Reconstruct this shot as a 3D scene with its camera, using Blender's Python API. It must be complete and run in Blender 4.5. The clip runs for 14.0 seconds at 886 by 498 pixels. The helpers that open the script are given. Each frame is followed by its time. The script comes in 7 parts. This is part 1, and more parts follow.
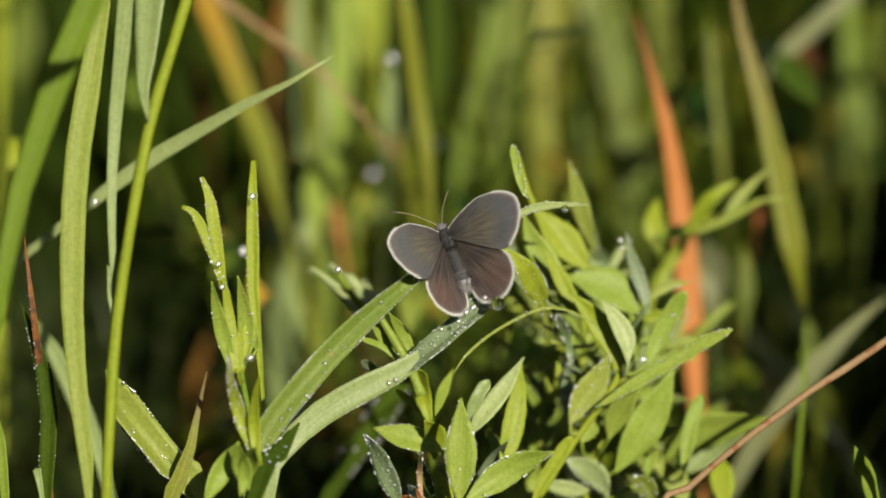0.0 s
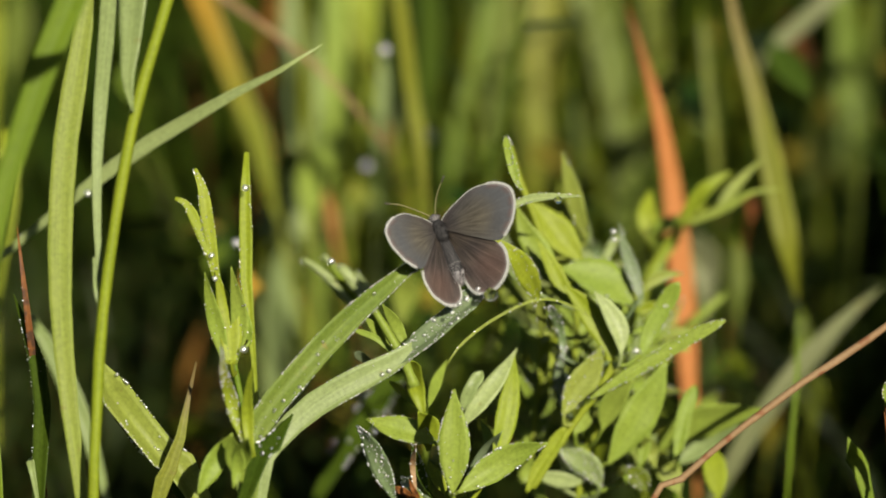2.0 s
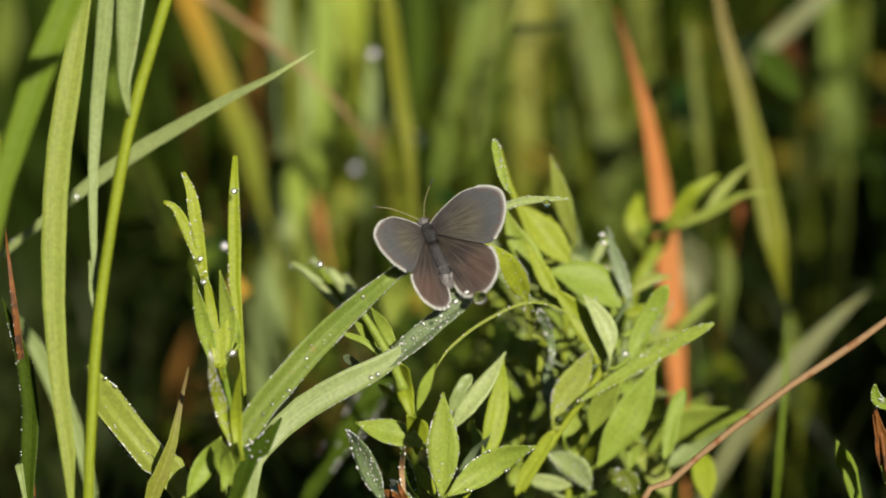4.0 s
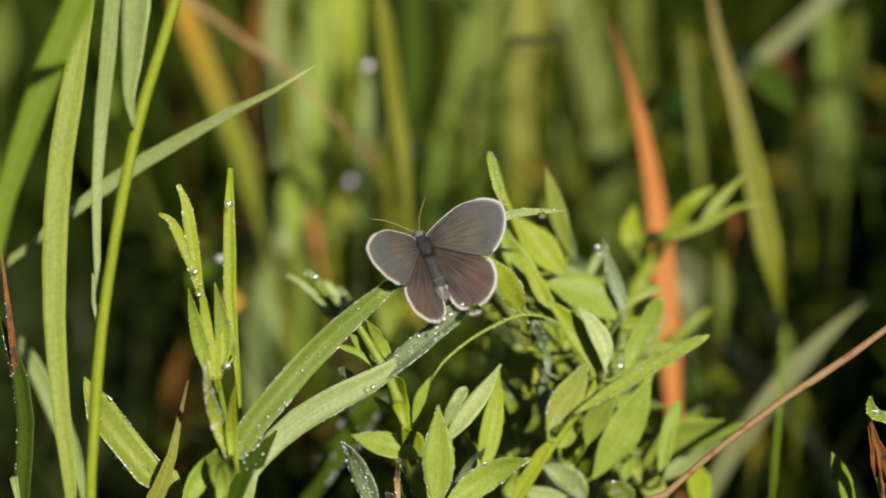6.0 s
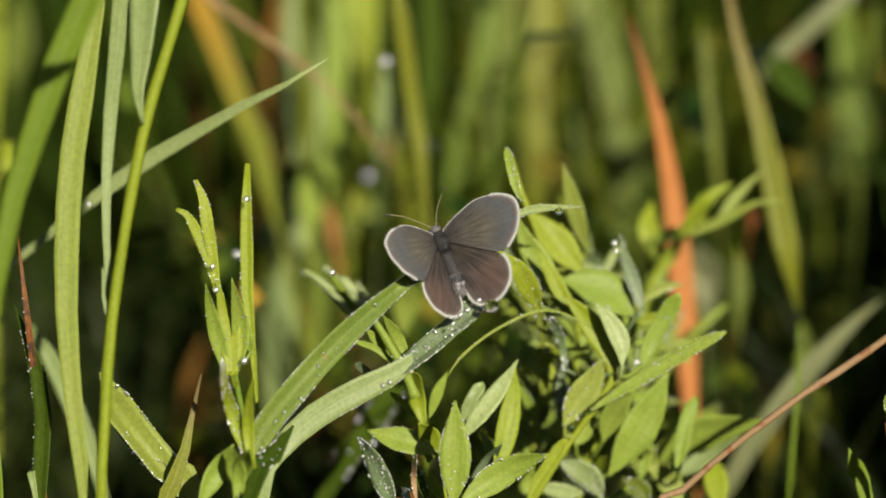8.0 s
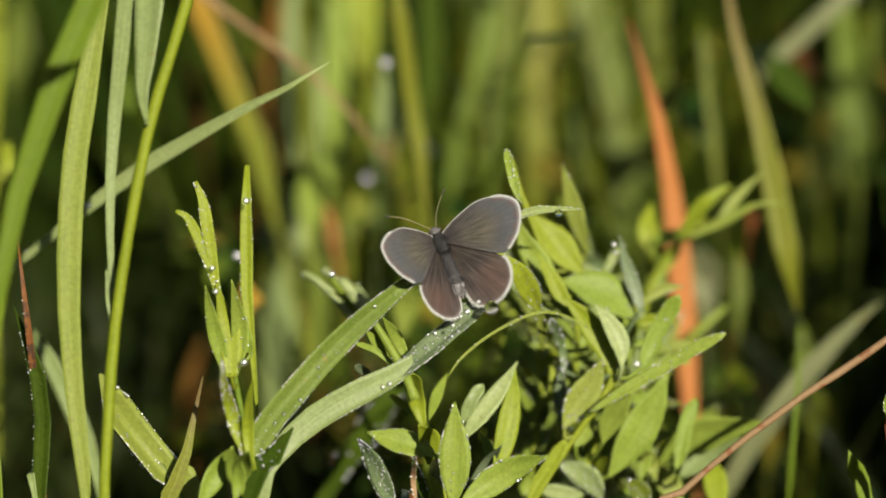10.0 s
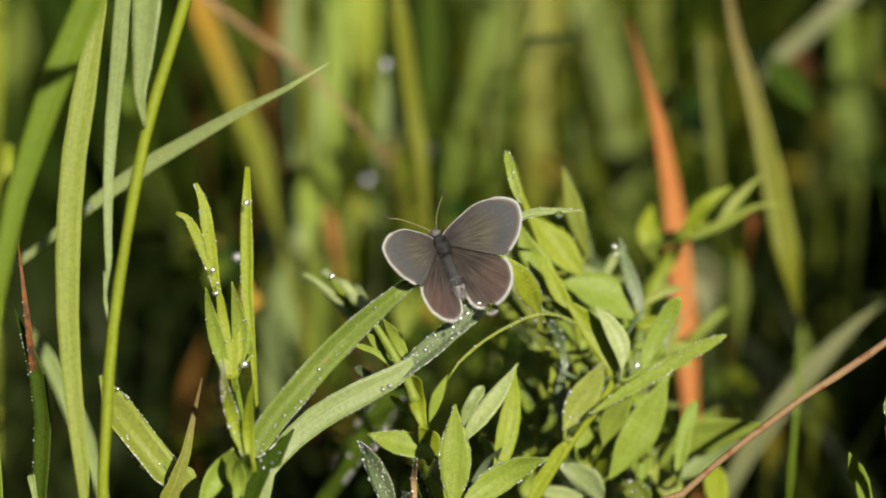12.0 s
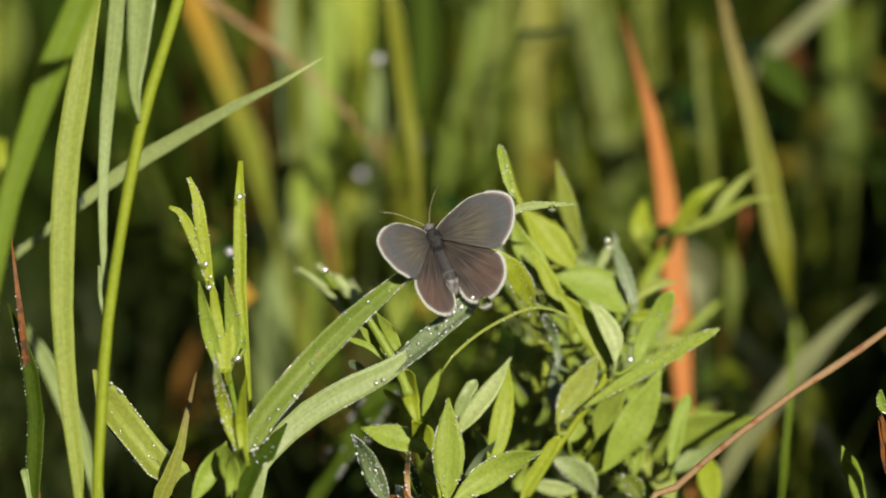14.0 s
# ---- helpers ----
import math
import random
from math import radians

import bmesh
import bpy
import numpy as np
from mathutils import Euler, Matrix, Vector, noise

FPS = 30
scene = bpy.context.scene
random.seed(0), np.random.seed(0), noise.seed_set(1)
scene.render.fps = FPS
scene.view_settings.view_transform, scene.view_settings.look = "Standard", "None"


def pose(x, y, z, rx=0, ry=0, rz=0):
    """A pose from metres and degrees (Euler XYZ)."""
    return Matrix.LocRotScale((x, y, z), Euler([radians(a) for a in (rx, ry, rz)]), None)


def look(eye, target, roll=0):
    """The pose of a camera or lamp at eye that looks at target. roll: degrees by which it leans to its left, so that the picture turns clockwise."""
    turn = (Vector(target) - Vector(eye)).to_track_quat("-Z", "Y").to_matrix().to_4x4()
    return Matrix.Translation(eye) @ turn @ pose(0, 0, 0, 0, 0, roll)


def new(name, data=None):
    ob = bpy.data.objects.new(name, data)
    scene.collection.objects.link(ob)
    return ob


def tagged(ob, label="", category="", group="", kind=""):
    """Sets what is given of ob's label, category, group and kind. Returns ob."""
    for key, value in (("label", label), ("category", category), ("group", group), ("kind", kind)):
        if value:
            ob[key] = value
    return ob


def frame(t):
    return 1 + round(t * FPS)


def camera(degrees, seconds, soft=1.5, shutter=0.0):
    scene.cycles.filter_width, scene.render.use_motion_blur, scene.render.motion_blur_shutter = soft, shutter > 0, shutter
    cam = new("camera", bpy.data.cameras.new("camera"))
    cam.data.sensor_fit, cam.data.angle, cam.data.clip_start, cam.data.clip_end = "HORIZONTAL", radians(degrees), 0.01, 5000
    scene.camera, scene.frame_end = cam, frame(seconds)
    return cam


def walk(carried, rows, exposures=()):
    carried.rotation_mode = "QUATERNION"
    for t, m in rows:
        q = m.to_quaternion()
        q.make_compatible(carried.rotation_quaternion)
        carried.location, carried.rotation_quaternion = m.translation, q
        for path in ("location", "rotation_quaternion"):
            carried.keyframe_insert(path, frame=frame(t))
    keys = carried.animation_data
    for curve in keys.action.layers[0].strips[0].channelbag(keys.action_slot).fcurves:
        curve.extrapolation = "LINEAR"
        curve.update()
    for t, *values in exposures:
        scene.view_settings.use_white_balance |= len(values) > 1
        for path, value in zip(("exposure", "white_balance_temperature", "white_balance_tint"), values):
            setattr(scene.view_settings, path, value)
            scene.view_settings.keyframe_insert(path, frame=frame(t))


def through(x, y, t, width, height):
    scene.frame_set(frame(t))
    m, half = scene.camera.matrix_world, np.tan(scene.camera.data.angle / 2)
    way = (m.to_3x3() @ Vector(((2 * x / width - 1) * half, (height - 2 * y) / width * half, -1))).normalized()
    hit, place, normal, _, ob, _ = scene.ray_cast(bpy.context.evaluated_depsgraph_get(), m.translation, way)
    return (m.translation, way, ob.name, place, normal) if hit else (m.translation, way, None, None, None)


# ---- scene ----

# The camera: a macro lens held still by hand, turning a little, focused on the resting insect.
EYE, TILT, FOCUS = 0.284, -12.0, 0.403
cam = camera(22.0, 14.0, soft=1.9)
cam.data.dof.use_dof = True
cam.data.dof.focus_distance = FOCUS
cam.data.dof.aperture_fstop = 8.0
TURNS = [  # seconds, yaw, pitch
    (0, 0.0000, 0.0000),
    (0.5, 0.0653, -0.0433),
    (1, -0.0213, -0.1080),
    (1.5, -0.0227, -0.1747),
    (2, -0.1747, -0.2173),
    (2.5, -0.2188, -0.2401),
    (3, -0.3921, -0.2600),
    (3.2, -0.4450, -0.2330),
    (5.3, -0.4850, 0.0430),
    (5.5, -0.5654, 0.0980),
    (6, -0.5874, 0.1740),
    (6.5, -0.6535, 0.1520),
    (7, -0.3374, 0.1307),
    (7.5, -0.1527, 0.1080),
    (8, -0.1527, 0.0653),
    (8.2, -0.1250, 0.0500),
    (10.3, -0.1620, 0.1420),
    (10.5, -0.1094, 0.1960),
    (11, -0.1307, 0.2614),
    (11.5, -0.2933, 0.2173),
    (12, -0.1520, 0.1527),
    (12.5, -0.2173, 0.0874),
    (13, -0.1960, 0.0653),
    (13.5, -0.3040, 0.0327),
    (14, -0.3267, 0.0000),
]
walk(cam, [(t, pose(0, 0, EYE, 90 + TILT + pitch, 0, yaw)) for t, yaw, pitch in TURNS], exposures=[(0.0, 1.05), (14.0, 1.05)])

# Low morning sun from behind and to the right of the camera, clear sky.
SUN_UP, SUN_ROUND = 28.0, 157.0
world = bpy.data.worlds.new("sky")
scene.world = world
world.use_nodes = True
sky = world.node_tree.nodes.new("ShaderNodeTexSky")
sky.sky_type, sky.sun_disc = "NISHITA", False
sky.sun_elevation, sky.sun_rotation = radians(SUN_UP), radians(SUN_ROUND)
world.node_tree.nodes["Background"].inputs["Strength"].default_value = 0.028
world.node_tree.links.new(sky.outputs["Color"], world.node_tree.nodes["Background"].inputs["Color"])
sun = new("sun", bpy.data.lights.new("sun", "SUN"))
sun.data.energy, sun.data.angle, sun.data.color = 5.0, radians(0.6), (1.0, 0.92, 0.78)
toward = Vector((math.sin(radians(SUN_ROUND)) * math.cos(radians(SUN_UP)), math.cos(radians(SUN_ROUND)) * math.cos(radians(SUN_UP)), math.sin(radians(SUN_UP))))
sun.matrix_basis = look(toward * 5, (0, 0, 0))


# ---- materials ----
def nodes_of(name):
    m = bpy.data.materials.new(name)
    m.use_nodes = True
    return m, m.node_tree.nodes, m.node_tree.links


def blade_material(name, main, other, rough=0.5, through_light=0.36, wear=(0.15, 0.13, 0.03), worn=0.0, island=False, gloss=0.18, tip=None, tip_reach=0.3, tip_from=0.02):
    """Leaf tissue: lengthwise veins, blotches, a few worn spots, a glossy skin, light that comes through."""
    m, n, l = nodes_of(name)
    uv = n.new("ShaderNodeUVMap")
    split = n.new("ShaderNodeSeparateXYZ")
    l.new(uv.outputs["UV"], split.inputs["Vector"])
    # uneven veins that run along the blade
    drawn_out = n.new("ShaderNodeVectorMath"); drawn_out.operation = "MULTIPLY"
    drawn_out.inputs[1].default_value = (2900.0, 70.0, 1.0)
    l.new(uv.outputs["UV"], drawn_out.inputs[0])
    veins = n.new("ShaderNodeTexNoise"); veins.inputs["Scale"].default_value = 1.0; veins.inputs["Detail"].default_value = 3.0
    l.new(drawn_out.outputs["Vector"], veins.inputs["Vector"])
    geo = n.new("ShaderNodeTexCoord")
    blotch = n.new("ShaderNodeTexNoise"); blotch.inputs["Scale"].default_value = 130.0; blotch.inputs["Detail"].default_value = 4.0
    l.new(geo.outputs["Object"], blotch.inputs["Vector"])
    grain = n.new("ShaderNodeTexNoise"); grain.inputs["Scale"].default_value = 1500.0; grain.inputs["Detail"].default_value = 3.0
    l.new(geo.outputs["Object"], grain.inputs["Vector"])
    if island:
        chance = n.new("ShaderNodeNewGeometry").outputs["Random Per Island"]
    else:
        chance = n.new("ShaderNodeObjectInfo").outputs["Random"]
    add = n.new("ShaderNodeMath"); add.operation = "MULTIPLY_ADD"
    add.inputs[1].default_value = 0.55
    l.new(chance, add.inputs[0]); l.new(blotch.outputs["Fac"], add.inputs[2])
    ramp = n.new("ShaderNodeMapRange"); ramp.inputs["From Min"].default_value = 0.35; ramp.inputs["From Max"].default_value = 1.1
    l.new(add.outputs[0], ramp.inputs["Value"])
    mix = n.new("ShaderNodeMix"); mix.data_type = "RGBA"
    mix.inputs["A"].default_value, mix.inputs["B"].default_value = (*main, 1), (*other, 1)
    l.new(ramp.outputs["Result"], mix.inputs["Factor"])
    if tip is not None:
        # the tip has withered first
        length_at = n.new("ShaderNodeUVMap"); length_at.uv_map = "Rim"
        apart = n.new("ShaderNodeSeparateXYZ")
        l.new(length_at.outputs["UV"], apart.inputs["Vector"])
        dried = n.new("ShaderNodeMapRange"); dried.interpolation_type = "SMOOTHSTEP"
        dried.inputs["From Min"].default_value, dried.inputs["From Max"].default_value = tip_from, tip_reach
        dried.inputs["To Min"].default_value, dried.inputs["To Max"].default_value = 0.9, 0.0
        l.new(apart.outputs["Y"], dried.inputs["Value"])
        tipped = n.new("ShaderNodeMix"); tipped.data_type = "RGBA"
        tipped.inputs["B"].default_value = (*tip, 1)
        l.new(dried.outputs["Result"], tipped.inputs["Factor"]); l.new(mix.outputs["Result"], tipped.inputs["A"])
        mix = tipped
    # veins a little paler than the flesh between them
    vein = n.new("ShaderNodeMapRange")
    vein.inputs["From Min"].default_value, vein.inputs["From Max"].default_value = 0.25, 0.75
    vein.inputs["To Min"].default_value, vein.inputs["To Max"].default_value = 0.87, 1.13
    l.new(veins.outputs["Fac"], vein.inputs["Value"])
    fleck = n.new("ShaderNodeMapRange")
    fleck.inputs["From Min"].default_value, fleck.inputs["From Max"].default_value = 0.3, 0.7
    fleck.inputs["To Min"].default_value, fleck.inputs["To Max"].default_value = 0.86, 1.14
    l.new(grain.outputs["Fac"], fleck.inputs["Value"])
    prod = n.new("ShaderNodeMath"); prod.operation = "MULTIPLY"
    l.new(vein.outputs["Result"], prod.inputs[0]); l.new(fleck.outputs["Result"], prod.inputs[1])
    off = n.new("ShaderNodeMath"); off.operation = "ABSOLUTE"
    l.new(split.outputs["X"], off.inputs[0])
    rib = n.new("ShaderNodeMapRange")
    rib.inputs["From Min"].default_value, rib.inputs["From Max"].default_value = 0.00006, 0.00022
    rib.inputs["To Min"].default_value, rib.inputs["To Max"].default_value = 1.10, 1.0
    l.new(off.outputs[0], rib.inputs["Value"])
    ribbed = n.new("ShaderNodeMath"); ribbed.operation = "MULTIPLY"
    l.new(prod.outputs[0], ribbed.inputs[0]); l.new(rib.outputs["Result"], ribbed.inputs[1])
    prod = ribbed
    shade = n.new("ShaderNodeMix"); shade.data_type = "RGBA"; shade.blend_type = "MULTIPLY"; shade.inputs["Factor"].default_value = 1.0
    l.new(mix.outputs["Result"], shade.inputs["A"]); l.new(prod.outputs[0], shade.inputs["B"])
    # fine pale hairs along the rim
    second = n.new("ShaderNodeUVMap"); second.uv_map = "Rim"
    rim_at = n.new("ShaderNodeSeparateXYZ")
    l.new(second.outputs["UV"], rim_at.inputs["Vector"])
    hairy = n.new("ShaderNodeMapRange")
    hairy.inputs["From Min"].default_value, hairy.inputs["From Max"].default_value = 0.80, 1.0
    hairy.inputs["To Max"].default_value = 0.30
    l.new(rim_at.outputs["X"], hairy.inputs["Value"])
    downy = n.new("ShaderNodeMix"); downy.data_type = "RGBA"
    downy.inputs["B"].default_value = (*[min(0.5, 0.04 + 1.6 * v) for v in main], 1)
    l.new(hairy.outputs["Result"], downy.inputs["Factor"]); l.new(shade.outputs["Result"], downy.inputs["A"])
    shade = downy
    spots = n.new("ShaderNodeTexNoise"); spots.inputs["Scale"].default_value = 420.0; spots.inputs["Detail"].default_value = 2.0
    l.new(geo.outputs["Object"], spots.inputs["Vector"])
    cut = n.new("ShaderNodeMapRange"); cut.inputs["From Min"].default_value = 0.71 - 0.25 * worn; cut.inputs["From Max"].default_value = 0.83 - 0.25 * worn
    l.new(spots.outputs["Fac"], cut.inputs["Value"])
    worn_mix = n.new("ShaderNodeMix"); worn_mix.data_type = "RGBA"
    worn_mix.inputs["B"].default_value = (*wear, 1)
    l.new(cut.outputs["Result"], worn_mix.inputs["Factor"]); l.new(shade.outputs["Result"], worn_mix.inputs["A"])
    bump = n.new("ShaderNodeBump"); bump.inputs["Strength"].default_value = 0.3; bump.inputs["Distance"].default_value = 0.00010
    l.new(prod.outputs[0], bump.inputs["Height"])
    skin = n["Principled BSDF"]
    skin.inputs["Roughness"].default_value = rough
    skin.inputs["Specular IOR Level"].default_value = 0.12 if island else gloss
    l.new(worn_mix.outputs["Result"], skin.inputs["Base Color"]); l.new(bump.outputs["Normal"], skin.inputs["Normal"])
    glow = n.new("ShaderNodeBsdfTranslucent")
    l.new(worn_mix.outputs["Result"], glow.inputs["Color"])
    both = n.new("ShaderNodeMixShader"); both.inputs["Fac"].default_value = through_light
    l.new(skin.outputs["BSDF"], both.inputs[1]); l.new(glow.outputs["BSDF"], both.inputs[2])
    l.new(both.outputs["Shader"], n["Material Output"].inputs["Surface"])
    return m


M = {
    "fresh": blade_material("fresh_leaf", (0.095, 0.160, 0.010), (0.134, 0.180, 0.014)),
    "yellow": blade_material("yellow_green_leaf", (0.172, 0.222, 0.012), (0.206, 0.244, 0.018)),
    "lush": blade_material("lush_green_blade", (0.080, 0.132, 0.002), (0.098, 0.150, 0.003)),
    "vetch": blade_material("soft_green_leaf", (0.150, 0.214, 0.024), (0.196, 0.250, 0.038)),
    "green": blade_material("mid_green_blade", (0.090, 0.142, 0.013), (0.122, 0.168, 0.021)),
    "pale": blade_material("pale_green_blade", (0.165, 0.215, 0.070), (0.195, 0.245, 0.090), rough=0.4),
    "straw": blade_material("straw_green_blade", (0.160, 0.204, 0.028), (0.195, 0.228, 0.040)),
    "light": blade_material("light_frosted_blade", (0.225, 0.275, 0.100), (0.255, 0.305, 0.120), rough=0.4),
    "amber": blade_material("amber_dry_blade", (0.230, 0.105, 0.018), (0.270, 0.135, 0.028), rough=0.6),
    "dull": blade_material("dull_grey_green_blade", (0.135, 0.150, 0.062), (0.165, 0.175, 0.080)),
    "sappy": blade_material("sappy_green_blade", (0.106, 0.158, 0.022), (0.146, 0.184, 0.036), worn=0.1, wear=(0.17, 0.16, 0.03)),
    "faded": blade_material("faded_green_blade", (0.090, 0.122, 0.014), (0.118, 0.146, 0.024)),
    "spiky": blade_material("dry_tipped_blade", (0.120, 0.142, 0.012), (0.150, 0.162, 0.020), worn=0.3, tip=(0.120, 0.082, 0.036), tip_reach=0.07),
    "sere": blade_material("ripening_blade", (0.128, 0.146, 0.010), (0.158, 0.162, 0.016), worn=0.2),
    "ripe": blade_material("half_dry_blade", (0.128, 0.146, 0.010), (0.158, 0.162, 0.016), worn=0.2, tip=(0.175, 0.125, 0.050), tip_reach=0.06, tip_from=0.17),
    "dewy": blade_material("dew_filmed_leaf", (0.099, 0.145, 0.052), (0.153, 0.194, 0.104), rough=0.3),
    # deep green; on some blades this dark colour also stands for shade
    "deep": blade_material("deep_green_shaded_blade", (0.026, 0.048, 0.004), (0.044, 0.070, 0.006), rough=0.6, gloss=0.04),
    "olive": blade_material("olive_blade", (0.062, 0.092, 0.004), (0.105, 0.120, 0.006)),
    "gold": blade_material("yellowing_blade", (0.165, 0.178, 0.014), (0.150, 0.175, 0.018), worn=0.4, tip=(0.340, 0.190, 0.022), tip_reach=0.20),
    "orange": blade_material("dry_orange_blade", (0.330, 0.115, 0.022), (0.380, 0.150, 0.040), rough=0.6, through_light=0.35, wear=(0.2, 0.06, 0.015), worn=0.3, tip=(0.150, 0.046, 0.012), tip_reach=0.13),
    "rust": blade_material("withered_rust_blade", (0.130, 0.045, 0.010), (0.180, 0.072, 0.018), rough=0.55, wear=(0.06, 0.03, 0.015), worn=0.8),
    "tan": blade_material("dry_tan_stalk", (0.165, 0.100, 0.046), (0.205, 0.136, 0.070), rough=0.6, through_light=0.1, wear=(0.14, 0.06, 0.025), worn=0.6),
    # meadow grass far darker than its own green: deep shade painted in
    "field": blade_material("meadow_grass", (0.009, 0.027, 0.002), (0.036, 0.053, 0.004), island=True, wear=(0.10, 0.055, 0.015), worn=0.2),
    # near-black so that the low layer looks shaded even in sun
    "dark": blade_material("shade_painted_undergrowth", (0.006, 0.014, 0.002), (0.022, 0.034, 0.005), island=True, wear=(0.05, 0.022, 0.008), worn=0.5),
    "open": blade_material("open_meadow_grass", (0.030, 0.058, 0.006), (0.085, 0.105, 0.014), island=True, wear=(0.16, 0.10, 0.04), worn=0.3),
    # brighter copy of that grass, with sunlight put into the colour
    "sunny": blade_material("sun_toned_meadow_grass", (0.028, 0.058, 0.003), (0.122, 0.140, 0.010), island=True, wear=(0.20, 0.10, 0.03), worn=0.4),
}


def glass_material():
    m, n, l = nodes_of("water")
    skin = n["Principled BSDF"]
    skin.inputs["Roughness"].default_value, skin.inputs["IOR"].default_value = 0.02, 1.333
    skin.inputs["Transmission Weight"].default_value = 1.0
    return m


def bead_material():
    """Beads of dew too small to show what they bend: clear, with a bright gloss."""
    m, n, l = nodes_of("fine_dew")
    clear = n.new("ShaderNodeBsdfTransparent")
    clear.inputs["Color"].default_value = (0.97, 0.98, 0.97, 1)
    gloss = n.new("ShaderNodeBsdfGlossy")
    gloss.inputs["Roughness"].default_value = 0.36
    both = n.new("ShaderNodeMixShader")
    both.inputs["Fac"].default_value = 0.42
    l.new(clear.outputs["BSDF"], both.inputs[1]); l.new(gloss.outputs["BSDF"], both.inputs[2])
    l.new(both.outputs["Shader"], n["Material Output"].inputs["Surface"])
    return m


def herb_material():
    """Small mixed leaves: dark and olive green, a few yellow and rust ones."""
    m, n, l = nodes_of("mixed_herb_leaves")
    ramp = n.new("ShaderNodeValToRGB")
    ramp.color_ramp.interpolation = "CONSTANT"
    stops = [(0.0, (0.010, 0.027, 0.002)), (0.30, (0.036, 0.064, 0.005)), (0.52, (0.080, 0.118, 0.010)), (0.72, (0.125, 0.165, 0.045)), (0.84, (0.190, 0.155, 0.018)), (0.96, (0.170, 0.060, 0.012))]
    for k, (at, colour) in enumerate(stops):
        e = ramp.color_ramp.elements[k] if k < 2 else ramp.color_ramp.elements.new(at)
        e.position, e.color = at, (*colour, 1)
    l.new(n.new("ShaderNodeObjectInfo").outputs["Random"], ramp.inputs["Fac"])
    place = n.new("ShaderNodeTexCoord")
    blotch = n.new("ShaderNodeTexNoise"); blotch.inputs["Scale"].default_value = 4.0
    l.new(place.outputs["Object"], blotch.inputs["Vector"])
    tone = n.new("ShaderNodeMix"); tone.data_type = "RGBA"; tone.blend_type = "MULTIPLY"; tone.inputs["Factor"].default_value = 0.5
    l.new(ramp.outputs["Color"], tone.inputs["A"]); l.new(blotch.outputs["Fac"], tone.inputs["B"])
    skin = n["Principled BSDF"]
    skin.inputs["Roughness"].default_value, skin.inputs["Specular IOR Level"].default_value = 0.5, 0.15
    l.new(tone.outputs["Result"], skin.inputs["Base Color"])
    return m


M["herb"] = herb_material()
M["water"] = glass_material()
M["dew"] = bead_material()


def soil_material():
    m, n, l = nodes_of("soil_and_thatch")
    at = n.new("ShaderNodeTexCoord")
    big = n.new("ShaderNodeTexNoise"); big.inputs["Scale"].default_value = 14.0; big.inputs["Detail"].default_value = 6.0
    small = n.new("ShaderNodeTexNoise"); small.inputs["Scale"].default_value = 260.0; small.inputs["Detail"].default_value = 4.0
    l.new(at.outputs["Object"], big.inputs["Vector"]); l.new(at.outputs["Object"], small.inputs["Vector"])
    mix = n.new("ShaderNodeMix"); mix.data_type = "RGBA"
    mix.inputs["A"].default_value, mix.inputs["B"].default_value = (0.010, 0.009, 0.005, 1), (0.026, 0.026, 0.010, 1)
    l.new(big.outputs["Fac"], mix.inputs["Factor"])
    over = n.new("ShaderNodeMix"); over.data_type = "RGBA"; over.blend_type = "MULTIPLY"; over.inputs["Factor"].default_value = 0.7
    l.new(mix.outputs["Result"], over.inputs["A"]); l.new(small.outputs["Fac"], over.inputs["B"])
    # turf covers the soil away from the clearing
    away = n.new("ShaderNodeVectorMath"); away.operation = "LENGTH"
    l.new(at.outputs["Object"], away.inputs[0])
    cover = n.new("ShaderNodeMapRange")
    cover.inputs["From Min"].default_value, cover.inputs["From Max"].default_value = 1.0, 3.5
    l.new(away.outputs["Value"], cover.inputs["Value"])
    turf = n.new("ShaderNodeMix"); turf.data_type = "RGBA"
    turf.inputs["A"].default_value, turf.inputs["B"].default_value = (0.030, 0.052, 0.008, 1), (0.085, 0.100, 0.022, 1)
    wide = n.new("ShaderNodeTexNoise"); wide.inputs["Scale"].default_value = 1.3; wide.inputs["Detail"].default_value = 8.0
    l.new(at.outputs["Object"], wide.inputs["Vector"]); l.new(wide.outputs["Fac"], turf.inputs["Factor"])
    grown = n.new("ShaderNodeMix"); grown.data_type = "RGBA"
    l.new(cover.outputs["Result"], grown.inputs["Factor"])
    l.new(over.outputs["Result"], grown.inputs["A"]); l.new(turf.outputs["Result"], grown.inputs["B"])
    over = grown
    bump = n.new("ShaderNodeBump"); bump.inputs["Distance"].default_value = 0.004
    l.new(small.outputs["Fac"], bump.inputs["Height"])
    skin = n["Principled BSDF"]; skin.inputs["Roughness"].default_value = 0.9
    l.new(over.outputs["Result"], skin.inputs["Base Color"]); l.new(bump.outputs["Normal"], skin.inputs["Normal"])
    return m


M["soil"] = soil_material()


# ---- shapes ----
def part(name, mesh, material, parent=None, label=""):
    """One mesh object, under a thing where a parent is given."""
    mesh.materials.clear()
    mesh.materials.append(material)
    ob = new(name, mesh)
    ob.parent = parent
    if label:
        tagged(ob, label)
    return ob


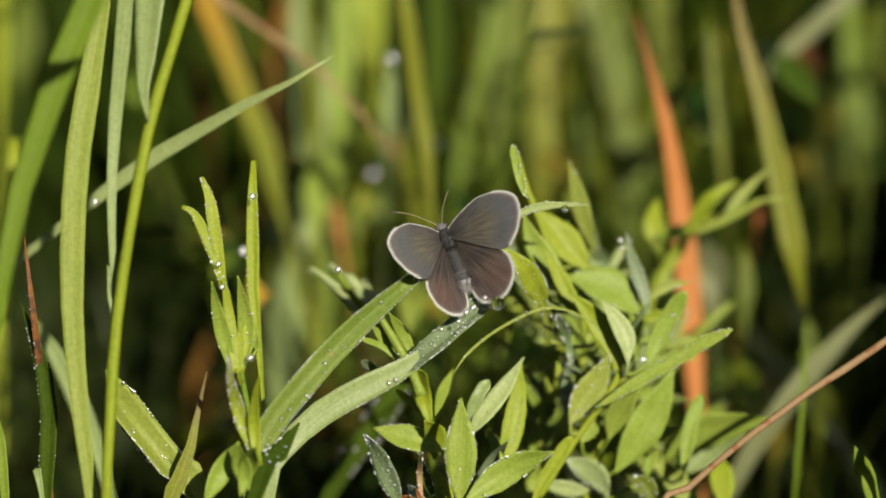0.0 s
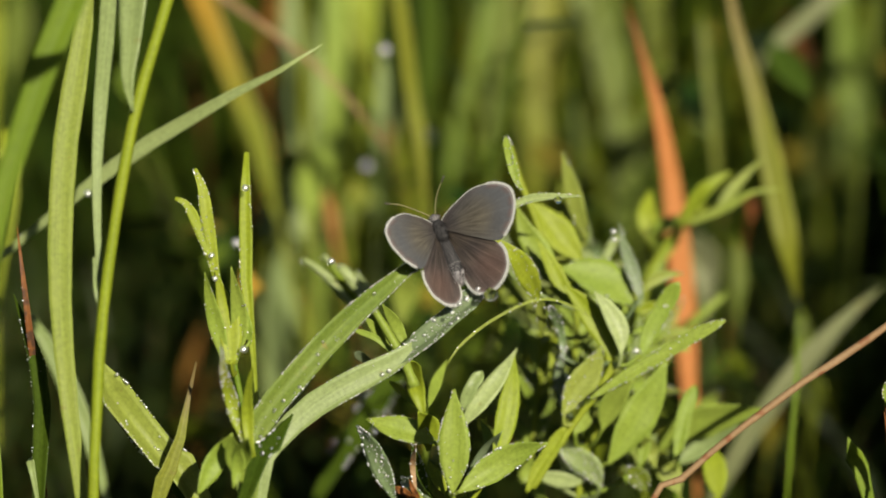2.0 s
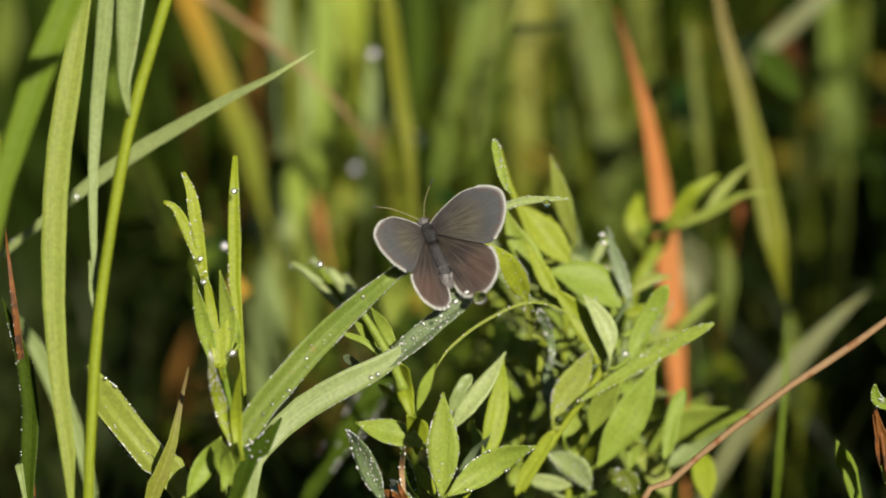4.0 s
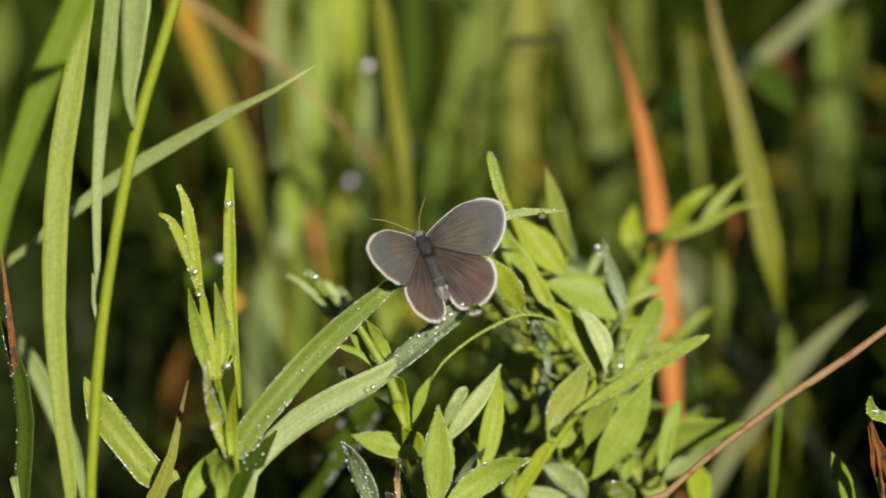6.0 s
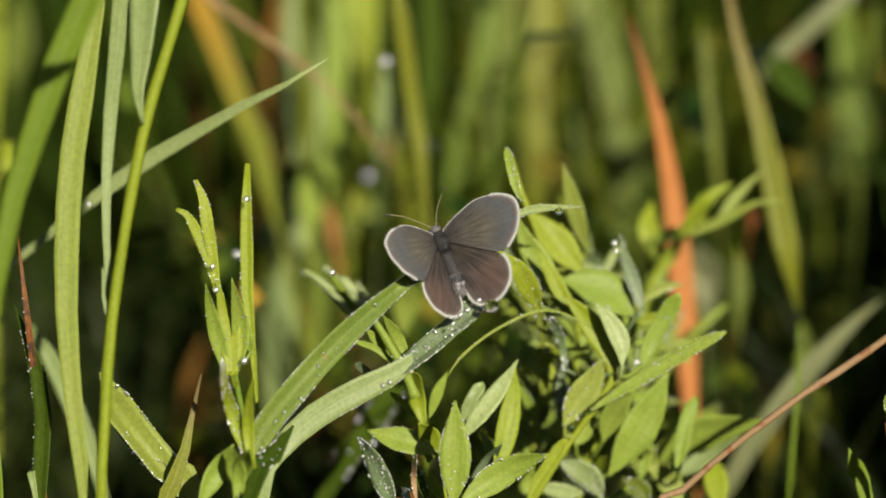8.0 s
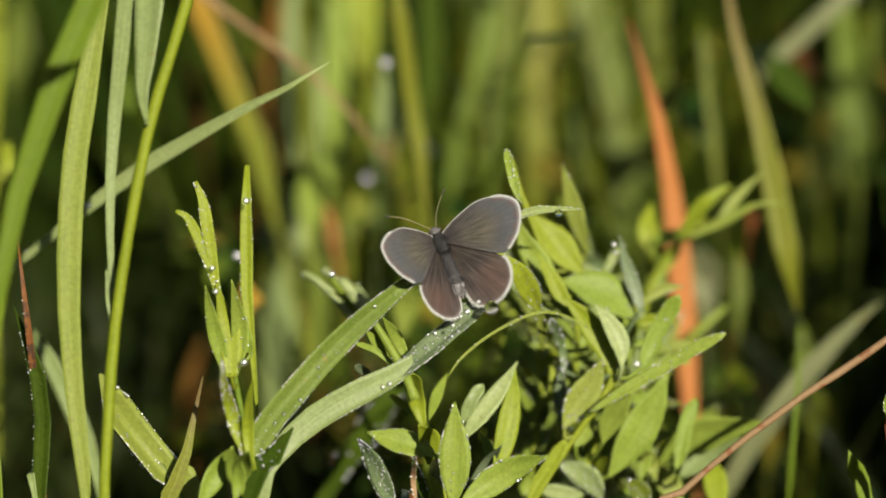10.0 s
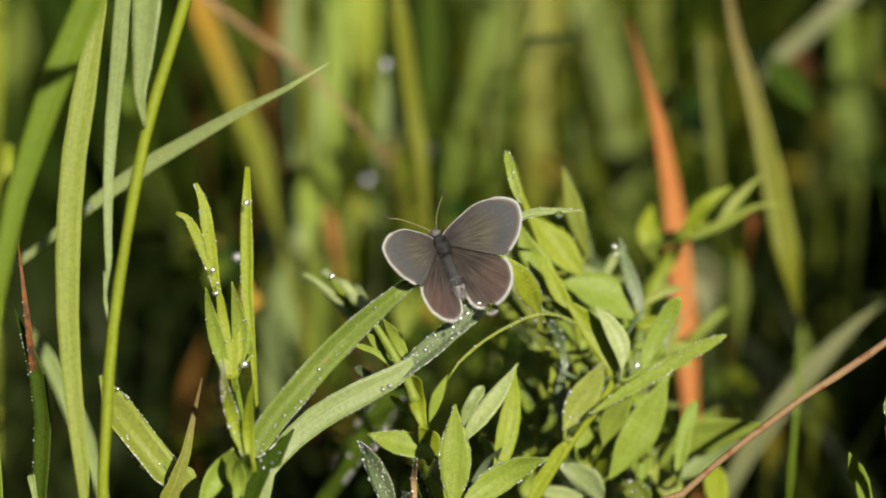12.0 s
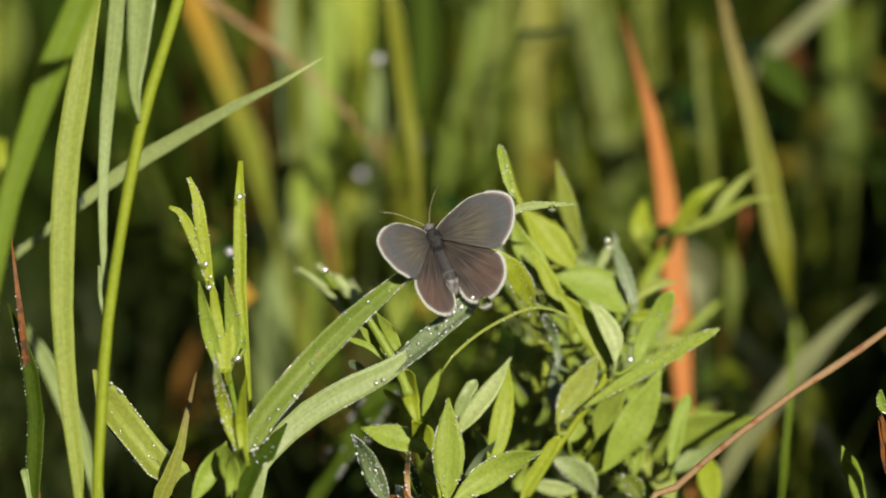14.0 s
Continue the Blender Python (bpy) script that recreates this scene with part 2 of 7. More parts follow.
def spline(points, count):
    """Evenly spaced places along a smooth curve through the points, with the way along it."""
    p = [Vector(q) for q in points]
    p = [p[0] * 2 - p[1]] + p + [p[-1] * 2 - p[-2]]
    fine = []
    for i in range(1, len(p) - 2):
        a, b, c, d = p[i - 1:i + 3]
        for k in range(12):
            t = k / 12
            fine.append(0.5 * (2 * b + (c - a) * t + (2 * a - 5 * b + 4 * c - d) * t * t + (3 * b - a - 3 * c + d) * t ** 3))
    fine.append(p[-2])
    run = [0.0]
    for a, b in zip(fine, fine[1:]):
        run.append(run[-1] + (b - a).length)
    places, i = [], 0
    for k in range(count):
        want = run[-1] * k / (count - 1)
        while i < len(run) - 2 and run[i + 1] < want:
            i += 1
        f = (want - run[i]) / max(run[i + 1] - run[i], 1e-9)
        places.append(fine[i].lerp(fine[i + 1], min(max(f, 0), 1)))
    ways = [(places[min(k + 1, count - 1)] - places[max(k - 1, 0)]).normalized() for k in range(count)]
    return places, ways, run[-1]


def breadth(shape, s):
    """The share of the full width at s, from the tip (0) to the base (1)."""
    if shape == "grass":
        return max(0.03, min(1.0, s / 0.42) ** 0.75 * (1 - 0.2 * s ** 3))
    if shape == "strap":
        return max(0.10, min(1.0, s / 0.10) ** 0.6)
    if shape == "reed":
        return max(0.05, min(1.0, 0.35 + s / 0.45) * (1 - 0.45 * max(0.0, (s - 0.55) / 0.45)))
    if shape == "spear":
        return max(0.05, min(1.0, s / 0.55) ** 0.8 * (1 - 0.55 * max(0.0, (s - 0.7) / 0.3)))
    if shape == "lance":
        return max(0.10, min(1.0, (1 - s) / 0.6) ** 0.7)
    if shape == "spike":
        return max(0.08, min(1.0, 0.08 + s ** 1.3))
    if shape == "waist":
        return max(0.03, min(1.0, s / 0.4) ** 0.75 * (1 - 0.5 * min(1.0, max(0.0, (s - 0.5) / 0.2))))
    if shape == "hang":
        return max(0.12, min(1.0, s / 0.05) ** 0.5 * (1.0 if s < 0.12 else max(0.15, 1 - 4.2 * (s - 0.12))))
    if shape == "drawn":
        return max(0.16, (1 - s) ** 1.2)
    if shape == "blunt":
        return max(0.14, min(1.0, s / 0.16) ** 0.5 * min(1.0, (1.02 - s) / 0.35) ** 0.6)
    if shape == "taper":
        return 0.26 + 0.74 * min(1.0, s / 0.42)
    return max(0.09, math.sin(math.pi * min(1, s ** 1.1 * 0.985 + 0.008)) ** 0.95)  # leaf


def to_ground(points):
    """Carries a blade or stem on from its last place down to its root."""
    p, q = Vector(points[-1]), Vector(points[-2])
    d = p - q
    flat = Vector((d.x, d.y, 0))
    lean = min(flat.length / max(abs(d.z), 1e-4), 0.7)
    side = flat.normalized() * lean * p.z * 0.55 if flat.length > 1e-6 else Vector()
    root = Vector((p.x + side.x, p.y + side.y + 0.006, -0.004))
    mid = p.lerp(root, 0.5) + side * 0.18
    return [Vector(x) for x in points] + [mid, root]


def ribbon(points, width, shape="grass", face=0.0, twist=0.0, keel=0.18, thick=0.00022, rows=22, seen=None, ragged=0.0, origin=(0, 0, 0)):
    """A leaf blade: a thin lens-shaped section with a keel, swept along its midrib. seen: the share of the length over which the outline runs."""
    places, ways, length = spline(points, rows)
    o = Vector(origin)
    half = 3
    verts, faces, uvs, rims = [], [], [], []
    for k, (c, t) in enumerate(zip(places, ways)):
        s = k / (rows - 1)
        full = 1.0 if seen is None else seen
        w = width * 0.5 * breadth(shape, min(1.0, s / full))
        if s > full:
            w *= max(0.3, 1 - 10.0 * (s - full) / (1 - full))
        if ragged:
            w *= 1 + ragged * noise.noise(c * 700)
        n = Vector((0.0, -1.0, 0.28))
        n = (n - n.dot(t) * t).normalized()
        n = Matrix.Rotation(radians(face + twist * (s - 0.5)), 3, t) @ n
        side = t.cross(n)
        for j in range(-half, half + 1):
            q = j / half
            rise = -keel * w * (1 - abs(q)) + (0.05 + 0.12 * abs(q)) * w * noise.noise(c * 260 + Vector((q, 0, 7)))
            verts.append(c + side * (w * q) + n * rise - o)
            uvs.append((w * q, s * length))
            rims.append((abs(q), s))
        for j in range(-half, half + 1):
            q = j / half
            rise = -keel * w * (1 - abs(q)) - thick * (1.3 - abs(q)) + (0.05 + 0.12 * abs(q)) * w * noise.noise(c * 260 + Vector((q, 0, 7)))
            verts.append(c + side * (w * q) + n * rise - o)
            uvs.append((w * q, s * length))
            rims.append((abs(q), s))
    m, a = 2 * half + 1, 4 * half + 2
    for k in range(rows - 1):
        b = k * a
        for j in range(m - 1):
            faces.append((b + j, b + a + j, b + a + j + 1, b + j + 1))
            faces.append((b + m + j + 1, b + a + m + j + 1, b + a + m + j, b + m + j))
        faces.append((b, b + m, b + a + m, b + a))
        faces.append((b + m - 1, b + a + m - 1, b + a + 2 * m - 1, b + 2 * m - 1))
    for b in (0, (rows - 1) * a):
        for j in range(m - 1):
            quad = (b + j, b + j + 1, b + m + j + 1, b + m + j)
            faces.append(quad if b == 0 else quad[::-1])
    return meshed("blade", verts, faces, uvs, rims=rims)


def meshed(name, verts, faces, uvs=None, smooth=True, rims=None):
    mesh = bpy.data.meshes.new(name)
    mesh.from_pydata([tuple(v) for v in verts], [], faces)
    if uvs is not None:
        layer = mesh.uv_layers.new(name="UVMap")
        index = np.empty(len(mesh.loops), np.int32)
        mesh.loops.foreach_get("vertex_index", index)
        layer.data.foreach_set("uv", np.array(uvs, np.float32)[index].ravel())
    if rims is not None:
        layer = mesh.uv_layers.new(name="Rim")
        layer.data.foreach_set("uv", np.array(rims, np.float32)[index].ravel())
    if smooth:
        mesh.polygons.foreach_set("use_smooth", [True] * len(mesh.polygons))
    mesh.update()
    return mesh


def tube(points, radius, end_radius=None, rows=24, sides=8, flat=1.0, knobs=0.0, origin=(0, 0, 0)):
    """A round stem that tapers from its first place to its last; knobs: uneven thickness."""
    places, ways, length = spline(points, rows)
    o = Vector(origin)
    end_radius = radius if end_radius is None else end_radius
    verts, faces, uvs = [], [], []
    for k, (c, t) in enumerate(zip(places, ways)):
        s = k / (rows - 1)
        r = radius + (end_radius - radius) * s
        r *= 1 + knobs * noise.noise(c * 320)
        n = Vector((0.0, -1.0, 0.28))
        n = (n - n.dot(t) * t).normalized()
        side = t.cross(n)
        for j in range(sides):
            g = 2 * math.pi * j / sides
            verts.append(c + side * (r * math.cos(g)) + n * (r * flat * math.sin(g)) - o)
            uvs.append((r * g, s * length))
    for k in range(rows - 1):
        for j in range(sides):
            i = (j + 1) % sides
            faces.append((k * sides + j, k * sides + i, (k + 1) * sides + i, (k + 1) * sides + j))
    faces.append(tuple(range(sides))[::-1])
    faces.append(tuple((rows - 1) * sides + j for j in range(sides)))
    return meshed("stem", verts, faces, uvs)


def bead(radius, squash=0.8, level=2):
    bm = bmesh.new()
    bmesh.ops.create_icosphere(bm, subdivisions=level, radius=radius)
    for v in bm.verts:
        v.co.z *= squash
    mesh = bpy.data.meshes.new("drop")
    bm.to_mesh(mesh)
    bm.free()
    mesh.polygons.foreach_set("use_smooth", [True] * len(mesh.polygons))
    return mesh


DROP = {level: bead(1.0, 0.92, level) for level in (1, 2, 3)}


def droplets(places, parent, name="dew"):
    """Many small beads of water as one mesh; places: centre, radius, the way it lies on and how far it stands off."""
    base = [v.co.copy() for v in DROP[1].vertices]
    tris = [tuple(p.vertices) for p in DROP[1].polygons]
    verts, faces = [], []
    for c, r, up, flat in places:
        b = len(verts)
        verts += [c + (v - up * (v.dot(up) * (1 - flat))) * r for v in base]
        faces += [tuple(b + i for i in t) for t in tris]
    ob = part(name, meshed(name, verts, faces), M["dew"], parent, "fine beads of clear dew")
    tagged(ob, kind="stuff")
    return ob


def dew_on(mesh, amount, size, chance, parent, edge=0.6, spread=(0.0, 1.0), film=0):
    """Strews small beads over the upper side of a blade's mesh: in broken rows along its rims, and flatter ones between; film: broad flat drops near the tip."""
    a = 14
    rows = len(mesh.vertices) // a
    at = lambda kk, jj: mesh.vertices[kk * a + jj].co
    made = []
    phase = chance.uniform(0, 50)
    for i in range(3 * amount + film):
        broad = i >= 3 * amount
        k = (spread[0] + (spread[1] - spread[0]) * chance.random() ** (1.6 if broad else 1.0)) * (rows - 1.01)
        rim = chance.random() < edge and not broad
        q = (3 if chance.random() < 0.5 else -3) if rim else chance.uniform(-2.4, 2.4)
        if noise.noise(Vector((k * 0.55, q, phase))) < -0.12:
            continue
        k0, j0 = int(k), int(min(max(math.floor(q + 3), 0), 5))
        f, g = k - k0, q + 3 - j0
        c = at(k0, j0).lerp(at(k0, j0 + 1), g).lerp(at(k0 + 1, j0).lerp(at(k0 + 1, j0 + 1), g), f)
        up = (at(k0, j0 + 1) - at(k0, j0)).cross(at(k0 + 1, j0) - at(k0, j0))
        up = up.normalized() if up.length > 1e-12 else Vector((0, -1, 0))
        if up.y > 0:
            up = -up
        if broad:
            r, flat = size * chance.uniform(1.0, 2.2), 0.35
        else:
            r, flat = size * (0.32 + 0.55 * chance.random() ** 2.0) * (1.7 if chance.random() < 0.06 else 1), 0.9 if rim else 0.6
        made.append((c + up * (0.45 * r * flat), r, up, flat))
    return droplets(made, parent) if made else None


DROP[2].materials.append(M["dew"])
DROP[3].materials.append(M["water"])
luck = random.Random(5)
BLADES = {}
STEMS = {}


def blade(owner, points, width, colour, shape="grass", face=0.0, twist=0.0, keel=0.18, dew=0, dew_size=0.0003, rows=22, ragged=0.0, sway="", label="", film=0, wet=(0.02, 0.85)):
    """A grass blade of a tuft, that stands in the ground."""
    rooted = to_ground(points)
    seen_length, full_length = spline(points, 8)[2], spline(rooted, 8)[2]
    root = rooted[-1]
    mesh = ribbon(rooted, width, shape, face, twist, keel, rows=rows + 8, seen=seen_length / full_length, ragged=ragged, origin=root)
    ob = part("blade", mesh, M[colour], owner, label)
    ob.location = root - owner.location
    if dew:
        dew_on(mesh, dew, dew_size, luck, ob, edge=0.95, spread=(wet[0], wet[1] * seen_length / full_length), film=film)
    if sway:
        BLADES[sway] = ob
    return ob


def plant(name, label, root, category="plant", group=""):
    ob = tagged(new(name), label, category, group)
    ob.location = root
    ob.empty_display_size = 0.01
    return ob


def stem(owner, points, width, colour, end=None, ground=False, knobs=0.12, label=""):
    o = owner.location
    way_down = to_ground(points) if ground else points
    if owner.name.startswith("meadow_plant"):
        STEMS.setdefault(owner.name, []).extend(spline(way_down, 40)[0])
    mesh = tube(way_down, width / 2, (end or width) / 2, rows=34 if ground else 24, flat=0.85, knobs=knobs, origin=o)
    return part("stem", mesh, M[colour], owner, label)


def leaf(owner, points, width, colour, shape="leaf", face=0.0, twist=0.0, keel=0.18, dew=0, dew_size=0.0003, edge=0.7, label="", rows=18, name="leaf", film=0):
    mesh = ribbon(points, width, shape, face, twist + luck.uniform(-26, 26), keel * luck.uniform(0.5, 2.0), rows=rows, ragged=0.07, origin=owner.location)
    ob = part(name, mesh, M[colour], owner, label)
    if dew:
        dew_on(mesh, dew, dew_size, luck, ob, edge, film=film)
    base, before = Vector(points[-1]), Vector(points[-2])
    joints = [q for q in STEMS.get(owner.name, []) if q.z < base.z - 0.0004]
    if joints:
        joint = min(joints, key=lambda q: (q - base).length)
        if 0.0025 < (joint - base).length < 0.014:
            # a thin stalk ties the leaf to its stem
            run = [before.lerp(base, 0.9), base.lerp(joint, 0.45) + (base - before).normalized() * 0.0012, joint]
            part("leaf_stalk", tube(run, 0.00034, 0.00045, rows=8, sides=6, origin=owner.location), M["straw" if colour in ("rust", "tan") else colour], owner)
    return ob


def sprig(owner, points, colours, chance, length=0.008, width=0.0021, pairs=7):
    """A thin stem with pairs of narrow leaflets that point forwards and outwards."""
    stem(owner, points, 0.0008, colours[0], end=0.0010, knobs=0.2)
    places, ways, _ = spline(points, 2 * pairs + 2)
    for k in range(1, 2 * pairs + 1):
        along = -ways[k]
        out = along.cross(Vector((0, -1, 0.2))).normalized() * (1 if k % 2 else -1)
        way = (along * chance.uniform(0.5, 1.1) + out * chance.uniform(0.35, 0.9) + Vector((0, chance.uniform(-0.35, 0.35), 0))).normalized()
        reach = length * chance.uniform(0.7, 1.3)
        base = places[k]
        mid = base + way * (0.5 * reach) + Vector((0, 0, 0.08 * reach))
        leaf(owner, [base + way * reach + Vector((0, 0, -0.10 * reach)), mid, base], width * chance.uniform(0.75, 1.3), chance.choice(colours), face=chance.uniform(-25, 25), dew=14 if chance.random() < 0.5 else 0, dew_size=0.00026, edge=0.95, rows=12, name="leaflet")


def bud(owner, points, width, colour, dew=0, label=""):
    """A plump closed bud with a rounded tip."""
    tip, ways, length = spline(points, 14)
    mesh = tube([tip[0] - ways[0] * (0.3 * width)] + tip, width * 0.28, width * 0.5, rows=14, sides=8, knobs=0.3, origin=owner.location)
    heart = sum((v.co for v in mesh.vertices[:8]), Vector()) / 8
    for v in mesh.vertices[:8]:
        v.co = heart + (v.co - heart) * 0.35 - ways[0] * (0.12 * width)
    ob = part("bud", mesh, M[colour], owner, label)
    wet = []
    for _ in range(dew):
        k = int(13 * luck.random() ** 2)
        way = Vector((luck.uniform(-1, 1), -luck.random(), luck.uniform(-1, 1))).normalized()
        wet.append((tip[k] + way * (width * 0.45) - owner.location, luck.uniform(0.00010, 0.00024), way, 0.9))
    if wet:
        droplets(wet, ob)
    return ob


def drop(place, radius, whole=False, label="clear round dew drop clinging to a leaf"):
    ob = tagged(new("dew_drop", DROP[3 if whole else 2]), label, "dew drop", "dew drops")
    ob.location, ob.scale = place, (radius, radius, radius)
    return ob


# ---- ground ----
def ground():
    rings = [0.0] + [0.05 * 1.22 ** k for k in range(56)]
    sides = 48
    verts, faces = [Vector((0, 0, 0))], []
    for r in rings[1:]:
        for j in range(sides):
            g = 2 * math.pi * j / sides
            x, y = r * math.cos(g), 0.5 + r * math.sin(g)
            rough = min(1.0, 3.0 / max(r, 0.1))
            verts.append(Vector((x, y, -0.003 + rough * 0.004 * noise.noise(Vector((x * 14, y * 14, 3))))))
    for j in range(sides):
        faces.append((0, 1 + j, 1 + (j + 1) % sides))
    for k in range(len(rings) - 2):
        b = 1 + k * sides
        for j in range(sides):
            i = (j + 1) % sides
            faces.append((b + j, b + sides + j, b + sides + i, b + i))
    verts[0] = Vector((0, 0.5, -0.003))
    return tagged(part("ground", meshed("ground", verts, faces), M["soil"]), "dark soil with thatch under tall meadow grass", "ground", kind="structure")


ground()


def meadow(name, label, count, area, height, width, seed, lean=0.35, colour="field", swell=None):
    """Uncounted grass of the meadow as one mesh; area gives the root of each blade."""
    chance = random.Random(seed)
    verts, faces, uvs = [], [], []
    steps = 6
    for _ in range(count):
        x, y = area(chance)
        h = chance.uniform(*height) * (1.0 if swell is None else swell(x, y))
        w = chance.uniform(*width)
        g = chance.uniform(0, 2 * math.pi)
        bend = Vector((math.cos(g), math.sin(g), 0)) * h * chance.uniform(0.05, lean)
        turn = chance.uniform(-1.1, 1.1)
        side = Vector((math.cos(turn), math.sin(turn), 0))
        fold = Vector((-side.y, side.x, 0)) * 0.25
        b = len(verts)
        for k in range(steps + 1):
            s = k / steps
            c = Vector((x, y, -0.004)) + Vector((0, 0, h * (s - 0.18 * s ** 3))) + bend * s * s
            ww = w * 0.5 * max(0.04, min(1.0, (1 - s) / 0.55) ** 0.8)
            verts += [c - side * ww, c + fold * ww, c + side * ww]
            uvs += [(-ww, s * h), (0, s * h), (ww, s * h)]
        for k in range(steps):
            q = b + 3 * k
            faces += [(q, q + 1, q + 4, q + 3), (q + 1, q + 2, q + 5, q + 4)]
    return tagged(part(name, meshed(name, verts, faces, uvs), M[colour]), label, "grass", kind="stuff")


def behind(chance):
    y = 0.90 + 3.6 * chance.random() ** 1.6
    return chance.uniform(-0.5 - 0.5 * y, 0.5 + 0.5 * y), y


def middle(chance):
    y, across = chance.uniform(0.64, 1.05), 0.0
    while -0.022 < across < 0.012 or across < -0.09:
        across = -0.02 + chance.gauss(0, 0.08)
    return across * y, y


def thicket(chance):
    y = chance.uniform(0.55, 0.80)
    return chance.uniform(-0.08 - 0.22 * y, 0.08 + 0.22 * y), y


def low(chance):
    y = chance.uniform(-0.6, 1.2)
    return chance.uniform(-0.6, 0.6), y


# roots of the unseen grass, between the sun and the background
def sunward(chance):
    while True:
        y, x = chance.uniform(0.0, 2.3), chance.uniform(0.29, 2.2)
        edge = 0.75 + 0.55 * noise.noise(Vector((x * 1.1, y * 1.3, 4)))
        if x > 0.24 * y and (x - 0.55) ** 2 / 1.5 + (y - 0.95) ** 2 / 1.1 < edge + 0.35 * chance.random() or (x < 1.0 and x > 0.24 * y and y < 1.7):
            return x, y


def around(chance):
    while True:
        g, r = chance.uniform(0, 2 * math.pi), 0.2 + 6.5 * chance.random() ** 0.8
        x, y = r * math.cos(g), 0.3 + r * math.sin(g)
        if abs(x) > 0.25 + 0.3 * max(y, 0) or y < -0.45 or y > 3.4:
            return x, y


def patches(x, y):
    """Taller and shorter stretches of the meadow, trodden low close to the camera."""
    near = min(1.0, 0.35 + 0.6 * math.hypot(x, y))
    return near * (0.9 + 0.6 * noise.noise(Vector((x * 0.9, y * 0.9, 1))) + 0.25 * noise.noise(Vector((x * 4, y * 4, 2))))


meadow("meadow_grass", "tall green meadow grass standing dense behind, shade in its dark colour", 8500, behind, (0.18, 0.42), (0.004, 0.010), 11)
# never in view: added to throw shade over the grass behind
meadow("tall_grass_stand", "tall dense green grass added out of view to shade the background", 9500, sunward, (0.43, 0.66), (0.006, 0.012), 15, 0.10, "open")
# added layer that hides blade roots; its shade is all in the colour
meadow("grass_thicket", "low grass layer with deep shade put into its colour", 1700, thicket, (0.07, 0.182), (0.003, 0.007), 16, 0.5, "dark")
meadow("sunlit_grass", "green and yellowing grass blades, sunlight in their brighter colour", 240, middle, (0.13, 0.30), (0.003, 0.009), 14, 0.3, "sunny")
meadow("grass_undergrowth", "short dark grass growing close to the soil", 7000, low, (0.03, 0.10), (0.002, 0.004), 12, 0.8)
meadow("surrounding_grass", "uneven green meadow grass all around the clearing", 40000, around, (0.14, 0.40), (0.005, 0.011), 13, 0.5, "open", patches)


def herb_leaf(fold, droop):
    """A small pointed leaf of unit length and width along x, folded along its rib."""
    verts, faces = [], []
    for at_s, f in ((0.0, 0.15), (0.15, 0.55), (0.35, 0.92), (0.55, 1.0), (0.75, 0.78), (0.9, 0.42), (1.0, 0.06)):
        z = -droop * at_s * at_s
        verts += [Vector((at_s, -0.5 * f, z + fold * f)), Vector((at_s, 0, z)), Vector((at_s, 0.5 * f, z + fold * f))]
    for k in range(6):
        q = 3 * k
        faces += [(q, q + 1, q + 4, q + 3), (q + 1, q + 2, q + 5, q + 4)]
    return meshed("herb_leaf", verts, faces)


HERB_LEAVES = [herb_leaf(0.10, 0.15), herb_leaf(0.22, 0.30), herb_leaf(0.05, 0.02)]
for mesh in HERB_LEAVES:
    mesh.materials.append(M["herb"])


def herbs(count, seed):
    """Low herbs between the far blades: thin stems with small leaves, a few of them withered, and a few beads of dew."""
    chance = random.Random(seed)
    for _ in range(count):
        y = chance.uniform(0.56, 0.95)
        x = chance.uniform(-0.06 - 0.2 * y, 0.06 + 0.2 * y)
        across = x / y
        if across < -0.10 or across < -0.075 and chance.random() < 0.7 or across > 0.08 and chance.random() < 0.5:
            continue
        h = chance.uniform(0.09, 0.24)
        lean = Vector((chance.uniform(-0.25, 0.25), chance.uniform(-0.25, 0.25), 1)) * h
        herb = plant("meadow_herb", "small-leaved green herb among tall grass", Vector((x, y, -0.004)), group="herbs of the meadow")
        stalk_mesh = tube([Vector(), lean * 0.5 + Vector((0.004, 0.003, 0)), lean], 0.0009, 0.0005, rows=7, sides=5)
        part("stem", stalk_mesh, M["deep"], herb)
        for _ in range(chance.randint(5, 9)):
            g, up = chance.uniform(0, 2 * math.pi), chance.uniform(-0.4, 0.7)
            length, w = chance.uniform(0.010, 0.028), chance.uniform(0.004, 0.010)
            ob = new("leaf", chance.choice(HERB_LEAVES))
            ob.parent = herb
            turn = Euler((chance.uniform(-0.5, 0.5), -math.atan(up), g)).to_matrix().to_4x4()
            ob.matrix_basis = Matrix.Translation(lean * chance.uniform(0.35, 1.0)) @ turn @ Matrix.Diagonal((length, w, w, 1))
            if chance.random() < 0.06:
                drop(herb.location + ob.matrix_basis @ Vector((0.75, 0, 0.15)), chance.uniform(0.0005, 0.0010), label="clear dew drop on a herb leaf")


herbs(330, 21)

# ---- grass of the near tuft ----

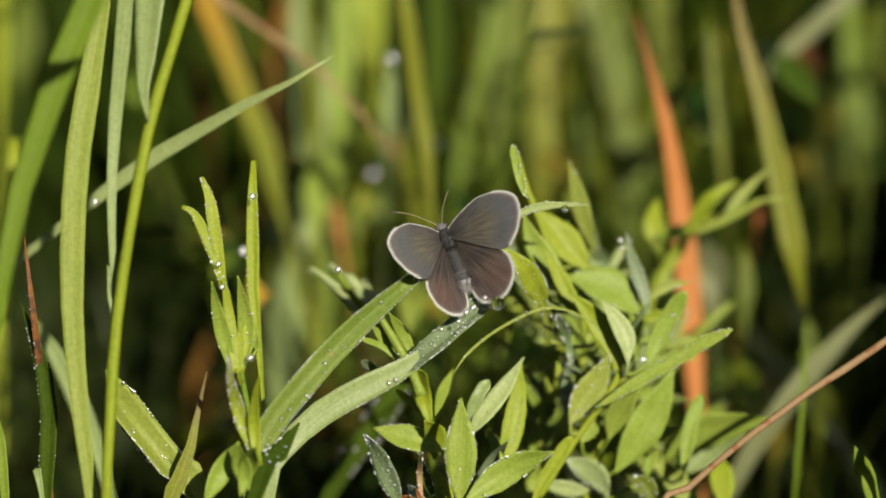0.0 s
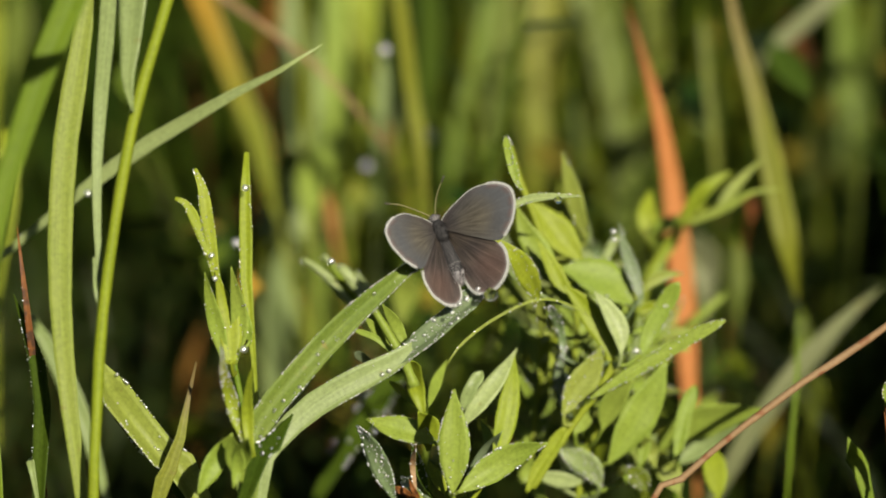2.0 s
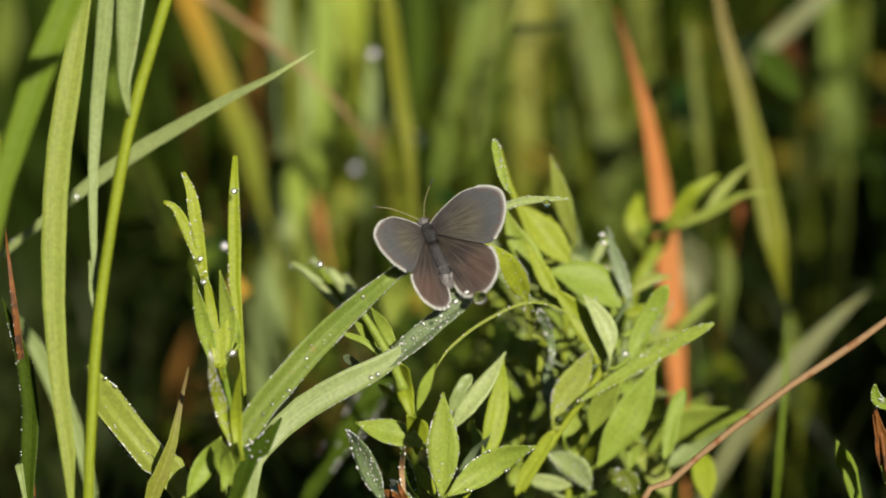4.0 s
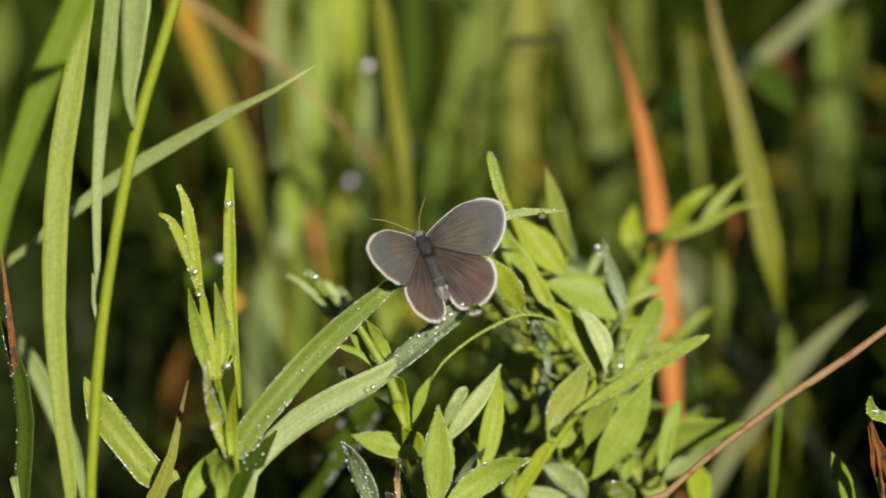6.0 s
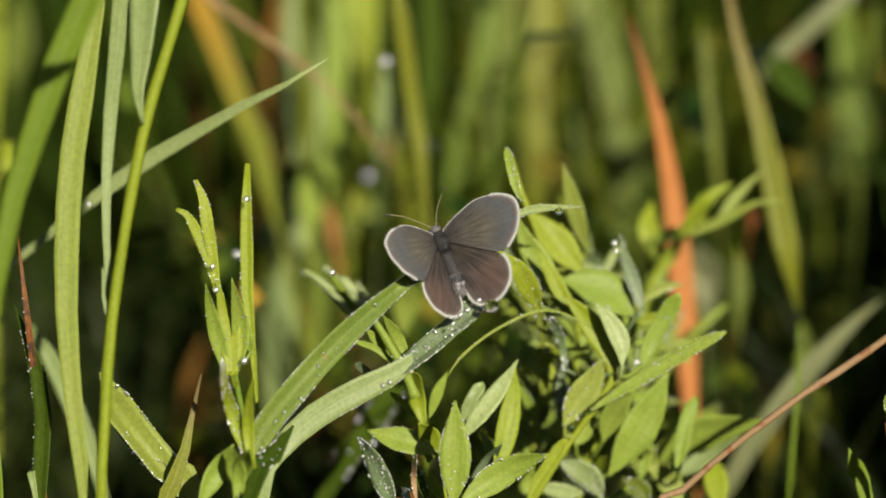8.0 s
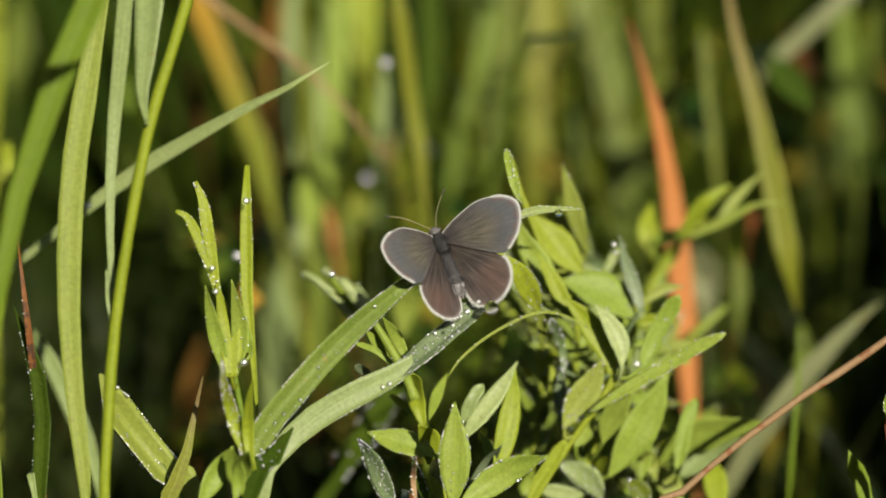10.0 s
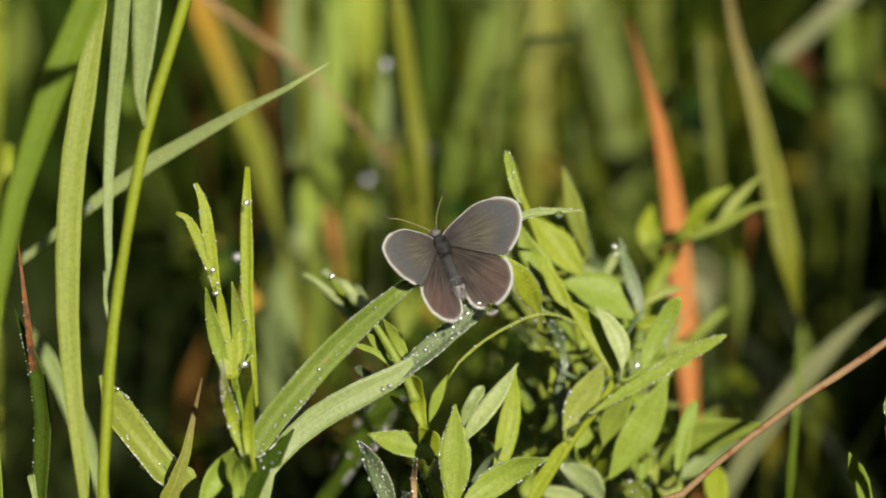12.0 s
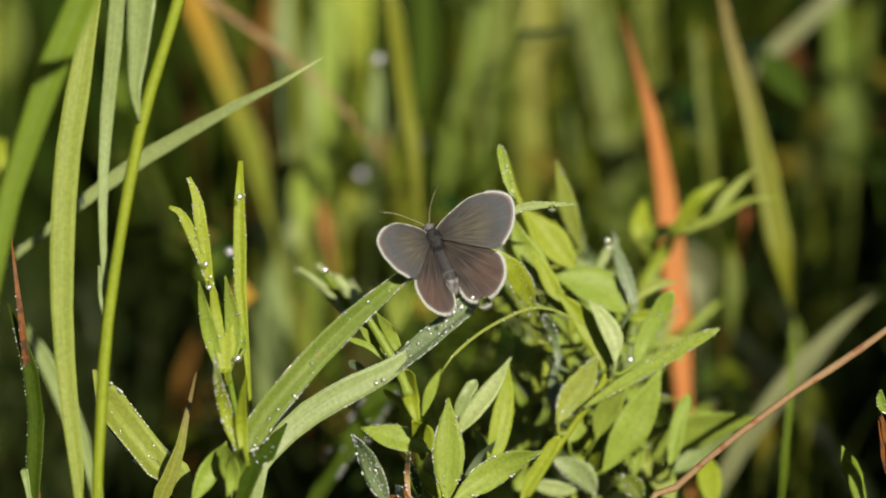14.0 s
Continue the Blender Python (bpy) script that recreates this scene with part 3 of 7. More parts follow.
tuft = plant("grass_tuft", "tuft of tall green and straw-coloured grass with dew", (-0.0713, 0.4137, -0.0040), category='grass', group='tufts of meadow grass')
# kept out of view, added only to darken a band of the next blade
blade(tuft, [(-0.0250, 0.2850, 0.2795), (-0.0340, 0.2850, 0.2755), (-0.0450, 0.2850, 0.2715), (-0.0620, 0.2850, 0.2640), (-0.0800, 0.2850, 0.2440), (-0.0900, 0.2850, 0.2100)], 0.0038, "green", shape='strap', label='unseen grass blade added to cast a shadow band')
blade(tuft, [(-0.0400, 0.3620, 0.2860), (-0.0470, 0.3592, 0.2690), (-0.0522, 0.3570, 0.2545), (-0.0549, 0.3557, 0.2480), (-0.0578, 0.3541, 0.2421), (-0.0606, 0.3524, 0.2344), (-0.0635, 0.3506, 0.2262), (-0.0662, 0.3489, 0.2180), (-0.0678, 0.3471, 0.2094), (-0.0690, 0.3454, 0.2017)], 0.0044, "lush", shape='reed', sway='lush', face=-10, label='vivid green broad grass blade leaning over')
blade(tuft, [(-0.0565, 0.3930, 0.2550), (-0.0581, 0.3905, 0.2446), (-0.0598, 0.3882, 0.2352), (-0.0613, 0.3859, 0.2258), (-0.0627, 0.3836, 0.2164), (-0.0631, 0.3813, 0.2070), (-0.0634, 0.3793, 0.1976), (-0.0630, 0.3773, 0.1881), (-0.0622, 0.3753, 0.1787), (-0.0611, 0.3733, 0.1693), (-0.0600, 0.3715, 0.1608)], 0.0042, "straw", shape='reed', keel=0.14, face=-8, sway='tall', label='tall pale straw-green grass blade folded along its rib')
blade(tuft, [(-0.0198, 0.4133, 0.2322), (-0.0274, 0.4159, 0.2273), (-0.0350, 0.4187, 0.2233), (-0.0416, 0.4216, 0.2193), (-0.0494, 0.4242, 0.2146), (-0.0573, 0.4269, 0.2096), (-0.0670, 0.4290, 0.2023), (-0.0747, 0.4313, 0.1960), (-0.0808, 0.4339, 0.1910), (-0.0881, 0.4364, 0.1851), (-0.0966, 0.4384, 0.1772)], 0.0029, "light", shape='waist', sway='slant', face=0, keel=0.25, dew=25, dew_size=0.00035, wet=(0.55, 0.75), label='slender pale grass blade slanting across the tuft')
blade(tuft, [(-0.0738, 0.3931, 0.2036), (-0.0730, 0.3911, 0.1979), (-0.0720, 0.3892, 0.1903), (-0.0713, 0.3891, 0.1820), (-0.0707, 0.3899, 0.1746), (-0.0704, 0.3900, 0.1673)], 0.0012, "rust", dew=9, face=-10, ragged=0.3, label='withered red-brown grass blade')
# this blade's shade is painted by the deep colour
blade(tuft, [(-0.0750, 0.3936, 0.1907), (-0.0727, 0.3912, 0.1856), (-0.0705, 0.3886, 0.1801), (-0.0694, 0.3865, 0.1735), (-0.0696, 0.3848, 0.1657), (-0.0700, 0.3830, 0.1570)], 0.0034, "deep", dew=14, face=15, keel=0.35, label='dark green grass blade, shade put into its colour, with bright rims')
blade(tuft, [(-0.0786, 0.3859, 0.1737), (-0.0774, 0.3831, 0.1673), (-0.0766, 0.3810, 0.1576)], 0.0020, "fresh", label='light green grass blade at the edge of the tuft')
blade(tuft, [(-0.0722, 0.3874, 0.1622), (-0.0712, 0.3838, 0.1609), (-0.0704, 0.3830, 0.1570)], 0.0016, "pale", label='short light green grass blade')
blade(tuft, [(-0.0586, 0.3842, 0.1808), (-0.0576, 0.3857, 0.1768), (-0.0547, 0.3870, 0.1718), (-0.0509, 0.3870, 0.1666), (-0.0466, 0.3859, 0.1614), (-0.0419, 0.3848, 0.1558)], 0.0058, "straw", shape='strap', face=-28, keel=0.75, dew=40, dew_size=0.00042, label='bent broad grass leaf with dew drops')
# separate dark blade for the leaf's far half; the shade is its colour
blade(tuft, [(-0.0588, 0.3906, 0.1754), (-0.0573, 0.3903, 0.1708), (-0.0542, 0.3900, 0.1660), (-0.0501, 0.3890, 0.1613), (-0.0457, 0.3877, 0.1554)], 0.0030, "deep", shape='strap', face=40, dew=14, dew_size=0.0005, label='outer half of the bent leaf, shade put into its colour')
blade(tuft, [(-0.0417, 0.3891, 0.1792), (-0.0429, 0.3862, 0.1736), (-0.0441, 0.3831, 0.1673), (-0.0461, 0.3819, 0.1615), (-0.0481, 0.3808, 0.1566)], 0.0034, "spiky", shape='spike', face=-15, keel=0.3, sway='spike', label='thin pointed grass spike with a dry tip')

stalk = plant("grass_stalk", "yellow-green grass stalk with two pale hanging leaves", (-0.0566, 0.3658, -0.0040), category='grass')
stem(stalk, [(-0.0410, 0.3849, 0.2528), (-0.0431, 0.3833, 0.2453), (-0.0460, 0.3814, 0.2360), (-0.0486, 0.3796, 0.2277), (-0.0499, 0.3784, 0.2221), (-0.0517, 0.3764, 0.2128), (-0.0531, 0.3747, 0.2045), (-0.0545, 0.3727, 0.1952), (-0.0555, 0.3705, 0.1850), (-0.0560, 0.3683, 0.1747), (-0.0566, 0.3658, 0.1627)], 0.0021, "yellow", end=0.0016, ground=True)
leaf(stalk, [(-0.0492, 0.3893, 0.2572), (-0.0493, 0.3864, 0.2507), (-0.0493, 0.3836, 0.2453), (-0.0499, 0.3806, 0.2361), (-0.0502, 0.3788, 0.2307), (-0.0492, 0.3771, 0.2258)], 0.0051, "pale", shape='lance', face=10, label='pale blue-green hanging leaf')
leaf(stalk, [(-0.0516, 0.3852, 0.2575), (-0.0525, 0.3851, 0.2509), (-0.0533, 0.3852, 0.2451), (-0.0545, 0.3845, 0.2356), (-0.0556, 0.3838, 0.2261), (-0.0562, 0.3817, 0.2167), (-0.0563, 0.3796, 0.2073), (-0.0559, 0.3775, 0.1980), (-0.0553, 0.3759, 0.1910), (-0.0567, 0.3780, 0.2008), (-0.0564, 0.3750, 0.1966), (-0.0552, 0.3721, 0.1922)], 0.0038, "pale", shape='drawn', face=-15, label='pale blue-green hanging leaf')

# the stalk with buds beside the resting place

p = plant("meadow_plant", "upright green plant with narrow forked leaves and dew", (-0.0329, 0.3849, -0.0040))
stem(p, [(-0.0396, 0.3975, 0.1965), (-0.0383, 0.3960, 0.1896), (-0.0371, 0.3948, 0.1837), (-0.0363, 0.3937, 0.1788), (-0.0349, 0.3923, 0.1718), (-0.0331, 0.3906, 0.1639), (-0.0337, 0.3887, 0.1551)], 0.0011, "fresh", end=0.0014, ground=True)
leaf(p, [(-0.0425, 0.3949, 0.2130), (-0.0411, 0.3941, 0.2095), (-0.0403, 0.3931, 0.2046), (-0.0395, 0.3925, 0.1996), (-0.0388, 0.3917, 0.1935)], 0.0022, "yellow", shape='reed', dew=24, face=-8)
leaf(p, [(-0.0458, 0.3928, 0.2081), (-0.0438, 0.3930, 0.2069), (-0.0418, 0.3927, 0.2029), (-0.0401, 0.3923, 0.1985), (-0.0391, 0.3920, 0.1947)], 0.0019, "yellow", shape='reed', dew=24, face=-12, keel=0.05)
leaf(p, [(-0.0400, 0.3843, 0.1966), (-0.0396, 0.3866, 0.1919), (-0.0386, 0.3878, 0.1865), (-0.0370, 0.3878, 0.1798)], 0.0028, "vetch", shape='spear', dew=12)
leaf(p, [(-0.0388, 0.3912, 0.1954), (-0.0374, 0.3903, 0.1900), (-0.0362, 0.3889, 0.1852), (-0.0361, 0.3867, 0.1796)], 0.0040, "yellow", shape='spear', dew=6)
leaf(p, [(-0.0356, 0.3860, 0.1972), (-0.0350, 0.3884, 0.1914), (-0.0346, 0.3894, 0.1861), (-0.0359, 0.3887, 0.1791)], 0.0032, "vetch", shape='spear', dew=10)
leaf(p, [(-0.0350, 0.3948, 0.1884), (-0.0342, 0.3962, 0.1844), (-0.0330, 0.3933, 0.1818)], 0.0024, "vetch", shape='leaf', dew=5)
leaf(p, [(-0.0358, 0.3676, 0.1879), (-0.0358, 0.3707, 0.1829), (-0.0350, 0.3738, 0.1771), (-0.0335, 0.3729, 0.1724), (-0.0316, 0.3720, 0.1681)], 0.0023, "yellow", shape='spear', dew=90, dew_size=0.0003, edge=0.5)
leaf(p, [(-0.0305, 0.3685, 0.1847), (-0.0316, 0.3705, 0.1800), (-0.0321, 0.3724, 0.1745), (-0.0317, 0.3714, 0.1698), (-0.0311, 0.3709, 0.1675)], 0.0021, "yellow", shape='spear', face=5)
leaf(p, [(-0.0345, 0.3699, 0.1720), (-0.0371, 0.3711, 0.1674), (-0.0403, 0.3677, 0.1620)], 0.0038, "vetch", face=-20)
leaf(p, [(-0.0342, 0.3652, 0.1732), (-0.0339, 0.3676, 0.1685), (-0.0329, 0.3690, 0.1636)], 0.0034, "vetch", face=10)
leaf(p, [(-0.0311, 0.3625, 0.1735), (-0.0330, 0.3682, 0.1678), (-0.0343, 0.3679, 0.1630)], 0.0032, "vetch", face=-10)

tuft = plant("grass_tuft", "two broad dewy grass blades and a slim shoot", (-0.0345, 0.3868, -0.0040), category='grass', group='tufts of meadow grass')
blade(tuft, [(-0.0344, 0.4078, 0.2137), (-0.0346, 0.4062, 0.2072), (-0.0345, 0.4045, 0.2002), (-0.0345, 0.4027, 0.1922), (-0.0339, 0.4012, 0.1852), (-0.0332, 0.3997, 0.1782)], 0.0024, "yellow", shape='reed', dew=20, keel=0.3, label='straight narrow light green shoot')

# the two dew-covered blades that carry the butterfly
blade(tuft, [(-0.0020, 0.3927, 0.1978), (-0.0032, 0.3903, 0.1965), (-0.0042, 0.3859, 0.1975), (-0.0071, 0.3855, 0.1952), (-0.0131, 0.3839, 0.1903), (-0.0190, 0.3822, 0.1847), (-0.0247, 0.3794, 0.1787), (-0.0288, 0.3779, 0.1739), (-0.0313, 0.3765, 0.1698), (-0.0322, 0.3751, 0.1657), (-0.0324, 0.3733, 0.1597)], 0.0045, "sappy", shape='taper', face=-12, keel=0.45, dew=260, dew_size=0.00022, rows=48, ragged=0.06, film=22, label='broad green grass blade beaded with dew')
blade(tuft, [(-0.0004, 0.3903, 0.1842), (-0.0034, 0.3891, 0.1822), (-0.0083, 0.3871, 0.1795), (-0.0142, 0.3852, 0.1769), (-0.0201, 0.3837, 0.1739), (-0.0250, 0.3821, 0.1702), (-0.0279, 0.3807, 0.1675), (-0.0296, 0.3791, 0.1639), (-0.0306, 0.3769, 0.1574)], 0.0046, "pale", shape='reed', face=8, keel=0.06, dew=50, dew_size=0.00022, rows=36, twist=40, wet=(0.0, 0.5), label='curved smooth pale underside of a grass blade')
leaf(tuft, [(0.0091, 0.3906, 0.1930), (0.0051, 0.3895, 0.1900), (0.0008, 0.3887, 0.1864), (-0.0034, 0.3880, 0.1830), (-0.0068, 0.3884, 0.1803), (-0.0098, 0.3873, 0.1786)], 0.0040, "dewy", shape='blunt', face=26, keel=0.3, dew=150, dew_size=0.00026, rows=30, edge=0.55, film=26, label='upper side of the blade grey with dew', name='blade')
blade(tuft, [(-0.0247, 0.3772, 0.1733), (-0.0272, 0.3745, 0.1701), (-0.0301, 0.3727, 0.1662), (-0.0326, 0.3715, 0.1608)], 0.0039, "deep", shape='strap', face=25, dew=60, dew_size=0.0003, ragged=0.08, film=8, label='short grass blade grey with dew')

# low plant behind the carrying blades

p = plant("meadow_plant", "leafy green plant with pale bud tips", (-0.0016, 0.3906, -0.0040))
stem(p, [(-0.0201, 0.4220, 0.1898), (-0.0157, 0.4264, 0.1818), (-0.0104, 0.4308, 0.1745), (-0.0062, 0.4353, 0.1670), (-0.0037, 0.4340, 0.1611), (-0.0020, 0.4325, 0.1545), (-0.0018, 0.4298, 0.1414)], 0.0013, "fresh", end=0.0013, ground=True)
bud(p, [(-0.0215, 0.4310, 0.1892), (-0.0199, 0.4307, 0.1876), (-0.0182, 0.4302, 0.1857), (-0.0158, 0.4293, 0.1817)], 0.0018, "light", dew=26, label='pale bud set with dew')
bud(p, [(-0.0254, 0.4308, 0.1884), (-0.0231, 0.4304, 0.1870), (-0.0200, 0.4299, 0.1845)], 0.0018, "light", dew=10)
bud(p, [(-0.0216, 0.4300, 0.1852), (-0.0190, 0.4295, 0.1830), (-0.0158, 0.4290, 0.1800)], 0.0020, "light", dew=14)
bud(p, [(-0.0180, 0.4303, 0.1865), (-0.0158, 0.4298, 0.1839), (-0.0131, 0.4291, 0.1804)], 0.0036, "light", dew=8)
bud(p, [(-0.0153, 0.4303, 0.1860), (-0.0138, 0.4297, 0.1839), (-0.0120, 0.4292, 0.1807)], 0.0018, "light", dew=6)
bud(p, [(-0.0112, 0.3922, 0.1883), (-0.0084, 0.3913, 0.1839), (-0.0055, 0.3902, 0.1787), (-0.0039, 0.3894, 0.1747)], 0.0022, "vetch", dew=6)
leaf(p, [(-0.0128, 0.3919, 0.1870), (-0.0105, 0.3934, 0.1841), (-0.0076, 0.3961, 0.1802)], 0.0022, "vetch")
leaf(p, [(-0.0095, 0.3923, 0.1890), (-0.0072, 0.3958, 0.1844), (-0.0049, 0.3958, 0.1793)], 0.0023, "vetch")
leaf(p, [(-0.0146, 0.3914, 0.1846), (-0.0115, 0.3926, 0.1832), (-0.0092, 0.3926, 0.1816), (-0.0069, 0.3914, 0.1794)], 0.0011, "vetch", shape='blunt')
leaf(p, [(-0.0044, 0.3940, 0.1782), (-0.0037, 0.3999, 0.1718), (-0.0023, 0.3993, 0.1666)], 0.0031, "yellow", shape='blunt')
leaf(p, [(0.0020, 0.4098, 0.1742), (0.0001, 0.4052, 0.1714), (-0.0014, 0.3996, 0.1681)], 0.0021, "vetch")
leaf(p, [(-0.0087, 0.4048, 0.1715), (-0.0058, 0.4038, 0.1694), (-0.0027, 0.3995, 0.1676)], 0.0014, "yellow", shape='blunt')
leaf(p, [(-0.0032, 0.3905, 0.1697), (-0.0012, 0.3947, 0.1653), (-0.0016, 0.3960, 0.1607)], 0.0041, "yellow")
leaf(p, [(-0.0146, 0.3963, 0.1791), (-0.0126, 0.4026, 0.1759), (-0.0097, 0.4028, 0.1731)], 0.0016, "dewy", shape='blunt')

# front plant

p = plant("meadow_plant", "green plant with broad lance-shaped leaves rimmed with dew", (0.0031, 0.3789, -0.0040))
stem(p, [(0.0024, 0.3867, 0.1651), (0.0028, 0.3857, 0.1602), (0.0031, 0.3847, 0.1554)], 0.0009, "fresh", ground=True)
leaf(p, [(0.0031, 0.3836, 0.1759), (0.0031, 0.3812, 0.1709), (0.0031, 0.3798, 0.1652), (0.0028, 0.3791, 0.1582)], 0.0055, "vetch", dew=60, edge=0.9, face=5)
leaf(p, [(0.0194, 0.3819, 0.1666), (0.0145, 0.3832, 0.1645), (0.0095, 0.3829, 0.1615), (0.0038, 0.3811, 0.1578)], 0.0051, "vetch", dew=40, edge=0.9, face=-5)
leaf(p, [(-0.0126, 0.3955, 0.1670), (-0.0086, 0.3940, 0.1663), (-0.0040, 0.3935, 0.1652), (0.0001, 0.3937, 0.1630)], 0.0048, "vetch", dew=20, edge=0.9, face=-20)
leaf(p, [(-0.0140, 0.3892, 0.1677), (-0.0119, 0.3841, 0.1657), (-0.0095, 0.3807, 0.1621), (-0.0071, 0.3788, 0.1568)], 0.0040, "dewy", dew=110, edge=0.55, face=30)
leaf(p, [(0.0148, 0.4040, 0.1779), (0.0113, 0.4021, 0.1728), (0.0070, 0.3990, 0.1680), (0.0045, 0.3949, 0.1653)], 0.0035, "light", face=10)
leaf(p, [(0.0143, 0.4041, 0.1770), (0.0138, 0.4027, 0.1710), (0.0125, 0.3997, 0.1644), (0.0103, 0.3953, 0.1572)], 0.0041, "yellow", face=-10)
leaf(p, [(0.0084, 0.4015, 0.1743), (0.0064, 0.3997, 0.1718), (0.0045, 0.3994, 0.1671)], 0.0023, "pale", shape='blunt')
leaf(p, [(-0.0044, 0.3882, 0.1647), (-0.0032, 0.3893, 0.1601), (-0.0014, 0.3868, 0.1557)], 0.0018, "deep", dew=20)
leaf(p, [(-0.0014, 0.3946, 0.1595), (0.0001, 0.3909, 0.1575), (0.0021, 0.3886, 0.1546)], 0.0022, "yellow")
leaf(p, [(-0.0063, 0.3951, 0.1562), (-0.0049, 0.3880, 0.1569), (-0.0019, 0.3867, 0.1552)], 0.0018, "dewy", dew=20)
leaf(p, [(-0.0048, 0.3815, 0.1603), (-0.0041, 0.3795, 0.1591), (-0.0029, 0.3808, 0.1566)], 0.0010, "rust", shape='spear')
leaf(p, [(-0.0083, 0.3798, 0.1591), (-0.0062, 0.3841, 0.1572), (-0.0036, 0.3818, 0.1563)], 0.0014, "rust", shape='spear')
leaf(p, [(-0.0035, 0.3801, 0.1672), (-0.0042, 0.3864, 0.1611), (-0.0036, 0.3849, 0.1563)], 0.0010, "tan", shape='spear', dew=10)
leaf(p, [(0.0082, 0.4080, 0.1630), (0.0100, 0.4040, 0.1598), (0.0089, 0.3989, 0.1549)], 0.0027, "vetch", shape='leaf')
leaf(p, [(0.0118, 0.3948, 0.1648), (0.0089, 0.3993, 0.1591), (0.0048, 0.4004, 0.1523)], 0.0025, "dewy", shape='leaf')

# the large plant

p = plant("meadow_plant", "bushy green meadow plant with many narrow dewy leaves", (0.0270, 0.4080, -0.0040))
stem(p, [(0.0141, 0.4311, 0.2108), (0.0156, 0.4300, 0.2054), (0.0175, 0.4291, 0.2007), (0.0197, 0.4280, 0.1954), (0.0218, 0.4266, 0.1895), (0.0250, 0.4255, 0.1839), (0.0293, 0.4242, 0.1785), (0.0326, 0.4231, 0.1731), (0.0336, 0.4218, 0.1668), (0.0310, 0.4203, 0.1594), (0.0283, 0.4186, 0.1519), (0.0272, 0.4171, 0.1445)], 0.0013, "yellow", end=0.0016, ground=True)
leaf(p, [(0.0127, 0.4103, 0.2163), (0.0133, 0.4071, 0.2133), (0.0145, 0.4050, 0.2090), (0.0157, 0.4049, 0.2072)], 0.0017, "vetch", shape='blunt', dew=24, edge=0.5)
leaf(p, [(0.0263, 0.4027, 0.2065), (0.0220, 0.4027, 0.2066), (0.0174, 0.4026, 0.2062), (0.0140, 0.4024, 0.2050), (0.0114, 0.4020, 0.2032), (0.0091, 0.4016, 0.2014)], 0.0017, "light", shape='grass', face=25, keel=0.5, dew=22)
leaf(p, [(0.0245, 0.4371, 0.2086), (0.0258, 0.4366, 0.2037), (0.0275, 0.4365, 0.1970), (0.0297, 0.4370, 0.1906)], 0.0037, "straw", dew=8, shape='leaf', face=15)
leaf(p, [(0.0290, 0.4788, 0.1935), (0.0305, 0.4761, 0.1885), (0.0324, 0.4696, 0.1830)], 0.0028, "pale", shape='blunt', face=-30)
leaf(p, [(0.0265, 0.4871, 0.1944), (0.0276, 0.4821, 0.1879), (0.0297, 0.4759, 0.1830)], 0.0031, "olive", shape='leaf')
leaf(p, [(0.0103, 0.4002, 0.1995), (0.0143, 0.4008, 0.1958), (0.0168, 0.4036, 0.1915), (0.0190, 0.4085, 0.1858)], 0.0043, "yellow", shape='leaf', dew=70, dew_size=0.00026, edge=0.8, face=-8)
leaf(p, [(0.0126, 0.4095, 0.1928), (0.0159, 0.4131, 0.1888), (0.0198, 0.4170, 0.1846)], 0.0021, "pale", shape='blunt')
leaf(p, [(0.0396, 0.4297, 0.1787), (0.0378, 0.4308, 0.1758), (0.0348, 0.4307, 0.1735)], 0.0015, "vetch", shape='blunt')
leaf(p, [(0.0018, 0.3954, 0.1768), (0.0040, 0.3967, 0.1800), (0.0085, 0.3982, 0.1836), (0.0139, 0.3995, 0.1865), (0.0187, 0.4021, 0.1876), (0.0235, 0.4042, 0.1864), (0.0286, 0.4059, 0.1832)], 0.0005, "straw", shape='blunt', dew=8)
leaf(p, [(0.0190, 0.4103, 0.1856), (0.0197, 0.4131, 0.1812), (0.0201, 0.4162, 0.1774)], 0.0019, "straw", shape='blunt', dew=8)
leaf(p, [(0.0209, 0.4098, 0.1846), (0.0234, 0.4171, 0.1780), (0.0243, 0.4161, 0.1722)], 0.0017, "dewy", shape='blunt', dew=50)
leaf(p, [(0.0201, 0.4626, 0.1589), (0.0217, 0.4606, 0.1523), (0.0228, 0.4594, 0.1428)], 0.0055, "vetch", shape='leaf')
leaf(p, [(0.0238, 0.4681, 0.1595), (0.0243, 0.4614, 0.1570), (0.0255, 0.4598, 0.1531)], 0.0031, "vetch", shape='blunt')
stem(p, [(0.0331, 0.4109, 0.1731), (0.0307, 0.4100, 0.1690), (0.0272, 0.4090, 0.1643), (0.0233, 0.4079, 0.1588), (0.0180, 0.4061, 0.1504)], 0.0015, "yellow", end=0.0012)
leaf(p, [(0.0367, 0.4104, 0.1710), (0.0334, 0.4120, 0.1656), (0.0314, 0.4145, 0.1591)], 0.0049, "vetch", shape='leaf', face=-15)
leaf(p, [(0.0393, 0.4158, 0.1574), (0.0413, 0.4218, 0.1526), (0.0423, 0.4205, 0.1497)], 0.0033, "straw", shape='leaf')
leaf(p, [(0.0531, 0.4059, 0.1827), (0.0479, 0.4062, 0.1800), (0.0417, 0.4062, 0.1761), (0.0350, 0.4056, 0.1723), (0.0282, 0.4049, 0.1680)], 0.0025, "vetch", shape='blunt', dew=40, edge=0.9, face=15)
leaf(p, [(0.0453, 0.4143, 0.1879), (0.0427, 0.4145, 0.1835), (0.0399, 0.4135, 0.1783), (0.0382, 0.4116, 0.1745)], 0.0033, "vetch", shape='blunt', dew=10, face=-10)
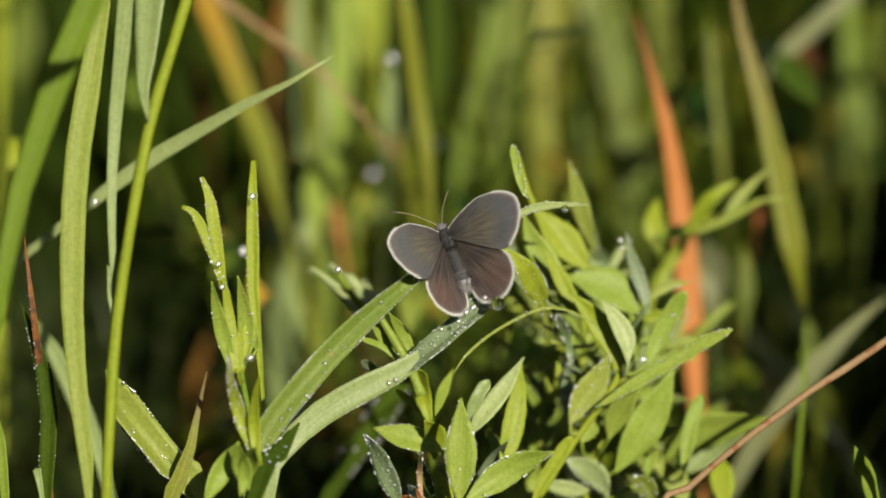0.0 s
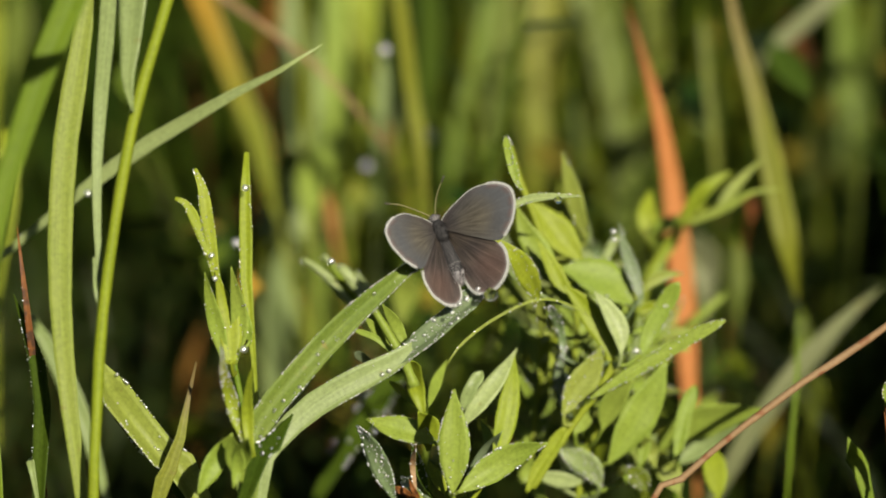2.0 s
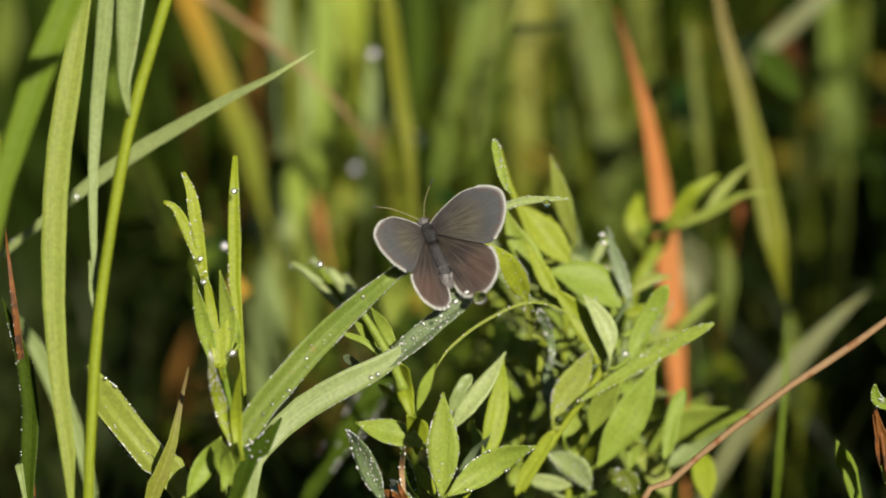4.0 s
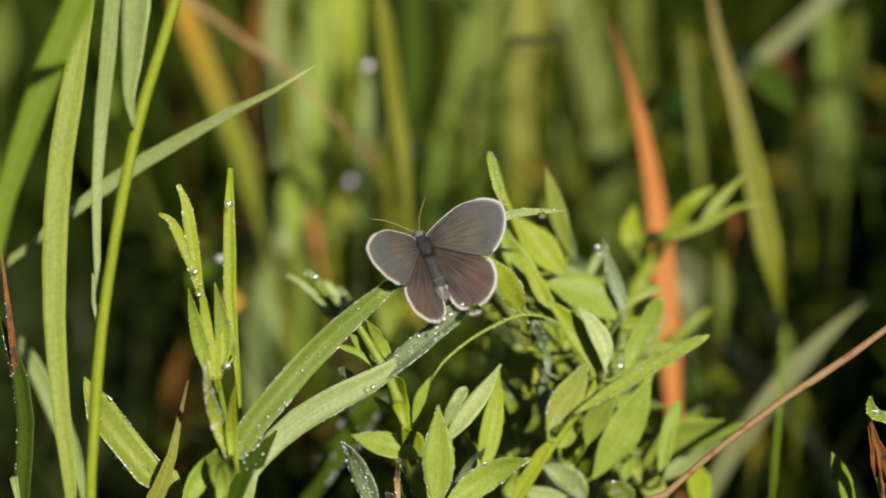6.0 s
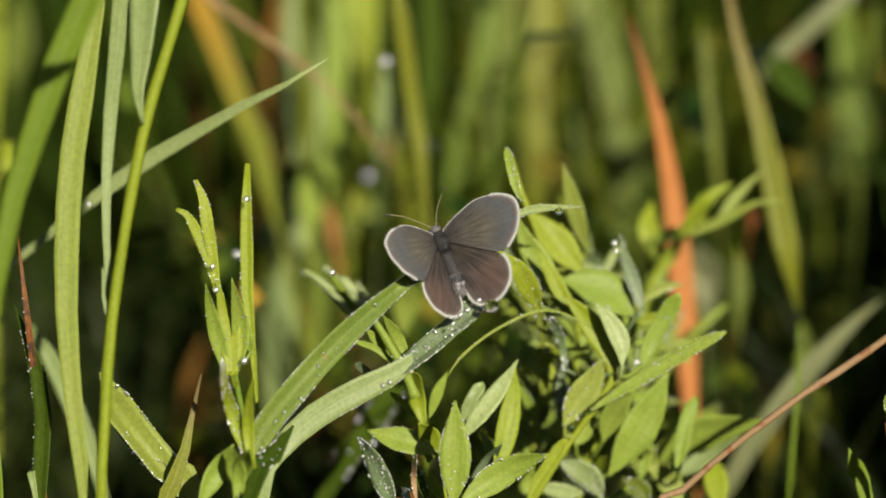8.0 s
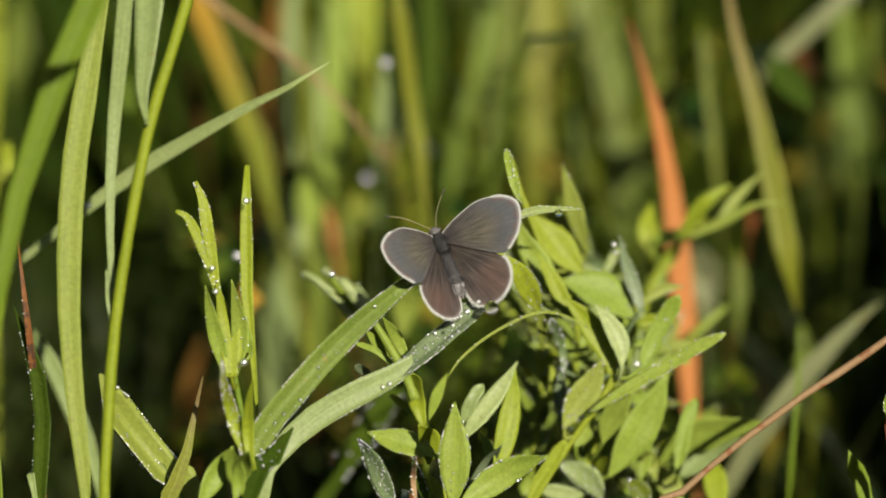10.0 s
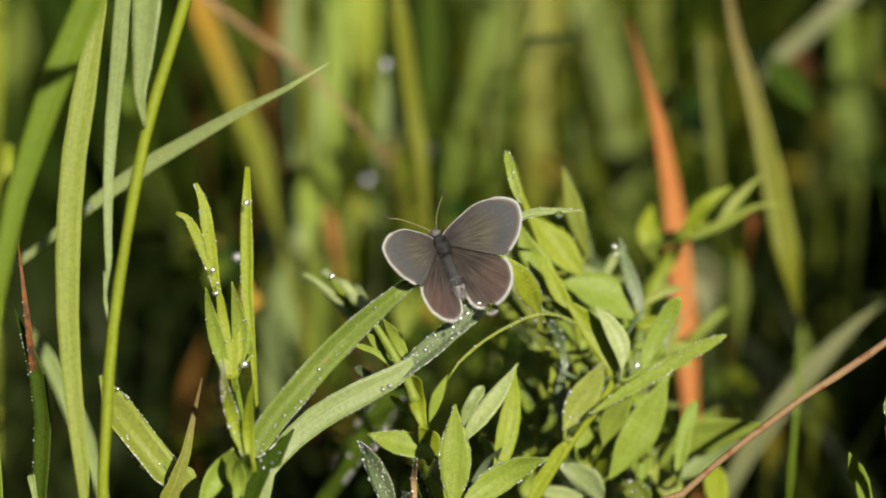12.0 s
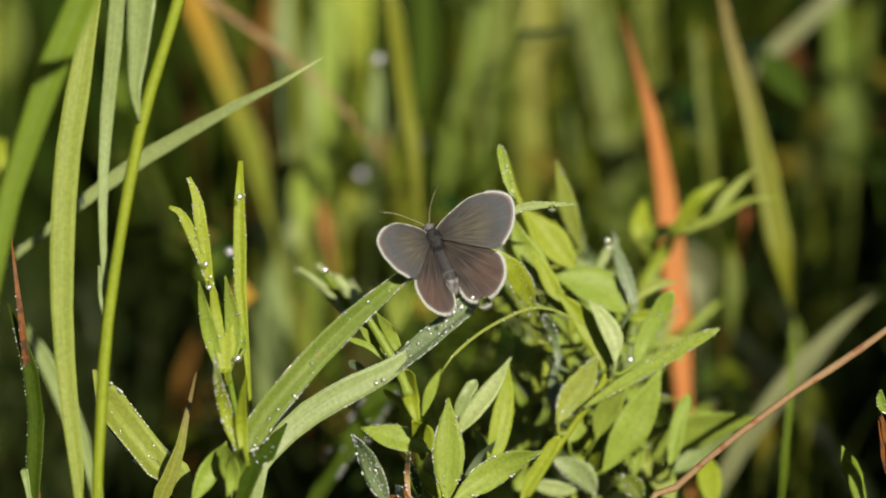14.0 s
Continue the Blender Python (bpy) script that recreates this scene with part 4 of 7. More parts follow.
leaf(p, [(0.0353, 0.4308, 0.1957), (0.0362, 0.4270, 0.1917), (0.0379, 0.4243, 0.1868), (0.0391, 0.4230, 0.1827)], 0.0026, "dewy", shape='spear', dew=40, dew_size=0.00024)
leaf(p, [(0.0328, 0.4704, 0.1841), (0.0340, 0.4755, 0.1801), (0.0362, 0.4741, 0.1772)], 0.0031, "dewy", shape='leaf', dew=10)
stem(p, [(0.0399, 0.4330, 0.1808), (0.0395, 0.4318, 0.1754), (0.0382, 0.4305, 0.1689), (0.0354, 0.4288, 0.1614)], 0.0013, "pale")
leaf(p, [(0.0255, 0.4560, 0.1450), (0.0292, 0.4600, 0.1389), (0.0346, 0.4574, 0.1347)], 0.0067, "pale", shape='leaf', face=-20)
leaf(p, [(0.0160, 0.4227, 0.1518), (0.0183, 0.4240, 0.1474), (0.0209, 0.4213, 0.1431)], 0.0048, "vetch", shape='leaf')
leaf(p, [(0.0185, 0.4944, 0.1532), (0.0193, 0.4900, 0.1466), (0.0183, 0.4858, 0.1399)], 0.0050, "olive", shape='leaf', face=0)
leaf(p, [(0.0282, 0.4890, 0.1649), (0.0313, 0.4879, 0.1601), (0.0332, 0.4866, 0.1539)], 0.0043, "olive", shape='leaf', face=20)
leaf(p, [(0.0427, 0.4977, 0.1575), (0.0434, 0.4916, 0.1526), (0.0419, 0.4878, 0.1471)], 0.0050, "olive", shape='leaf', face=10)
leaf(p, [(0.0254, 0.4921, 0.1459), (0.0272, 0.4887, 0.1416), (0.0283, 0.4846, 0.1350)], 0.0050, "olive", shape='leaf', face=25)
leaf(p, [(0.0147, 0.4943, 0.1636), (0.0120, 0.4895, 0.1570), (0.0083, 0.4876, 0.1524)], 0.0032, "olive", shape='leaf', face=-30)
leaf(p, [(0.0312, 0.4749, 0.1520), (0.0342, 0.4807, 0.1452), (0.0380, 0.4805, 0.1376)], 0.0050, "olive", shape='leaf', face=-10)
leaf(p, [(0.0460, 0.4794, 0.1673), (0.0452, 0.4825, 0.1601), (0.0464, 0.4833, 0.1510)], 0.0043, "olive", shape='leaf', face=-10)
leaf(p, [(0.0375, 0.4899, 0.1348), (0.0345, 0.4833, 0.1316), (0.0333, 0.4820, 0.1254)], 0.0053, "olive", shape='leaf', face=-30)
leaf(p, [(0.0122, 0.4965, 0.1447), (0.0108, 0.4906, 0.1384), (0.0121, 0.4849, 0.1310)], 0.0043, "olive", shape='leaf', face=10)
leaf(p, [(0.0434, 0.4858, 0.1398), (0.0408, 0.4854, 0.1347), (0.0420, 0.4819, 0.1280)], 0.0053, "olive", shape='leaf', face=20)
leaf(p, [(0.0263, 0.4798, 0.1834), (0.0301, 0.4826, 0.1779), (0.0342, 0.4868, 0.1730)], 0.0043, "olive", shape='leaf', face=10)
leaf(p, [(0.0501, 0.4904, 0.1412), (0.0486, 0.4872, 0.1355), (0.0495, 0.4831, 0.1289)], 0.0050, "olive", shape='leaf', face=10)
leaf(p, [(0.0279, 0.4770, 0.1648), (0.0263, 0.4765, 0.1600), (0.0260, 0.4721, 0.1553)], 0.0032, "vetch", shape='spear', face=-8, dew=24)
leaf(p, [(0.0382, 0.4724, 0.1563), (0.0358, 0.4722, 0.1507), (0.0348, 0.4690, 0.1448)], 0.0018, "vetch", shape='spear', face=-18, dew=40)
leaf(p, [(0.0130, 0.4591, 0.1562), (0.0166, 0.4639, 0.1486), (0.0191, 0.4645, 0.1408)], 0.0031, "vetch", shape='spear', face=-1, dew=24)
leaf(p, [(0.0362, 0.5031, 0.1666), (0.0327, 0.4955, 0.1625), (0.0276, 0.4906, 0.1561)], 0.0038, "vetch", shape='spear', face=20, dew=24)
leaf(p, [(0.0228, 0.4864, 0.1456), (0.0194, 0.4812, 0.1406), (0.0179, 0.4793, 0.1332)], 0.0026, "straw", shape='spear', face=-19, dew=12)
leaf(p, [(0.0372, 0.4909, 0.1471), (0.0404, 0.4908, 0.1415), (0.0451, 0.4888, 0.1350)], 0.0038, "vetch", shape='spear', face=-8, dew=12)
leaf(p, [(0.0321, 0.4944, 0.1465), (0.0332, 0.4895, 0.1426), (0.0338, 0.4868, 0.1368)], 0.0031, "vetch", shape='blunt', face=-18, dew=40)
leaf(p, [(0.0632, 0.4808, 0.1703), (0.0572, 0.4789, 0.1654), (0.0522, 0.4790, 0.1589)], 0.0017, "vetch", shape='blunt', face=-16, dew=0)
leaf(p, [(0.0324, 0.4873, 0.1623), (0.0280, 0.4879, 0.1554), (0.0219, 0.4826, 0.1485)], 0.0035, "straw", shape='blunt', face=3, dew=40)
leaf(p, [(0.0283, 0.4847, 0.1579), (0.0252, 0.4865, 0.1527), (0.0225, 0.4848, 0.1473)], 0.0024, "pale", shape='spear', face=22, dew=40)
leaf(p, [(0.0325, 0.4666, 0.1497), (0.0322, 0.4639, 0.1459), (0.0333, 0.4634, 0.1406)], 0.0023, "straw", shape='spear', face=2, dew=12)
leaf(p, [(0.0457, 0.4692, 0.1437), (0.0460, 0.4649, 0.1411), (0.0456, 0.4636, 0.1364)], 0.0022, "pale", shape='spear', face=-14, dew=0)
leaf(p, [(0.0404, 0.4689, 0.1761), (0.0421, 0.4696, 0.1712), (0.0426, 0.4645, 0.1667)], 0.0023, "vetch", shape='spear', face=19, dew=40)
leaf(p, [(0.0457, 0.4844, 0.1577), (0.0460, 0.4870, 0.1500), (0.0476, 0.4851, 0.1418)], 0.0020, "vetch", shape='grass', face=-11, dew=24)
leaf(p, [(0.0381, 0.4598, 0.1531), (0.0397, 0.4619, 0.1462), (0.0400, 0.4601, 0.1388)], 0.0021, "pale", shape='spear', face=17, dew=12)
leaf(p, [(0.0195, 0.4676, 0.1714), (0.0207, 0.4710, 0.1655), (0.0200, 0.4712, 0.1588)], 0.0022, "vetch", shape='spear', face=3, dew=12)
leaf(p, [(0.0329, 0.4782, 0.1651), (0.0364, 0.4722, 0.1590), (0.0391, 0.4693, 0.1505)], 0.0026, "straw", shape='grass', face=15, dew=0)
leaf(p, [(0.0339, 0.4626, 0.1576), (0.0310, 0.4625, 0.1525), (0.0289, 0.4630, 0.1460)], 0.0032, "vetch", shape='blunt', face=2, dew=0)
leaf(p, [(0.0195, 0.4775, 0.1737), (0.0200, 0.4821, 0.1664), (0.0198, 0.4814, 0.1590)], 0.0036, "vetch", shape='spear', face=-17, dew=0)
leaf(p, [(0.0405, 0.4987, 0.1372), (0.0367, 0.4941, 0.1334), (0.0327, 0.4898, 0.1286)], 0.0022, "vetch", shape='blunt', face=-23, dew=40)
leaf(p, [(0.0400, 0.4646, 0.1550), (0.0358, 0.4637, 0.1496), (0.0306, 0.4632, 0.1427)], 0.0034, "vetch", shape='spear', face=14, dew=40)
leaf(p, [(0.0142, 0.4699, 0.1828), (0.0179, 0.4749, 0.1754), (0.0210, 0.4721, 0.1681)], 0.0026, "straw", shape='blunt', face=14, dew=24)
leaf(p, [(0.0406, 0.4650, 0.1684), (0.0404, 0.4659, 0.1641), (0.0384, 0.4636, 0.1598)], 0.0032, "vetch", shape='grass', face=10, dew=24)
leaf(p, [(0.0222, 0.4727, 0.1674), (0.0254, 0.4737, 0.1637), (0.0276, 0.4754, 0.1589)], 0.0028, "vetch", shape='spear', face=10, dew=40)
leaf(p, [(0.0154, 0.4766, 0.1819), (0.0169, 0.4809, 0.1734), (0.0203, 0.4829, 0.1638)], 0.0023, "vetch", shape='spear', face=3, dew=12)
leaf(p, [(0.0276, 0.4825, 0.1540), (0.0278, 0.4828, 0.1472), (0.0265, 0.4811, 0.1393)], 0.0038, "straw", shape='spear', face=-18, dew=12)
leaf(p, [(0.0247, 0.4798, 0.1531), (0.0290, 0.4787, 0.1464), (0.0332, 0.4745, 0.1392)], 0.0021, "vetch", shape='spear', face=15, dew=40)
leaf(p, [(0.0533, 0.4786, 0.1699), (0.0505, 0.4748, 0.1649), (0.0489, 0.4686, 0.1591)], 0.0020, "straw", shape='grass', face=12, dew=40)
leaf(p, [(0.0359, 0.4653, 0.1514), (0.0334, 0.4643, 0.1482), (0.0301, 0.4602, 0.1455)], 0.0022, "vetch", shape='grass', face=16, dew=24)
leaf(p, [(0.0337, 0.4656, 0.1743), (0.0342, 0.4643, 0.1690), (0.0330, 0.4622, 0.1626)], 0.0025, "vetch", shape='blunt', face=-17, dew=24)
leaf(p, [(0.0564, 0.4805, 0.1658), (0.0517, 0.4834, 0.1592), (0.0476, 0.4801, 0.1528)], 0.0022, "vetch", shape='spear', face=21, dew=0)
leaf(p, [(0.0290, 0.4735, 0.1568), (0.0263, 0.4757, 0.1528), (0.0230, 0.4733, 0.1492)], 0.0027, "straw", shape='spear', face=-2, dew=24)
leaf(p, [(0.0398, 0.4641, 0.1761), (0.0440, 0.4696, 0.1671), (0.0465, 0.4698, 0.1577)], 0.0023, "vetch", shape='blunt', face=-4, dew=0)
leaf(p, [(0.0255, 0.4950, 0.1636), (0.0214, 0.4883, 0.1595), (0.0176, 0.4837, 0.1535)], 0.0027, "vetch", shape='blunt', face=0, dew=0)
leaf(p, [(0.0305, 0.4248, 0.1573), (0.0297, 0.4280, 0.1523), (0.0287, 0.4316, 0.1462)], 0.0018, "vetch", shape='spear', face=10, dew=0)
leaf(p, [(0.0141, 0.4716, 0.1864), (0.0151, 0.4696, 0.1820), (0.0175, 0.4663, 0.1769)], 0.0020, "pale", shape='spear', face=-1, dew=24)
leaf(p, [(0.0353, 0.4933, 0.1768), (0.0345, 0.4875, 0.1739), (0.0336, 0.4842, 0.1694)], 0.0018, "vetch", shape='spear', face=-12, dew=40)
leaf(p, [(0.0312, 0.4845, 0.1807), (0.0330, 0.4883, 0.1753), (0.0334, 0.4895, 0.1694)], 0.0023, "vetch", shape='spear', face=16, dew=0)
leaf(p, [(0.0646, 0.4993, 0.1424), (0.0572, 0.4917, 0.1388), (0.0509, 0.4887, 0.1326)], 0.0031, "vetch", shape='grass', face=16, dew=24)
leaf(p, [(0.0461, 0.4925, 0.1642), (0.0504, 0.4912, 0.1606), (0.0529, 0.4909, 0.1558)], 0.0029, "pale", shape='grass', face=10, dew=40)
leaf(p, [(0.0377, 0.4724, 0.1560), (0.0369, 0.4713, 0.1501), (0.0371, 0.4724, 0.1422)], 0.0028, "vetch", shape='grass', face=-6, dew=0)
leaf(p, [(0.0097, 0.4881, 0.1853), (0.0130, 0.4809, 0.1807), (0.0180, 0.4772, 0.1740)], 0.0032, "vetch", shape='spear', face=10, dew=24)
leaf(p, [(0.0309, 0.4106, 0.1766), (0.0288, 0.4097, 0.1721), (0.0259, 0.4088, 0.1680), (0.0235, 0.4079, 0.1639)], 0.0057, "straw", shape='leaf', face=-10, dew=60, dew_size=0.00034, edge=0.8)
leaf(p, [(0.0436, 0.4168, 0.1720), (0.0407, 0.4155, 0.1658), (0.0370, 0.4142, 0.1595), (0.0325, 0.4128, 0.1529)], 0.0071, "vetch", shape='leaf', face=-14)
leaf(p, [(0.0179, 0.4320, 0.2001), (0.0219, 0.4311, 0.1960), (0.0249, 0.4304, 0.1924), (0.0284, 0.4295, 0.1884)], 0.0061, "yellow", shape='leaf', face=-12)
leaf(p, [(0.0152, 0.4229, 0.2008), (0.0171, 0.4219, 0.1957), (0.0203, 0.4208, 0.1909), (0.0237, 0.4198, 0.1859)], 0.0047, "vetch", shape='leaf', face=8)
leaf(p, [(0.0236, 0.4254, 0.1882), (0.0282, 0.4252, 0.1875), (0.0333, 0.4248, 0.1855), (0.0381, 0.4239, 0.1812)], 0.0080, "vetch", shape='leaf', face=-18, dew=24, edge=0.95)
leaf(p, [(0.0188, 0.4177, 0.1955), (0.0218, 0.4166, 0.1904), (0.0241, 0.4158, 0.1862), (0.0263, 0.4151, 0.1833)], 0.0030, "yellow", shape='leaf', face=-6)
leaf(p, [(0.0235, 0.4131, 0.1881), (0.0274, 0.4122, 0.1841), (0.0307, 0.4113, 0.1795), (0.0332, 0.4101, 0.1738)], 0.0046, "yellow", shape='leaf', face=6)
leaf(p, [(0.0292, 0.4098, 0.1872), (0.0321, 0.4091, 0.1837), (0.0340, 0.4083, 0.1800), (0.0342, 0.4074, 0.1756)], 0.0038, "light", shape='leaf', face=-14)
leaf(p, [(0.0146, 0.4735, 0.1742), (0.0169, 0.4726, 0.1695), (0.0195, 0.4716, 0.1652)], 0.0044, "faded", shape='leaf')
leaf(p, [(0.0208, 0.4678, 0.1666), (0.0222, 0.4669, 0.1623), (0.0218, 0.4659, 0.1577)], 0.0044, "light", shape='leaf', face=10)
leaf(p, [(0.0218, 0.4239, 0.1718), (0.0224, 0.4230, 0.1675), (0.0230, 0.4222, 0.1637)], 0.0016, "yellow", shape='blunt')
leaf(p, [(0.0122, 0.4229, 0.1574), (0.0116, 0.4220, 0.1531), (0.0103, 0.4211, 0.1487)], 0.0031, "dewy", shape='leaf')
leaf(p, [(0.0298, 0.4161, 0.1637), (0.0281, 0.4155, 0.1612), (0.0261, 0.4149, 0.1582)], 0.0032, "vetch", shape='leaf', face=10)
leaf(p, [(0.0240, 0.4075, 0.1618), (0.0212, 0.4066, 0.1575), (0.0187, 0.4058, 0.1538), (0.0168, 0.4050, 0.1499)], 0.0025, "yellow", shape='blunt')
leaf(p, [(0.0229, 0.4143, 0.1553), (0.0263, 0.4140, 0.1538), (0.0293, 0.4135, 0.1518), (0.0313, 0.4128, 0.1482)], 0.0049, "pale", shape='leaf', face=16, dew=60, edge=0.5)
leaf(p, [(0.0286, 0.4150, 0.1490), (0.0254, 0.4150, 0.1488), (0.0216, 0.4151, 0.1495), (0.0189, 0.4153, 0.1505)], 0.0032, "light", shape='leaf', face=-10)
leaf(p, [(0.0407, 0.4671, 0.1442), (0.0395, 0.4662, 0.1395), (0.0390, 0.4651, 0.1348)], 0.0047, "faded", shape='leaf', face=10)
leaf(p, [(0.0346, 0.4723, 0.1590), (0.0331, 0.4711, 0.1531), (0.0322, 0.4700, 0.1477)], 0.0055, "faded", shape='leaf', face=-8)
leaf(p, [(0.0430, 0.4733, 0.1637), (0.0419, 0.4721, 0.1578), (0.0404, 0.4708, 0.1519)], 0.0048, "faded", shape='leaf', face=8)
leaf(p, [(0.0209, 0.4805, 0.1783), (0.0233, 0.4792, 0.1723), (0.0245, 0.4779, 0.1663)], 0.0042, "faded", shape='leaf', face=-8)
leaf(p, [(0.0173, 0.4750, 0.1519), (0.0181, 0.4736, 0.1455), (0.0176, 0.4722, 0.1389)], 0.0056, "faded", shape='leaf', face=8)
leaf(p, [(0.0357, 0.4098, 0.1534), (0.0378, 0.4094, 0.1517), (0.0399, 0.4089, 0.1489)], 0.0042, "olive", shape='leaf', face=-6, dew=20)
leaf(p, [(0.0413, 0.4199, 0.1577), (0.0399, 0.4193, 0.1546), (0.0392, 0.4184, 0.1506)], 0.0026, "vetch", shape='leaf', face=6)
leaf(p, [(0.0239, 0.4220, 0.1723), (0.0237, 0.4209, 0.1670), (0.0242, 0.4196, 0.1612)], 0.0026, "dewy", shape='leaf', face=14, dew=70, edge=0.8)
leaf(p, [(0.0306, 0.4653, 0.1546), (0.0320, 0.4642, 0.1494), (0.0348, 0.4633, 0.1454)], 0.0047, "olive", shape='leaf', face=-20)
leaf(p, [(0.0416, 0.4682, 0.1538), (0.0402, 0.4669, 0.1480), (0.0379, 0.4657, 0.1421)], 0.0050, "olive", shape='leaf', face=15)
leaf(p, [(0.0242, 0.4724, 0.1689), (0.0260, 0.4712, 0.1630), (0.0270, 0.4699, 0.1572)], 0.0042, "olive", shape='leaf', face=-10)
leaf(p, [(0.0311, 0.4675, 0.1652), (0.0294, 0.4665, 0.1605), (0.0282, 0.4653, 0.1546)], 0.0047, "vetch", shape='leaf', face=10)

sprout = random.Random(41)
sprig(p, [(0.0405, 0.4346, 0.1833), (0.0359, 0.4275, 0.1742), (0.0302, 0.4226, 0.1654), (0.0239, 0.4164, 0.1555)], ('yellow', 'vetch', 'straw'), sprout)
sprig(p, [(0.0449, 0.4384, 0.1726), (0.0395, 0.4317, 0.1652), (0.0342, 0.4263, 0.1587), (0.0285, 0.4213, 0.1499)], ('vetch', 'straw', 'yellow'), sprout)
sprig(p, [(0.0198, 0.4355, 0.1779), (0.0204, 0.4338, 0.1703), (0.0197, 0.4298, 0.1611), (0.0183, 0.4254, 0.1498)], ('yellow', 'vetch', 'faded'), sprout)
sprig(p, [(0.0427, 0.4361, 0.1616), (0.0399, 0.4325, 0.1545), (0.0375, 0.4283, 0.1442)], ('vetch', 'faded', 'straw'), sprout, pairs=5)
sprig(p, [(0.0236, 0.4375, 0.1682), (0.0173, 0.4311, 0.1573), (0.0130, 0.4266, 0.1460)], ('vetch', 'yellow', 'light'), sprout, pairs=5)
sprig(p, [(0.0203, 0.4367, 0.1935), (0.0243, 0.4329, 0.1853), (0.0275, 0.4309, 0.1756), (0.0258, 0.4286, 0.1649)], ('yellow', 'vetch', 'straw'), sprout)
sprig(p, [(0.0329, 0.4454, 0.1860), (0.0347, 0.4416, 0.1782), (0.0354, 0.4375, 0.1682)], ('vetch', 'faded', 'light'), sprout, pairs=5)

# the plant at the side, a little farther off

p = plant("meadow_plant", "leafy green plant with slender spreading tips", (0.0414, 0.4390, -0.0040))
stem(p, [(0.0630, 0.4757, 0.1958), (0.0582, 0.4747, 0.1906), (0.0529, 0.4739, 0.1877), (0.0487, 0.4728, 0.1824), (0.0451, 0.4716, 0.1765), (0.0437, 0.4700, 0.1695), (0.0426, 0.4680, 0.1601), (0.0426, 0.4650, 0.1461), (0.0439, 0.4616, 0.1296)], 0.0015, "yellow", end=0.0015, ground=True)
leaf(p, [(0.0468, 0.4869, 0.1919), (0.0454, 0.4809, 0.1875), (0.0466, 0.4789, 0.1817)], 0.0044, "yellow", shape='spear')
leaf(p, [(0.0620, 0.4695, 0.1990), (0.0564, 0.4676, 0.1959), (0.0519, 0.4688, 0.1896)], 0.0032, "yellow", shape='spear', face=10)
leaf(p, [(0.0687, 0.4711, 0.2015), (0.0634, 0.4696, 0.1967), (0.0586, 0.4672, 0.1911)], 0.0023, "straw", shape='spear')
leaf(p, [(0.0720, 0.4650, 0.1960), (0.0658, 0.4646, 0.1954), (0.0600, 0.4645, 0.1923), (0.0525, 0.4648, 0.1886)], 0.0021, "straw", shape='spear', face=20)
leaf(p, [(0.0541, 0.4814, 0.1874), (0.0502, 0.4773, 0.1863), (0.0462, 0.4781, 0.1850)], 0.0029, "vetch", shape='spear')
leaf(p, [(0.0541, 0.4894, 0.1820), (0.0498, 0.4835, 0.1789), (0.0452, 0.4792, 0.1757)], 0.0027, "vetch", shape='leaf')
leaf(p, [(0.0498, 0.4842, 0.1806), (0.0478, 0.4817, 0.1754), (0.0459, 0.4801, 0.1721)], 0.0027, "vetch", shape='leaf')

# low plant towards the fallen stalk

p = plant("meadow_plant", "low plant with broad pale green leaves", (0.0458, 0.4240, -0.0040))
stem(p, [(0.0478, 0.4291, 0.1533), (0.0470, 0.4281, 0.1478), (0.0472, 0.4266, 0.1414)], 0.0014, "fresh", ground=True)
leaf(p, [(0.0633, 0.4252, 0.1600), (0.0563, 0.4274, 0.1581), (0.0489, 0.4298, 0.1548), (0.0425, 0.4322, 0.1494)], 0.0071, "vetch", shape='leaf', face=-20)
leaf(p, [(0.0502, 0.4257, 0.1648), (0.0482, 0.4233, 0.1607), (0.0469, 0.4208, 0.1558), (0.0461, 0.4185, 0.1515)], 0.0028, "vetch", shape='blunt')
leaf(p, [(0.0603, 0.4281, 0.1559), (0.0541, 0.4309, 0.1527), (0.0470, 0.4305, 0.1470)], 0.0049, "pale", shape='leaf', face=15)
leaf(p, [(0.0543, 0.4348, 0.1509), (0.0548, 0.4300, 0.1472), (0.0553, 0.4256, 0.1416)], 0.0049, "yellow", shape='leaf')
leaf(p, [(0.0424, 0.4255, 0.1515), (0.0453, 0.4254, 0.1475), (0.0474, 0.4235, 0.1435)], 0.0048, "straw", shape='leaf')

tuft = plant("grass_tuft", "light green and dark slim grass blades", (0.0769, 0.4135, -0.0040), category='grass', group='tufts of meadow grass')
blade(tuft, [(0.0745, 0.3957, 0.1634), (0.0769, 0.3994, 0.1575), (0.0790, 0.3981, 0.1514)], 0.0035, "fresh", shape='grass', label='light green grass tip')
blade(tuft, [(0.0742, 0.4567, 0.1721), (0.0746, 0.4547, 0.1625), (0.0739, 0.4525, 0.1522), (0.0728, 0.4498, 0.1397)], 0.0010, "lush", label='slim green grass blade')

p = plant("meadow_plant", "withered brown curled plant with one green bud", (0.0815, 0.3847, -0.0040))
stem(p, [(0.0797, 0.3881, 0.1715), (0.0805, 0.3874, 0.1681), (0.0813, 0.3865, 0.1641), (0.0817, 0.3857, 0.1602), (0.0821, 0.3847, 0.1554)], 0.0009, "rust", knobs=0.5, end=0.0014, ground=True)
leaf(p, [(0.0795, 0.3862, 0.1720), (0.0806, 0.3866, 0.1678), (0.0829, 0.3870, 0.1630), (0.0837, 0.3874, 0.1586)], 0.0026, "rust", shape='spear', face=30, label='curled withered brown leaf')
